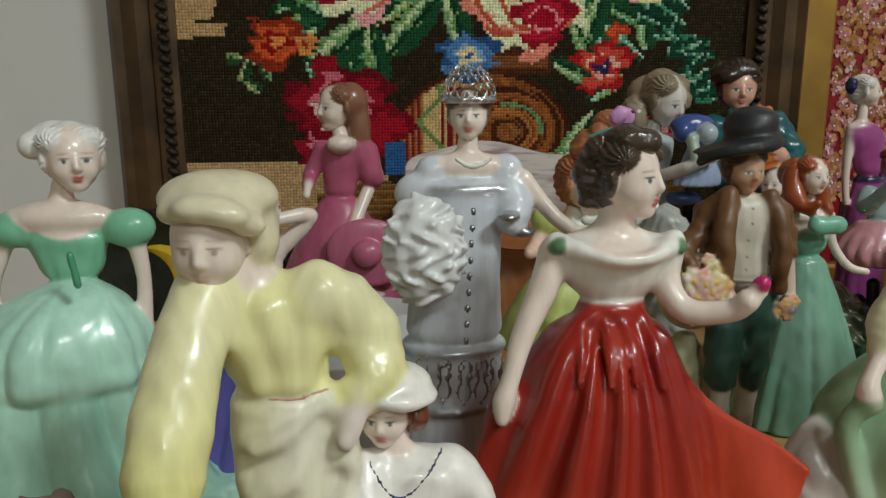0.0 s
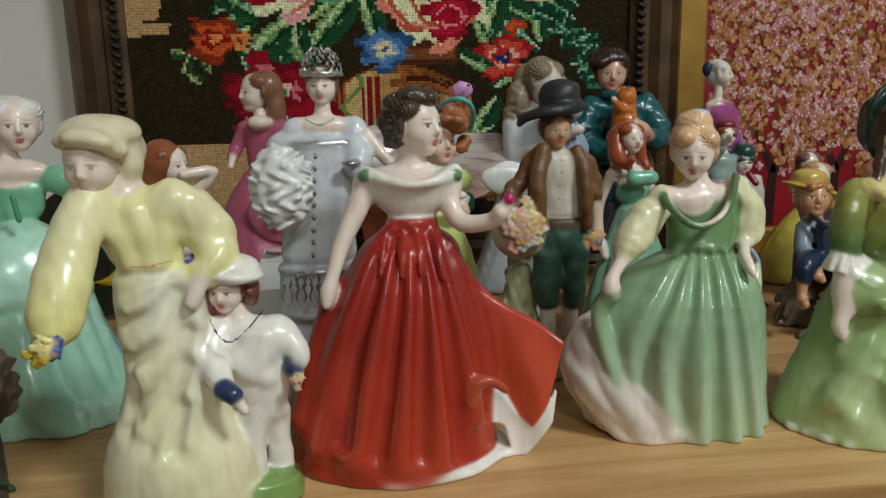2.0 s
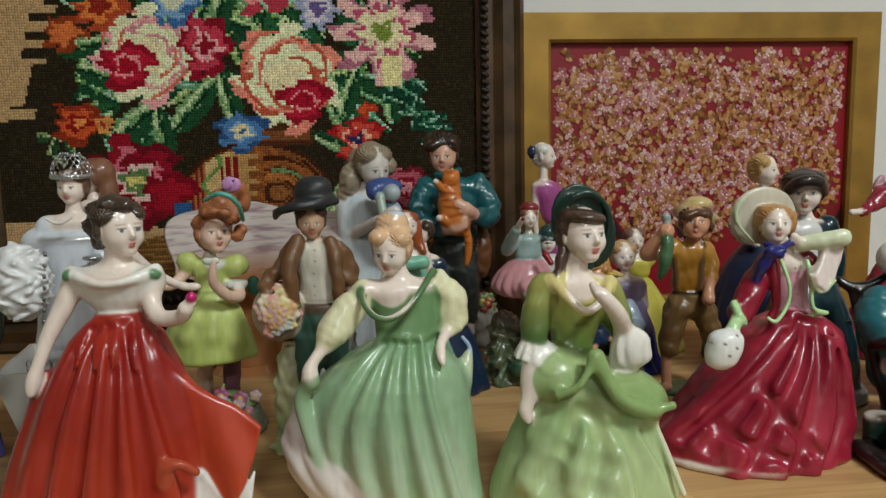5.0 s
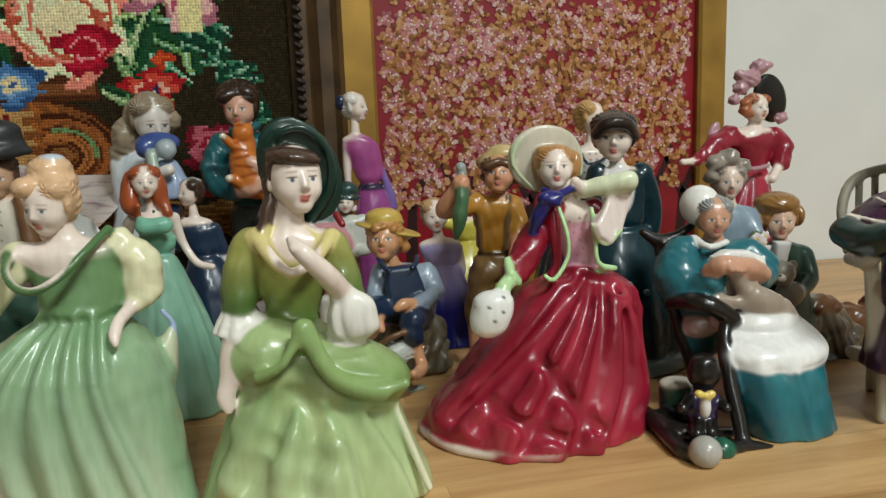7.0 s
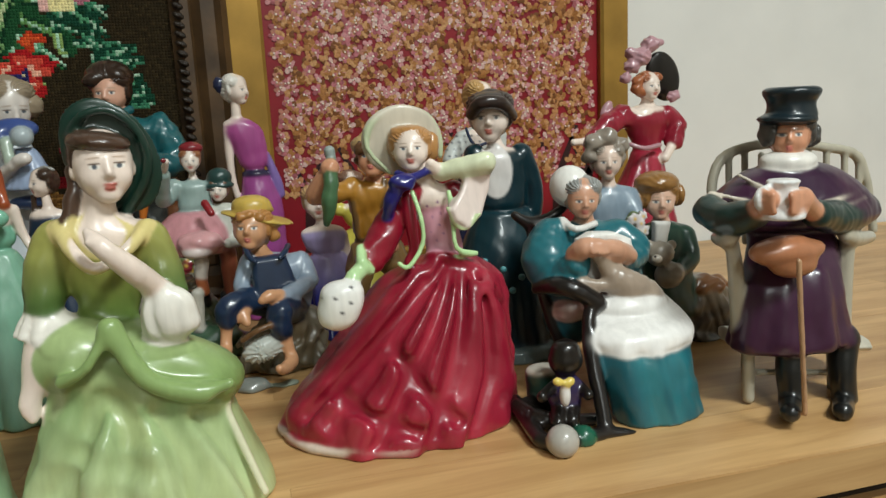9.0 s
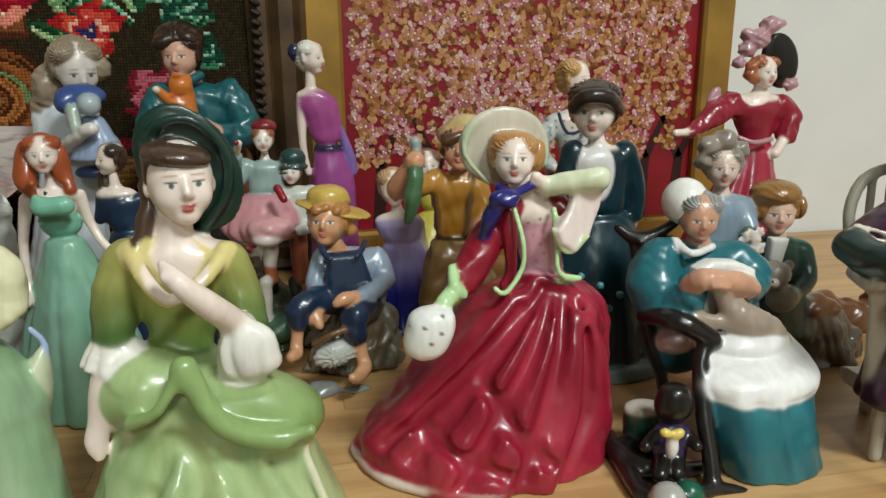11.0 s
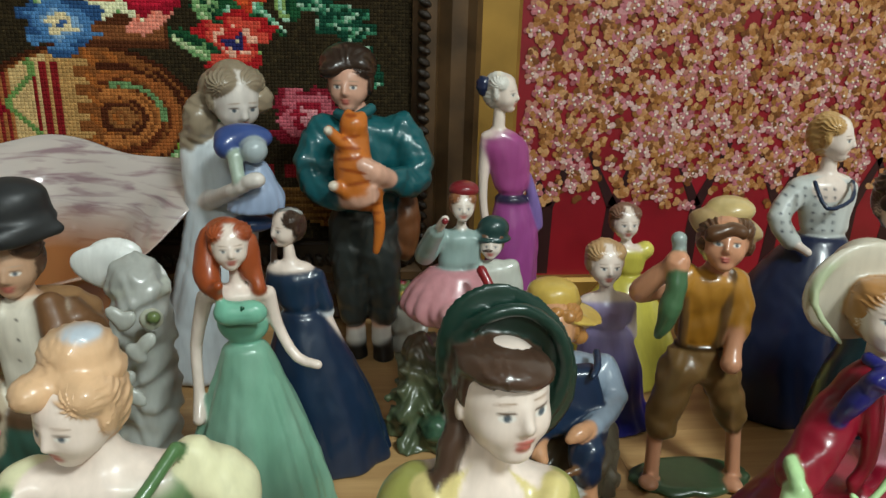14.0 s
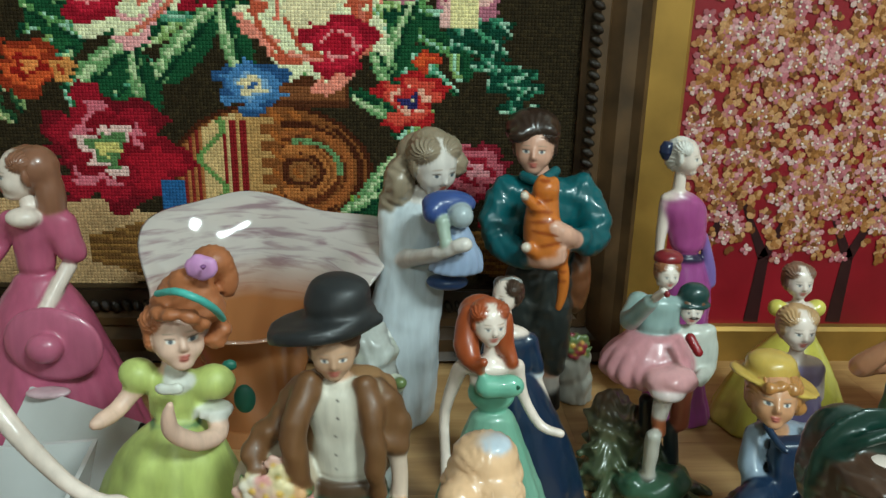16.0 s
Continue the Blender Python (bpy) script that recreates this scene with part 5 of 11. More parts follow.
figurine("lady_figurine", (0.0678, 0.375), [
    head('ead9cc', '6a4c3c', (0.0, 0.0, 0.2019), 0.0116, -8),
    *tiara((0.0, 0.0, 0.2085), 0.0126, 0.0152),
    limb('ead9cc', [(-0.0001, 0.0, 0.1962, 0.0042), (-0.0005, 0.0, 0.1835, 0.0053)], k=0.002),
    ball('ead9cc', (-0.0007, 0.0, 0.1787), (0.0188, 0.0091, 0.0065)),
    ball('d4d8de', (-0.0172, 0.0, 0.1761), (0.0077, 0.0077, 0.0077), tilt=-30),
    ball('d4d8de', (0.0179, 0.0, 0.1763), (0.0079, 0.0079, 0.0079), tilt=30),
    gown('cfd3da', [(0.1746, -0.0008, 0.0, 0.0241, 0.0132), (0.1675, -0.002, 0.0, 0.0228, 0.0137), (0.1479, -0.0032, 0.0, 0.0197, 0.0138), (0.1212, -0.0056, 0.0, 0.0213, 0.016), (0.0938, -0.0072, 0.0, 0.0243, 0.0194)], n=14, amp=0.025, soft=0.009),
    gown('cfd3da', [(0.0945, -0.0071, 0.0, 0.0243, 0.0194), (0.0603, -0.0092, 0.0, 0.0243, 0.0194)]),
    gown('b0b4b9*', [(0.0931, -0.0072, 0.0, 0.0246, 0.0197), (0.0903, -0.0076, 0.0, 0.025, 0.02)]),
    gown('b0b4b9*', [(0.065, -0.0091, 0.0, 0.0249, 0.0199), (0.0614, -0.0092, 0.0, 0.026, 0.0208)], n=20, amp=0.04),
    limb('9a9c9e*', [(-0.0253, -0.0266, 0.0951, 0.0007), (-0.0273, -0.0266, 0.0919, 0.0008), (-0.026, -0.0266, 0.086, 0.0008), (-0.0281, -0.0266, 0.0801, 0.0008), (-0.0267, -0.0266, 0.0761, 0.0007)], k=0.0006),
    ball('a8aaac*', (-0.0276, -0.0266, 0.0873), (0.0009, 0.0009, 0.0013), k=0.0006),
    limb('9a9c9e*', [(-0.0234, -0.0266, 0.095, 0.0007), (-0.0216, -0.0266, 0.0917, 0.0008), (-0.0234, -0.0266, 0.0859, 0.0008), (-0.0218, -0.0266, 0.0799, 0.0008), (-0.0235, -0.0266, 0.0759, 0.0007)], k=0.0006),
    ball('a8aaac*', (-0.0217, -0.0266, 0.0871), (0.0009, 0.0009, 0.0013), k=0.0006),
    ball('b4b7ba*', (-0.0252, -0.0266, 0.074), (0.0011, 0.0011, 0.0013), k=0.0006),
    ball('a8aaac*', (-0.0245, -0.0266, 0.0918), (0.0008, 0.0008, 0.0016), k=0.0006),
    limb('9a9c9e*', [(-0.0164, -0.0384, 0.0976, 0.0007), (-0.0183, -0.0384, 0.0945, 0.0008), (-0.017, -0.0384, 0.0887, 0.0008), (-0.019, -0.0384, 0.083, 0.0008), (-0.0176, -0.0384, 0.0791, 0.0006)], k=0.0006),
    ball('a8aaac*', (-0.0186, -0.0384, 0.0901), (0.0009, 0.0009, 0.0012), k=0.0006),
    limb('9a9c9e*', [(-0.0145, -0.0384, 0.0976, 0.0007), (-0.0128, -0.0384, 0.0943, 0.0008), (-0.0145, -0.0384, 0.0886, 0.0008), (-0.0129, -0.0384, 0.0828, 0.0008), (-0.0145, -0.0384, 0.079, 0.0006)], k=0.0006),
    ball('a8aaac*', (-0.0128, -0.0384, 0.0899), (0.0009, 0.0009, 0.0012), k=0.0006),
    ball('b4b7ba*', (-0.0162, -0.0384, 0.0771), (0.0011, 0.0011, 0.0012), k=0.0006),
    ball('a8aaac*', (-0.0155, -0.0384, 0.0944), (0.0008, 0.0008, 0.0015), k=0.0006),
    limb('9a9c9e*', [(-0.008, -0.0442, 0.0987, 0.0007), (-0.0099, -0.0442, 0.0957, 0.0007), (-0.0086, -0.0442, 0.0899, 0.0008), (-0.0106, -0.0442, 0.0843, 0.0008), (-0.0092, -0.0442, 0.0804, 0.0006)], k=0.0006),
    ball('a8aaac*', (-0.0102, -0.0442, 0.0913), (0.0009, 0.0009, 0.0012), k=0.0006),
    limb('9a9c9e*', [(-0.0062, -0.0442, 0.0987, 0.0007), (-0.0044, -0.0442, 0.0955, 0.0008), (-0.0061, -0.0442, 0.0899, 0.0008), (-0.0045, -0.0442, 0.0841, 0.0008), (-0.0061, -0.0442, 0.0803, 0.0006)], k=0.0006),
    ball('a8aaac*', (-0.0044, -0.0442, 0.0911), (0.0009, 0.0009, 0.0012), k=0.0006),
    ball('b4b7ba*', (-0.0077, -0.0442, 0.0785), (0.0011, 0.0011, 0.0012), k=0.0006),
    ball('a8aaac*', (-0.0072, -0.0442, 0.0956), (0.0008, 0.0008, 0.0015), k=0.0006),
    limb('9a9c9e*', [(0.0002, -0.0384, 0.0971, 0.0007), (-0.0017, -0.0384, 0.094, 0.0008), (-0.0003, -0.0384, 0.0881, 0.0008), (-0.0023, -0.0384, 0.0824, 0.0008), (-0.0009, -0.0384, 0.0785, 0.0007)], k=0.0006),
    ball('a8aaac*', (-0.002, -0.0384, 0.0895), (0.0009, 0.0009, 0.0012), k=0.0006),
    limb('9a9c9e*', [(0.0021, -0.0384, 0.097, 0.0007), (0.0039, -0.0384, 0.0938, 0.0008), (0.0022, -0.0384, 0.0881, 0.0008), (0.0039, -0.0384, 0.0822, 0.0008), (0.0022, -0.0384, 0.0783, 0.0007)], k=0.0006),
    ball('a8aaac*', (0.0039, -0.0384, 0.0893), (0.0009, 0.0009, 0.0012), k=0.0006),
    ball('b4b7ba*', (0.0006, -0.0384, 0.0765), (0.0011, 0.0011, 0.0013), k=0.0006),
    ball('a8aaac*', (0.0011, -0.0384, 0.0939), (0.0008, 0.0008, 0.0015), k=0.0006),
    limb('9a9c9e*', [(0.0089, -0.0266, 0.094, 0.0007), (0.0069, -0.0266, 0.0908, 0.0008), (0.0084, -0.0266, 0.0848, 0.0009), (0.0063, -0.0266, 0.0788, 0.0008), (0.0078, -0.0266, 0.0748, 0.0007)], k=0.0006),
    ball('a8aaac*', (0.0066, -0.0266, 0.0861), (0.001, 0.001, 0.0013), k=0.0006),
    limb('9a9c9e*', [(0.0108, -0.0266, 0.0939, 0.0007), (0.0127, -0.0266, 0.0906, 0.0008), (0.0109, -0.0266, 0.0847, 0.0009), (0.0128, -0.0266, 0.0786, 0.0008), (0.0111, -0.0266, 0.0746, 0.0007)], k=0.0006),
    ball('a8aaac*', (0.0127, -0.0266, 0.0859), (0.001, 0.001, 0.0013), k=0.0006),
    ball('b4b7ba*', (0.0094, -0.0266, 0.0727), (0.0012, 0.0012, 0.0013), k=0.0006),
    ball('a8aaac*', (0.0098, -0.0266, 0.0907), (0.0008, 0.0008, 0.0016), k=0.0006),
    gown('ccd0d8', [(0.0603, -0.0092, 0.0, 0.0233, 0.0186), (0.0295, -0.0102, 0.0, 0.025, 0.02), (0.0, -0.0111, 0.0, 0.0281, 0.0225)], n=22, amp=0.06, power=0.3),
    ball('9a9c9e*', (-0.0036, -0.042, 0.1633), (0.0015, 0.0012, 0.0021)),
    ball('9a9c9e*', (-0.004, -0.0426, 0.1566), (0.0015, 0.0012, 0.0021)),
    ball('9a9c9e*', (-0.0045, -0.0432, 0.1498), (0.0015, 0.0012, 0.0021)),
    ball('9a9c9e*', (-0.0049, -0.0438, 0.143), (0.0015, 0.0012, 0.0021)),
    ball('9a9c9e*', (-0.0054, -0.0444, 0.1362), (0.0015, 0.0012, 0.0021)),
    ball('9a9c9e*', (-0.0058, -0.045, 0.1294), (0.0015, 0.0012, 0.0021)),
    ball('9a9c9e*', (-0.0063, -0.0456, 0.1225), (0.0015, 0.0012, 0.0021)),
    ball('9a9c9e*', (-0.0067, -0.0462, 0.1156), (0.0015, 0.0012, 0.0021)),
    ball('9a9c9e*', (-0.0072, -0.0468, 0.1086), (0.0015, 0.0012, 0.0021)),
    ball('e6e2d8', (-0.0088, -0.024, 0.184), (0.0008, 0.0008, 0.0008)),
    ball('e6e2d8', (-0.0069, -0.024, 0.1826), (0.0008, 0.0008, 0.0008)),
    ball('e6e2d8', (-0.0049, -0.024, 0.1814), (0.0008, 0.0008, 0.0008)),
    ball('e6e2d8', (-0.003, -0.024, 0.1806), (0.0008, 0.0008, 0.0008)),
    ball('e6e2d8', (-0.001, -0.024, 0.1803), (0.0008, 0.0008, 0.0008)),
    ball('e6e2d8', (0.001, -0.024, 0.1806), (0.0008, 0.0008, 0.0008)),
    ball('e6e2d8', (0.003, -0.024, 0.1814), (0.0008, 0.0008, 0.0008)),
    ball('e6e2d8', (0.005, -0.024, 0.1825), (0.0008, 0.0008, 0.0008)),
    ball('e6e2d8', (0.0071, -0.024, 0.1839), (0.0008, 0.0008, 0.0008)),
    gown('d9dbdd*', [(0.1701, -0.0009, 0.0, 0.0238, 0.0138), (0.1675, -0.001, 0.0, 0.0241, 0.0145)]),
    limb('d4d8de', [(0.0178, 0.0, 0.1721, 0.0075), (0.0211, -0.008, 0.1605, 0.008), (0.0181, -0.012, 0.1535, 0.0061)], k=0.004, dent=0.0003),
    ball('b8bbbe*', (0.0242, -0.012, 0.1486), (0.0052, 0.0052, 0.0026)),
    ball('b8bbbe*', (0.0153, -0.02, 0.1574), (0.0057, 0.005, 0.0019)),
    ball('dfe0df', (-0.0236, -0.032, 0.1453), (0.0182, 0.0133, 0.0242), lumps=0.0028, freq=470),
    ball('d4d8de', (-0.0221, 0.0, 0.1661), (0.0129, 0.0091, 0.0103)),
    limb('ead9cc', [(0.0255, -0.005, 0.173, 0.004), (0.0396, -0.01, 0.1548, 0.0037), (0.0588, -0.02, 0.1425, 0.003), (0.0717, -0.025, 0.1379, 0.0027)], k=0.002),
    ball('ead9cc', (0.078, -0.025, 0.1369), (0.0056, 0.0028, 0.0028)),
], "pale grey porcelain lady with silver crown and white fur muff", 0.00122)

figurine("lady_figurine", (-0.0029, 0.605), [
    head('ead9cc', '8a5f48', (-0.0, 0.0, 0.2019), 0.0173, -55),
    ball('8a5f48', (0.0108, 0.0, 0.2066), (0.0135, 0.0135, 0.0145)),
    ball('8a5f48', (0.0172, 0.0, 0.1874), (0.0088, 0.0107, 0.0204)),
    limb('ead9cc', [(0.0012, 0.0, 0.189, 0.005), (0.0036, 0.0, 0.1779, 0.0067)], k=0.002),
    ball('ead9cc', (0.0032, -0.012, 0.1757), (0.0105, 0.0086, 0.0067)),
    gown('b25a76', [(0.1793, 0.0071, 0.0, 0.0204, 0.0102), (0.1632, 0.0048, 0.0, 0.0176, 0.0106), (0.1451, 0.0019, 0.0, 0.0128, 0.0096), (0.1322, 0.0008, 0.0, 0.0128, 0.0103)], n=6, amp=0.03, soft=0.009),
    ball('ead9cc', (0.003, -0.016, 0.1739), (0.0081, 0.0076, 0.0076), paint=True),
    gown('b25a76', [(0.1337, 0.0009, 0.0, 0.0133, 0.0106), (0.1111, 0.0002, 0.0, 0.0278, 0.0222), (0.0754, -0.0005, 0.0, 0.0421, 0.0337), (0.0493, 0.0007, 0.0, 0.0506, 0.0405), (0.0, 0.0008, 0.0, 0.0642, 0.0514)], n=14, amp=0.08, seed=0.2),
    limb('b25a76', [(-0.0114, 0.0, 0.1707, 0.0069), (-0.0201, 0.0, 0.1538, 0.006), (-0.0221, -0.01, 0.1462, 0.005)], k=0.002, dent=0.0003),
    limb('ead9cc', [(-0.0218, -0.012, 0.1463, 0.0033), (-0.0231, -0.02, 0.1383, 0.0029)], k=0.002),
    limb('b25a76', [(0.0237, 0.0, 0.1694, 0.0075), (0.0287, 0.0, 0.1481, 0.0066)], k=0.002, dent=0.0003),
    limb('b25a76', [(0.0167, 0.0, 0.1709, 0.0105), (0.0252, 0.0, 0.1512, 0.0092)], k=0.002, dent=0.0003),
    limb('ead9cc', [(0.0226, 0.0, 0.1391, 0.0052), (0.0124, -0.015, 0.1162, 0.0044), (0.0084, -0.025, 0.1062, 0.0041)], k=0.002),
    ball('b8647f', (0.0225, -0.035, 0.0966), (0.0317, 0.0058, 0.0259), tilt=-8),
    ball('b8647f', (0.0213, -0.045, 0.098), (0.0113, 0.0077, 0.0099)),
    gown('d8b8bf', [(0.0691, 0.0198, -0.045, 0.0143, 0.0072), (0.065, 0.0192, -0.045, 0.0151, 0.0075)]),
], "glossy porcelain lady in a rose pink gown with a sun hat", 0.00139)

figurine("girl_figurine", (-0.0372, 0.43), [
    head('ead9cc', '8f5334', (0.0, 0.0, 0.1529), 0.0136, 60),
    ball('8f5334', (-0.0061, 0.0, 0.1559), (0.0135, 0.0128, 0.015)),
    ball('8f5334', (-0.013, 0.0, 0.1443), (0.0098, 0.0098, 0.0113)),
    limb('ead9cc', [(-0.0021, 0.0, 0.1397, 0.0046), (-0.0013, 0.0, 0.1296, 0.0065)], k=0.002),
    limb('ead9cc', [(0.0082, 0.0, 0.1291, 0.0049), (0.0262, 0.0, 0.1476, 0.0043), (0.0094, -0.01, 0.1473, 0.0035)], k=0.002),
    limb('ead9cc', [(-0.0129, 0.0, 0.1282, 0.0049), (-0.0228, 0.0, 0.1408, 0.0039)], k=0.002),
    gown('ead9cc', [(0.1296, -0.0013, 0.0, 0.0129, 0.0078), (0.1052, -0.0039, 0.0, 0.0138, 0.0096), (0.0887, -0.0045, 0.0, 0.0154, 0.0108)], soft=0.009),
    gown('5f5aa6', [(0.0887, -0.0045, 0.0, 0.0162, 0.0129), (0.0555, -0.0112, 0.0, 0.024, 0.0192), (0.0, -0.0211, 0.0, 0.0374, 0.0299)], n=12, amp=0.14, seed=0.3),
], "porcelain girl with raised arms and a violet skirt", 0.0013)

figurine("girl_figurine", (0.1367, 0.455), [
    head('e6c2ac', 'a5663f', (0.0063, -0.014, 0.162), 0.0166, 26, 10),
    ball('a5663f', (0.0123, -0.014, 0.182), (0.0135, 0.0122, 0.0108), lumps=0.0008, freq=420, strands=0.0005),
    ball('a5663f', (0.0053, -0.018, 0.179), (0.0088, 0.008, 0.0071), lumps=0.0008, freq=420, strands=0.0005),
    ball('a5663f', (0.0203, -0.016, 0.176), (0.0094, 0.0084, 0.0075), lumps=0.0008, freq=420, strands=0.0005),
    ball('a5663f', (-0.0057, -0.016, 0.169), (0.0044, 0.004, 0.0035), lumps=0.0008, freq=420, strands=0.0005),
    ball('a5663f', (0.0043, -0.03, 0.179), (0.0042, 0.0037, 0.0033), lumps=0.0008, freq=420, strands=0.0005),
    ball('a5663f', (0.0113, -0.034, 0.18), (0.0042, 0.0037, 0.0033), lumps=0.0008, freq=420, strands=0.0005),
    ball('a5663f', (0.0183, -0.034, 0.179), (0.0042, 0.0037, 0.0033), lumps=0.0008, freq=420, strands=0.0005),
    ball('a5663f', (0.0223, -0.03, 0.174), (0.0042, 0.0037, 0.0033), lumps=0.0008, freq=420, strands=0.0005),
    ball('a5663f', (0.0233, -0.014, 0.159), (0.0052, 0.0047, 0.0042), lumps=0.0008, freq=420, strands=0.0005),
    ball('a5663f', (0.0263, -0.012, 0.164), (0.0052, 0.0047, 0.0042), lumps=0.0008, freq=420, strands=0.0005),
    ball('a5663f', (0.0133, -0.02, 0.191), (0.0062, 0.0056, 0.005), lumps=0.0008, freq=420, strands=0.0005),
    ball('a5663f', (0.0223, -0.006, 0.195), (0.0094, 0.0083, 0.0078), strands=0.0006),
    ball('a5663f', (0.0283, -0.004, 0.186), (0.0052, 0.0057, 0.0094), strands=0.0005),
    limb('5cb0a4', [(0.0043, -0.03, 0.188, 0.0016), (0.0153, -0.04, 0.193, 0.0018), (0.0243, -0.042, 0.191, 0.0018), (0.0293, -0.034, 0.183, 0.0018), (0.0293, -0.02, 0.172, 0.0016)], k=0.001),
    ball('c48ec0', (0.0233, -0.026, 0.199), (0.0073, 0.0031, 0.006), lumps=0.0006, freq=700),
    ball('8a5a90', (0.0263, -0.034, 0.202), (0.0013, 0.0021, 0.0013)),
    limb('e6c2ac', [(0.0013, -0.012, 0.145, 0.0047), (0.0003, -0.01, 0.137, 0.0057)], k=0.003),
    ball(('a4b058', 'bcc872', 0.05, 0.12), (-0.0147, -0.012, 0.14), (0.0088, 0.0078, 0.0083), lumps=0.0005, freq=300),
    ball(('a4b058', 'bcc872', 0.05, 0.12), (0.0203, -0.012, 0.136), (0.0104, 0.0083, 0.0088), lumps=0.0005, freq=300),
    gown(('a4b058', 'bcc872', 0.05, 0.12), [(0.143, 0.0038, -0.012, 0.0135, 0.0074), (0.132, 0.0028, -0.012, 0.0135, 0.0081), (0.121, 0.0013, -0.012, 0.012, 0.0078), (0.114, 0.0008, -0.012, 0.0105, 0.0073)], n=4, amp=0.04, soft=0.008),
    ball('d8d8cc', (0.0063, -0.028, 0.143), (0.0109, 0.0156, 0.0109), paint=True),
    ball('2f8272', (0.0033, -0.032, 0.143), (0.0036, 0.0018, 0.0029), tilt=-15),
    ball('2f8272', (0.0093, -0.032, 0.143), (0.0036, 0.0018, 0.0029), tilt=15),
    gown('3a7050', [(0.117, 0.0013, -0.012, 0.011, 0.0079), (0.113, 0.0003, -0.012, 0.011, 0.0079)], k=0.001),
    gown(('a4b058', 'bcc872', 0.05, 0.12), [(0.115, 0.0003, -0.012, 0.012, 0.009), (0.106, -0.0007, -0.012, 0.021, 0.0164), (0.091, -0.0032, -0.012, 0.0295, 0.023), (0.0765, -0.0047, -0.012, 0.035, 0.0273), (0.0645, -0.0062, -0.012, 0.0385, 0.03)], n=8, amp=0.06, seed=0.2, power=0.4, soft=0.004),
    limb(('a4b058', 'bcc872', 0.05, 0.12), [(-0.0027, -0.0202, 0.114, 0.0019), (-0.0087, -0.0268, 0.101, 0.0033), (-0.0147, -0.032, 0.086, 0.0038)], k=0.008),
    limb(('a4b058', 'bcc872', 0.05, 0.12), [(0.0033, -0.0202, 0.114, 0.0019), (0.0043, -0.0268, 0.101, 0.0033), (0.0043, -0.0324, 0.086, 0.0038)], k=0.008),
    limb(('a4b058', 'bcc872', 0.05, 0.12), [(0.0083, -0.0185, 0.113, 0.0019), (0.0163, -0.0227, 0.098, 0.0033), (0.0203, -0.0254, 0.081, 0.0038)], k=0.008),
    limb('e6c2ac', [(-0.0167, -0.012, 0.133, 0.0044), (-0.0227, -0.02, 0.126, 0.0042), (-0.0267, -0.028, 0.125, 0.0039), (-0.0287, -0.032, 0.125, 0.0026)], k=0.003),
    gown('dcdad0', [(0.125, 0.0208, -0.014, 0.0085, 0.0068), (0.12, 0.0203, -0.014, 0.009, 0.0072)], n=10, amp=0.08, power=0.1, soft=0.002),
    limb('e6c2ac', [(0.0213, -0.014, 0.119, 0.0049), (0.0233, -0.022, 0.114, 0.0047), (0.0173, -0.034, 0.117, 0.0044), (0.0103, -0.044, 0.128, 0.0039), (0.0103, -0.048, 0.138, 0.0031), (0.0123, -0.05, 0.145, 0.0016)], k=0.003),
    ball('2c6a58', (0.0303, 0.006, 0.117), (0.0057, 0.0026, 0.0083)),
    ball('2c6a58', (0.0233, 0.008, 0.135), (0.0039, 0.0023, 0.0031)),
    limb('ecccb8', [(-0.0104, -0.0, 0.064, 0.0067), (-0.0106, -0.0, 0.0414, 0.006), (-0.0131, -0.0, 0.0, 0.0064)], k=0.002, dent=0.0003),
    limb('7a4a5a', [(0.0117, -0.0, 0.0626, 0.0068), (0.01, -0.0, 0.04, 0.0068), (0.007, -0.0, 0.0, 0.0073)], k=0.002, dent=0.0003),
    gown('7a7f6a', [(0.02, -0.0016, -0.0, 0.0318, 0.027), (0.0, -0.0037, -0.0, 0.0404, 0.0323)], n=12, amp=0.1),
    *posy((0.014, -0.022, 0.03), (0.026, 0.012, 0.012), 9, ['a05a7a', 'b8a0a8', '9a6a80'], 9, 0.006, '7f9a5a'),
], "matt bisque girl in a lime green frock with turquoise headband", 0.00113, BISQUE)

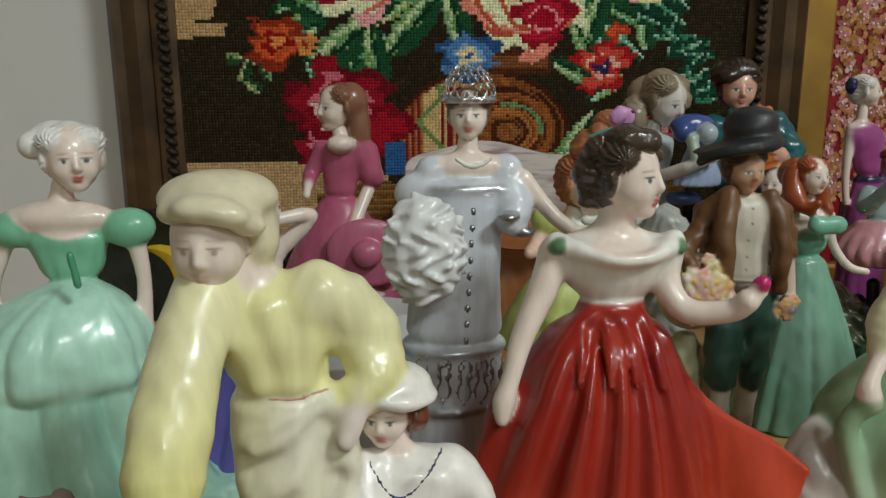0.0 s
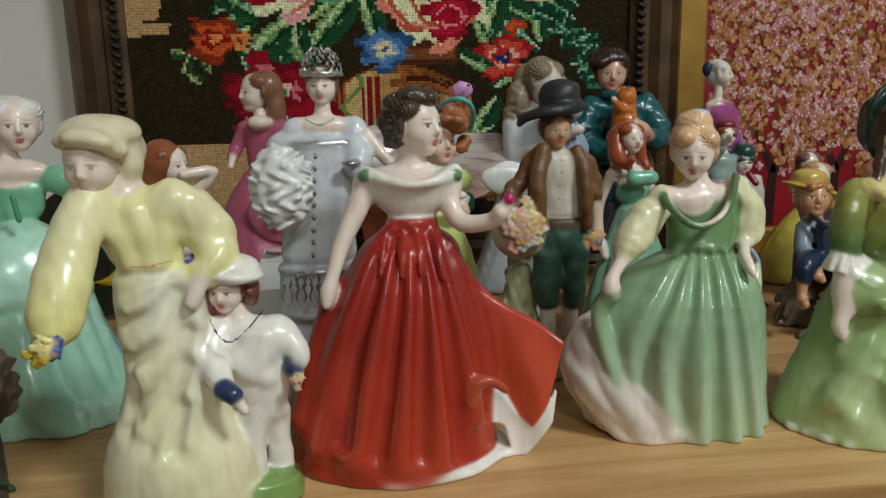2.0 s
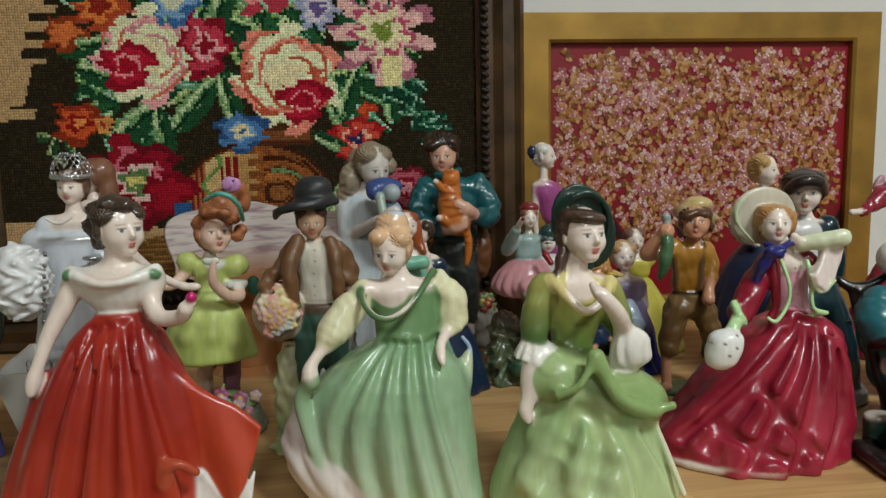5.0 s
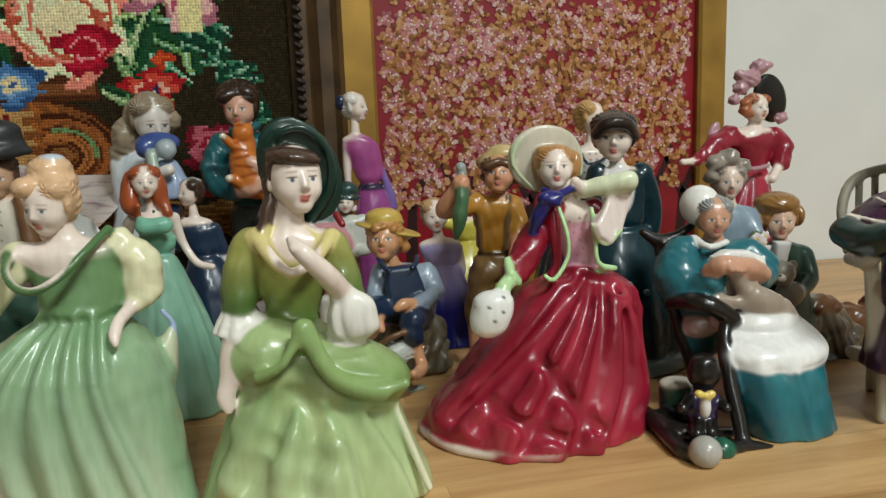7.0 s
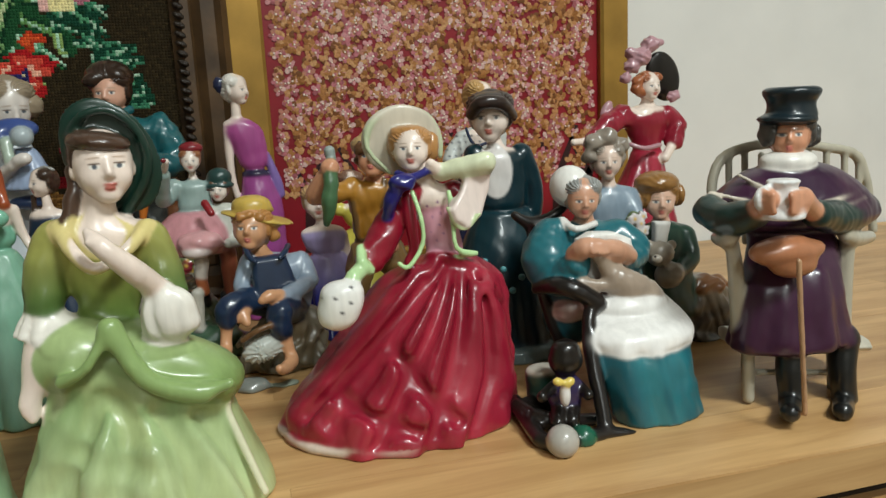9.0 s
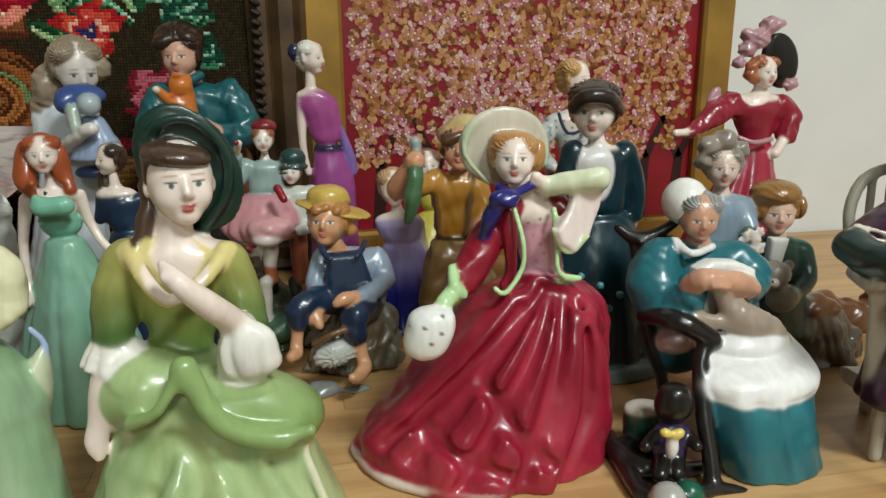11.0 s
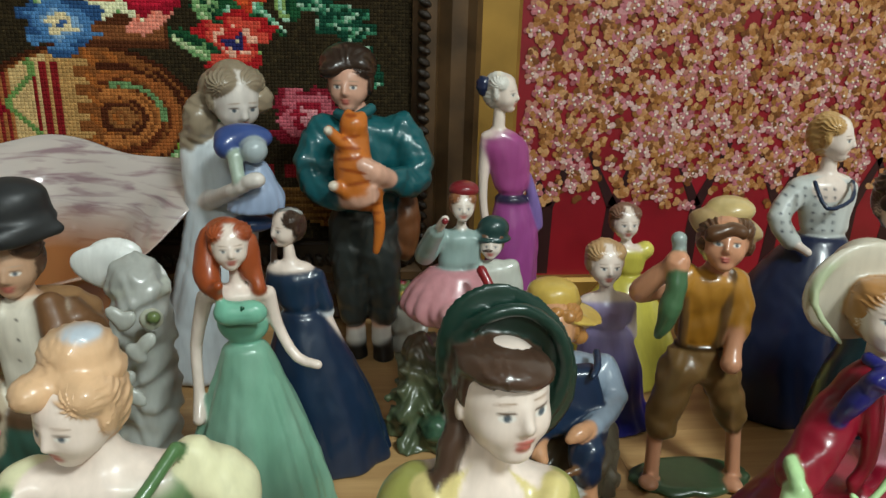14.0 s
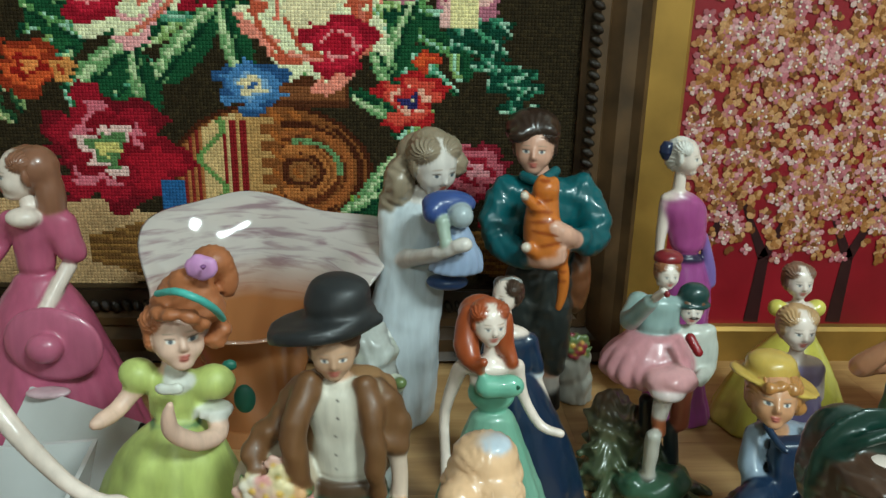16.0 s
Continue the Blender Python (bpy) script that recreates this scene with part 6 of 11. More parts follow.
figurine("boy_figurine", (0.2163, 0.4), [
    ball('26282a', (0.0047, 0.005, 0.193), (0.0139, 0.0131, 0.0107), k=0.004, lumps=0.001, freq=160),
    ball('26282a', (0.0057, 0.005, 0.199), (0.0115, 0.0107, 0.0049), k=0.004),
    limb('26282a', [(-0.0223, 0.003, 0.176, 0.0021), (-0.0173, -0.007, 0.181, 0.0025), (-0.0043, -0.013, 0.184, 0.0025), (0.0097, -0.008, 0.184, 0.0025), (0.0217, 0.003, 0.186, 0.0021)], k=0.005),
    ball('26282a', (-0.0023, 0.005, 0.185), (0.023, 0.0172, 0.0025), tilt=12, k=0.004, lumps=0.001, freq=110),
    head('c09a7c', '4e3626', (0.0027, 0.004, 0.172), 0.0127, 6, -6),
    limb('c09a7c', [(0.0037, 0.005, 0.164, 0.0045), (0.0047, 0.007, 0.155, 0.0053)], k=0.002),
    gown('cfc8b8', [(0.1585, 0.0062, 0.003, 0.0115, 0.0052), (0.151, 0.0067, 0.003, 0.015, 0.0075), (0.1305, 0.0072, 0.003, 0.0135, 0.0074), (0.1105, 0.0082, 0.003, 0.0135, 0.0081)], soft=0.007),
    gown('6e4c2e', [(0.1595, 0.0077, 0.015, 0.015, 0.0068), (0.152, 0.0057, 0.015, 0.022, 0.011), (0.131, 0.0072, 0.015, 0.0215, 0.0118), (0.11, 0.0082, 0.015, 0.0205, 0.0113), (0.103, 0.0087, 0.015, 0.02, 0.011)], n=6, amp=0.06, soft=0.01, dent=0.0008, wash='94704a'),
    limb('6e4c2e', [(-0.0073, -0.001, 0.159, 0.0049), (-0.0123, -0.009, 0.145, 0.0057), (-0.0123, -0.011, 0.126, 0.0053), (-0.0093, -0.009, 0.113, 0.0041)], k=0.005, dent=0.0006),
    limb('6e4c2e', [(0.0157, -0.001, 0.158, 0.0041), (0.0197, -0.007, 0.143, 0.0045), (0.0207, -0.009, 0.124, 0.0045), (0.0217, -0.007, 0.109, 0.0037)], k=0.005, dent=0.0006),
    limb('6e4c2e', [(-0.0113, 0.005, 0.151, 0.0062), (-0.0213, 0.003, 0.139, 0.0062), (-0.0303, -0.003, 0.129, 0.0057), (-0.0293, -0.009, 0.123, 0.0045)], k=0.005, dent=0.0012),
    limb('6e4c2e', [(0.0237, 0.005, 0.149, 0.0066), (0.0277, 0.005, 0.138, 0.007), (0.0287, 0.003, 0.129, 0.0062)], k=0.005, dent=0.0012),
    limb('d4bca8', [(0.0287, 0.003, 0.13, 0.0045), (0.0307, 0.001, 0.114, 0.0037), (0.0307, -0.001, 0.102, 0.0037)], k=0.002),
    *posy((0.0287, -0.003, 0.097), (0.0066, 0.0057, 0.0062), 5, ['c89a70', '6a7a9a', 'd8c890'], 8, 0.0041, '4a5a38'),
    *[ball('4a4440', tuple(v), (0.0008, 0.012, 0.0008), paint=True) for v in [(0.0047, -0.015, 0.152), (0.0047, -0.015, 0.144), (0.0037, -0.015, 0.135), (0.0037, -0.015, 0.126), (0.0037, -0.015, 0.119)]],
    gown('4f3a26', [(0.113, 0.0077, 0.003, 0.016, 0.0099), (0.106, 0.0077, 0.003, 0.017, 0.0105)], k=0.001),
    gown('2f5044', [(0.108, 0.0077, 0.003, 0.017, 0.0105), (0.094, 0.0072, 0.003, 0.0185, 0.0115), (0.0855, 0.0072, 0.003, 0.0185, 0.0111)], dent=0.0006, soft=0.006),
    limb('2f5044', [(-0.0023, 0.003, 0.09, 0.0098), (-0.0033, 0.001, 0.07, 0.0098), (-0.0033, 0.001, 0.056, 0.0078)], k=0.004, dent=0.001),
    limb('2f5044', [(0.0157, 0.003, 0.089, 0.0098), (0.0157, 0.003, 0.068, 0.0094), (0.0157, 0.003, 0.056, 0.0074)], k=0.004, dent=0.001),
    limb('c9c2b2', [(-0.0023, 0.003, 0.055, 0.0057), (-0.0013, 0.003, 0.031, 0.0053), (-0.0003, 0.003, -0.004, 0.0057)], k=0.002, dent=0.0003),
    limb('c9c2b2', [(0.0147, 0.005, 0.053, 0.0057), (0.0137, 0.005, 0.029, 0.0053), (0.0117, 0.005, -0.006, 0.0057)], k=0.002, dent=0.0003),
    gown(('8fa06a', 'b0b088', 0.0, 0.06), [(0.0795, -0.0183, 0.017, 0.006, 0.0048), (0.0495, -0.0193, 0.017, 0.012, 0.0096), (0.019, -0.0178, 0.017, 0.0125, 0.01), (0.0, -0.0173, 0.017, 0.0127, 0.0101)], n=7, amp=0.12, dent=0.0012),
    gown('9aa470', [(0.005, -0.0033, 0.009, 0.031, 0.0186), (0.0, -0.0028, 0.009, 0.0335, 0.0201)], n=9, amp=0.08, dent=0.0008),
    ball('b4a48c', (-0.0233, 0.001, 0.107), (0.0189, 0.0139, 0.0213)),
    *posy((-0.0223, -0.009, 0.111), (0.0156, 0.0123, 0.0197), 22, ['d8b0a0', 'e0d0a0', 'd89a94', 'b8c4c8', 'd8a878', 'e6dcc8'], 4, 0.0057, '4f6a3e'),
], "matt bisque boy in brown jacket with a flower basket", 0.00113, BISQUE)

figurine("girl_figurine", (0.261, 0.64), [
    ball('94856f', (-0.0, 0.01, 0.2117), (0.0205, 0.0175, 0.016)),
    ball('94856f', (-0.0183, 0.0, 0.1918), (0.0113, 0.015, 0.018), lumps=0.0015, freq=400),
    ball('94856f', (0.0216, 0.0, 0.2059), (0.0091, 0.0098, 0.0098), lumps=0.001, freq=400),
    ball('94856f', (-0.0247, 0.0, 0.1782), (0.0083, 0.0094, 0.0106), lumps=0.0015, freq=400),
    head('dcd4cc', '94856f', (0.0066, -0.006, 0.2065), 0.0215, 30, pitch=-20),
    limb('dcd4cc', [(-0.0006, 0.0, 0.1844, 0.0072), (-0.0032, 0.0, 0.1746, 0.0091)], k=0.002, dent=0.0003),
    ball('3a4f8a', (0.0158, -0.04, 0.1866), (0.0183, 0.0092, 0.0092)),
    ball('3a4f8a', (0.0057, -0.045, 0.1821), (0.0077, 0.0077, 0.0084)),
    ball('a8b4b8', (0.0236, -0.05, 0.1805), (0.0083, 0.0083, 0.0083)),
    gown('98a8c4', [(0.1721, 0.0217, -0.04, 0.0071, 0.0057), (0.161, 0.0222, -0.04, 0.0122, 0.0098), (0.1459, 0.0236, -0.04, 0.0167, 0.0133), (0.1383, 0.0215, -0.04, 0.0175, 0.014)], n=11, amp=0.12),
    limb('a8b8a8', [(0.0113, -0.05, 0.176, 0.0049), (0.0138, -0.055, 0.1629, 0.0043)], k=0.002, dent=0.0003),
    ball('3a4f7a', (0.0166, -0.03, 0.1273), (0.0149, 0.0097, 0.006)),
    gown('cdd5da', [(0.1785, -0.0038, 0.0, 0.0221, 0.0132), (0.1647, -0.0063, 0.0, 0.0238, 0.0143), (0.1405, -0.0093, 0.0, 0.0225, 0.0158), (0.1198, -0.0094, 0.0, 0.0252, 0.0176), (0.0769, -0.016, 0.0, 0.029, 0.0203), (0.0225, -0.0247, 0.0, 0.0356, 0.0249), (0.0, -0.03, 0.0, 0.0385, 0.027)], n=10, amp=0.06, seed=0.9, soft=0.009),
    limb('dde2e4', [(-0.0226, 0.0, 0.1665, 0.0108), (-0.021, 0.0, 0.1384, 0.011)], k=0.002, dent=0.0003),
    limb('dcd4cc', [(-0.0156, -0.01, 0.1372, 0.0065), (0.0088, -0.05, 0.1542, 0.005), (0.0257, -0.06, 0.1642, 0.0039)], k=0.002, dent=0.0003),
    ball('dcd4cc', (0.024, -0.06, 0.1635), (0.0069, 0.0045, 0.0045)),
], "grey-white glazed girl hugging a doll with blue hair", 0.00139)

figurine("boy_figurine", (0.3416, 0.645), [
    head('d8a890', '32241c', (0.0014, 0.015, 0.215), 0.0194, -12, -2),
    ball('32241c', (0.0004, 0.022, 0.228), (0.0206, 0.0198, 0.0155), strands=0.0006),
    ball('32241c', (-0.0106, 0.007, 0.226), (0.0095, 0.0069, 0.006), strands=0.0005, tilt=20),
    ball('32241c', (0.0094, 0.007, 0.229), (0.0077, 0.006, 0.0052), strands=0.0005, tilt=-30),
    limb('d8a890', [(0.0044, 0.017, 0.201, 0.0077), (0.0064, 0.019, 0.192, 0.0095)], k=0.003),
    limb(('16484e', '1f5c62', 0.12, 0.18), [(-0.0066, 0.009, 0.195, 0.0039), (0.0034, -0.001, 0.193, 0.0039), (0.0164, 0.007, 0.199, 0.0039)], k=0.002),
    gown(('16484e', '1f5c62', 0.12, 0.18), [(0.195, 0.0064, 0.019, 0.014, 0.0077), (0.1865, 0.0089, 0.019, 0.0285, 0.0143), (0.172, 0.0104, 0.019, 0.034, 0.017), (0.1505, 0.0114, 0.019, 0.029, 0.0159), (0.1285, 0.0119, 0.019, 0.0245, 0.0147), (0.1205, 0.0114, 0.019, 0.025, 0.015)], n=6, amp=0.05, soft=0.01, dent=0.0006),
    limb(('16484e', '1f5c62', 0.12, 0.18), [(-0.0176, 0.017, 0.182, 0.0112), (-0.0266, 0.011, 0.161, 0.0125), (-0.0196, -0.003, 0.143, 0.0112), (-0.0026, -0.017, 0.14, 0.0082)], k=0.006, dent=0.0012),
    limb(('16484e', '1f5c62', 0.12, 0.18), [(0.0384, 0.017, 0.184, 0.0112), (0.0494, 0.011, 0.164, 0.0125), (0.0444, -0.003, 0.149, 0.0112), (0.0264, -0.017, 0.154, 0.0082)], k=0.006, dent=0.0012),
    limb('d8a890', [(-0.0026, -0.019, 0.14, 0.006), (0.0054, -0.027, 0.143, 0.0073), (0.0164, -0.029, 0.146, 0.0039)], k=0.003),
    limb('d8a890', [(0.0274, -0.021, 0.155, 0.006), (0.0184, -0.029, 0.161, 0.0073), (0.0104, -0.033, 0.167, 0.0034)], k=0.003),
    limb('d8a890', [(0.0074, -0.031, 0.148, 0.0022), (0.0174, -0.033, 0.151, 0.0017)], k=0.002),
    limb('d8a890', [(0.0074, -0.031, 0.144, 0.0022), (0.0174, -0.033, 0.147, 0.0017)], k=0.002),
    limb('d8a890', [(0.0074, -0.031, 0.14, 0.0022), (0.0174, -0.033, 0.143, 0.0017)], k=0.002),
    limb('c4702a', [(0.0044, -0.019, 0.184, 0.0103), (0.0034, -0.021, 0.169, 0.0129), (0.0064, -0.021, 0.153, 0.0146), (0.0124, -0.021, 0.143, 0.0112)], k=0.006),
    ball('c4702a', (0.0044, -0.023, 0.192), (0.0095, 0.0086, 0.0086)),
    ball('c4702a', (0.0004, -0.023, 0.199), (0.0026, 0.0022, 0.0039), tilt=-15),
    ball('c4702a', (0.0104, -0.023, 0.198), (0.0026, 0.0022, 0.0034), tilt=25),
    limb('c4702a', [(-0.0016, -0.029, 0.179, 0.0043), (-0.0096, -0.031, 0.187, 0.0039), (-0.0116, -0.031, 0.19, 0.003)], k=0.003),
    limb('c4702a', [(0.0014, -0.029, 0.147, 0.0052), (-0.0076, -0.033, 0.152, 0.0039)], k=0.003),
    ball('ded2c0', (-0.0096, -0.035, 0.153), (0.0034, 0.003, 0.003)),
    ball('ded2c0', (-0.0126, -0.035, 0.19), (0.0026, 0.0026, 0.0026)),
    limb('c4702a', [(0.0184, -0.021, 0.143, 0.0039), (0.0214, -0.023, 0.129, 0.0043), (0.0214, -0.023, 0.114, 0.0039), (0.0194, -0.023, 0.103, 0.0026)], k=0.003),
    ball('9c4a18', (0.0024, -0.041, 0.185), (0.0065, 0.0301, 0.0014), tilt=10, paint=True),
    ball('9c4a18', (0.0014, -0.041, 0.178), (0.0082, 0.0301, 0.0014), tilt=-5, paint=True),
    ball('9c4a18', (0.0014, -0.041, 0.171), (0.009, 0.0301, 0.0014), tilt=8, paint=True),
    ball('9c4a18', (0.0034, -0.041, 0.163), (0.0095, 0.0301, 0.0014), tilt=-8, paint=True),
    ball('9c4a18', (0.0074, -0.041, 0.155), (0.0086, 0.0301, 0.0014), tilt=12, paint=True),
    ball('9c4a18', (0.0194, -0.041, 0.139), (0.0039, 0.0301, 0.0014), tilt=0, paint=True),
    ball('9c4a18', (0.0194, -0.041, 0.132), (0.0039, 0.0301, 0.0014), tilt=8, paint=True),
    ball('9c4a18', (0.0194, -0.041, 0.125), (0.0039, 0.0301, 0.0014), tilt=0, paint=True),
    ball('9c4a18', (0.0024, -0.041, 0.199), (0.0043, 0.0301, 0.0014), tilt=0, paint=True),
    gown('2c302e', [(0.1235, 0.0114, 0.019, 0.025, 0.015), (0.1015, 0.0104, 0.019, 0.026, 0.0161), (0.0735, 0.0129, 0.019, 0.0255, 0.0153)], soft=0.006, n=4, amp=0.05, dent=0.0006),
    limb('2c302e', [(0.0004, 0.017, 0.088, 0.0138), (0.0024, 0.017, 0.06, 0.0138), (0.0034, 0.017, 0.039, 0.0112)], k=0.004, dent=0.0008),
    limb('2c302e', [(0.0234, 0.015, 0.089, 0.0138), (0.0254, 0.015, 0.061, 0.0138), (0.0254, 0.015, 0.04, 0.0112)], k=0.004, dent=0.0008),
    limb('d8a890', [(0.0034, 0.019, 0.04, 0.0077), (0.0044, 0.019, 0.02, 0.0065)], k=0.003),
    limb('d8d6d0', [(0.0044, 0.019, 0.024, 0.0077), (0.0044, 0.019, 0.016, 0.0077)], k=0.002),
    limb('181a1a', [(0.0044, 0.019, 0.014, 0.0077), (0.0064, 0.019, -0.01, 0.0086), (0.0054, 0.007, -0.012, 0.0077)], k=0.003),
    limb('d8a890', [(0.0234, 0.013, 0.043, 0.0077), (0.0244, 0.013, 0.023, 0.0065)], k=0.003),
    limb('d8d6d0', [(0.0244, 0.013, 0.027, 0.0077), (0.0244, 0.013, 0.019, 0.0077)], k=0.002),
    limb('181a1a', [(0.0254, 0.013, 0.017, 0.0077), (0.0264, 0.013, -0.007, 0.0086), (0.0254, 0.001, -0.008, 0.0077)], k=0.003),
    ball('6a4228', (0.0434, 0.027, 0.108), (0.0112, 0.0129, 0.0301), lumps=0.001, freq=200),
    gown('9a958a', [(0.046, 0.0454, 0.027, 0.014, 0.0112), (0.011, 0.0479, 0.027, 0.0155, 0.0124), (0.0, 0.0483, 0.027, 0.0157, 0.0126)], n=8, amp=0.08, dent=0.001),
    *posy((0.0444, 0.021, 0.052), (0.0146, 0.0112, 0.0095), 7, ['8a2a3a', 'a85058', '7a2030', '6a7a4a'], 6, 0.0069, '5a6a44'),
], "glossy boy in a teal shirt holding an orange tabby cat", 0.00122)

figurine("lady_figurine", (0.2866, 0.46), [
    ball('9a4a26', (-0.0, 0.008, 0.1619), (0.0111, 0.009, 0.01)),
    ball('9a4a26', (-0.0064, 0.0, 0.147), (0.0047, 0.0063, 0.0094)),
    ball('9a4a26', (0.0102, 0.0, 0.1541), (0.0042, 0.0068, 0.0104)),
    limb('9a4a26', [(-0.0064, 0.0, 0.1597, 0.0044), (-0.0054, -0.008, 0.146, 0.0044)], k=0.002, dent=0.0003),
    head('ead9cc', '9a4a26', (0.0038, -0.004, 0.1617), 0.0112, 12),
    limb('9a4a26', [(-0.0057, 0.0, 0.1647, 0.0049), (-0.0089, -0.004, 0.15, 0.0049), (-0.004, -0.012, 0.1432, 0.0038), (0.0004, -0.018, 0.1469, 0.0024)], k=0.004, dent=0.0003),
    limb('9a4a26', [(0.0123, 0.0, 0.163, 0.0037), (0.013, 0.0, 0.1498, 0.004), (0.0162, -0.004, 0.1408, 0.0032)], k=0.004, dent=0.0003),
    limb('ead9cc', [(0.0051, 0.0, 0.1484, 0.0032), (0.0054, 0.0, 0.1398, 0.0036)], k=0.002),
    ball('ead9cc', (0.0047, 0.0, 0.1363), (0.0169, 0.0069, 0.0048)),
    ball('ead9cc', (0.0061, 0.0, 0.1295), (0.0107, 0.0064, 0.0064)),
    gown('78b49a', [(0.1298, 0.0064, 0.0, 0.0117, 0.0073), (0.1206, 0.0069, 0.0, 0.0121, 0.0079), (0.11, 0.0077, 0.0, 0.01, 0.0075)], n=0, soft=0.009),
    ball('7cb89e', (0.0029, -0.016, 0.1327), (0.0063, 0.0046, 0.0056), k=0.008),
    ball('7cb89e', (0.0146, -0.016, 0.1331), (0.0064, 0.0046, 0.0056), k=0.008),
    ball('0f4f38', (0.0137, -0.04, 0.1451), (0.0014, 0.0014, 0.0014)),
    gown('7aa890', [(0.1106, 0.0078, 0.0, 0.0103, 0.0082), (0.0946, 0.0087, 0.0, 0.0159, 0.0128), (0.0689, 0.01, 0.0, 0.0248, 0.0198), (0.0421, 0.0111, 0.0, 0.0322, 0.0258), (0.0, 0.0123, -0.0, 0.0402, 0.0322)], n=14, amp=0.12, seed=0.2, power=0.5, wash='8ab29c'),
    limb('ead9cc', [(-0.0101, 0.0, 0.1341, 0.0041), (-0.0167, 0.004, 0.1083, 0.003), (-0.0163, 0.0, 0.0856, 0.0028), (-0.0157, -0.008, 0.0731, 0.003)], k=0.002),
    limb('ead9cc', [(0.0196, 0.0, 0.1362, 0.0037), (0.0236, 0.0, 0.1189, 0.0028), (0.0324, -0.005, 0.1047, 0.0026), (0.0428, -0.008, 0.1016, 0.0023)], k=0.002),
], "glossy porcelain red-haired lady in a strapless sea green gown", 0.00122)

figurine("girl_figurine", (0.3085, 0.53), [
    head('ead9cc', '3a2a20', (-0.0, 0.0, 0.1478), 0.0107, -50),
    limb('3a2a20', [(-0.0071, 0.0, 0.1377, 0.0021), (-0.008, 0.0, 0.124, 0.0018)], k=0.002),
    ball('8a8a86', (-0.003, 0.0, 0.1564), (0.0016, 0.0016, 0.0016)),
    ball('8a8a86', (-0.0002, 0.0, 0.1574), (0.0016, 0.0016, 0.0016)),
    ball('8a8a86', (0.0026, 0.0, 0.1584), (0.0016, 0.0016, 0.0016)),
    ball('8a8a86', (0.0054, 0.0, 0.1574), (0.0016, 0.0016, 0.0016)),
    ball('8a8a86', (0.0082, 0.0, 0.1564), (0.0016, 0.0016, 0.0016)),
    limb('ead9cc', [(0.0008, 0.0, 0.1377, 0.003), (0.0017, 0.0, 0.1274, 0.0039)], k=0.002),
    ball('ead9cc', (0.0016, 0.0, 0.124), (0.0128, 0.0064, 0.0045)),
    gown('1c3048', [(0.1246, 0.0029, 0.0, 0.016, 0.0088), (0.1117, 0.0047, 0.0, 0.0136, 0.0088), (0.0956, 0.0069, 0.0, 0.0112, 0.0089)], soft=0.009),
    limb('1c3048', [(0.0158, 0.0, 0.1187, 0.0052), (0.021, 0.0, 0.1009, 0.0047)], k=0.002, dent=0.0003),
    limb('1c3048', [(-0.0074, 0.0, 0.1205, 0.0043), (-0.0109, 0.0, 0.1065, 0.004)], k=0.002),
    ball('d8dce0', (0.0207, 0.0, 0.0962), (0.0056, 0.003, 0.003)),
    limb('ead9cc', [(0.0224, 0.0, 0.0926, 0.0028), (0.0278, 0.0, 0.0771, 0.0026), (0.0293, 0.0, 0.0677, 0.0023)], k=0.002),
    gown('182a42', [(0.0974, 0.0069, 0.0, 0.0118, 0.0094), (0.0698, 0.0111, 0.0, 0.0241, 0.0193), (0.039, 0.0158, 0.0, 0.0329, 0.0263), (0.0, 0.0179, 0.0, 0.0406, 0.0325)], n=14, amp=0.08, seed=0.5),
], "porcelain girl in a dark navy gown with white cuffs", 0.0013)

figurine("flower_vase", (0.2268, 0.52), [
    limb('b6b8b2', [(0.0, 0.0, 0.1198, 0.0148), (0.0022, 0.0, 0.0855, 0.0164), (-0.0033, 0.0, 0.0, 0.0205)], dent=0.002, k=0.002),
    ball('bcbeb8', (-0.0003, 0.0, 0.0856), (0.016, 0.0141, 0.0277), lumps=0.004, freq=300),
    ball('f0f2ee', (-0.0124, 0.012, 0.1227), (0.0272, 0.0043, 0.013), tilt=-14, lumps=0.0012, freq=160),
    ball('f0f2ee', (-0.0143, 0.016, 0.1314), (0.0149, 0.0043, 0.0093)),
    ball('8fa07a', (0.0054, 0.008, 0.1119), (0.0106, 0.0044, 0.0019), tilt=30),
    gown('ccd0c4', [(0.1198, 0.0, 0.0, 0.018, 0.0144), (0.1131, 0.0009, 0.0, 0.0157, 0.0125)], n=9, amp=0.1),
    ball('c6c8c0', (0.0013, -0.04, 0.1168), (0.0041, 0.0024, 0.0065), tilt=40, k=0.002),
    ball('c6c8c0', (0.0059, -0.04, 0.114), (0.0041, 0.0025, 0.0066), tilt=-40, k=0.002),
    ball('c6c8c0', (0.009, -0.04, 0.096), (0.0042, 0.0025, 0.0067), tilt=40, k=0.002),
    ball('c6c8c0', (0.0146, -0.04, 0.1016), (0.0042, 0.0025, 0.0067), tilt=-40, k=0.002),
    ball('c6c8c0', (-0.0022, -0.04, 0.0837), (0.0042, 0.0025, 0.0067), tilt=40, k=0.002),
    ball('c6c8c0', (0.0025, -0.04, 0.0806), (0.0042, 0.0025, 0.0067), tilt=-40, k=0.002),
    ball('c6c8c0', (0.0065, -0.04, 0.0706), (0.0042, 0.0025, 0.0068), tilt=40, k=0.002),
    ball('6a7a4a', (0.0195, -0.04, 0.1159), (0.0036, 0.0033, 0.0033)),
    ball('c9ccb8', (0.0165, -0.034, 0.1124), (0.0061, 0.0056, 0.0056)),
], "white porcelain vase shaped as lilies with frilled rim", 0.0013)

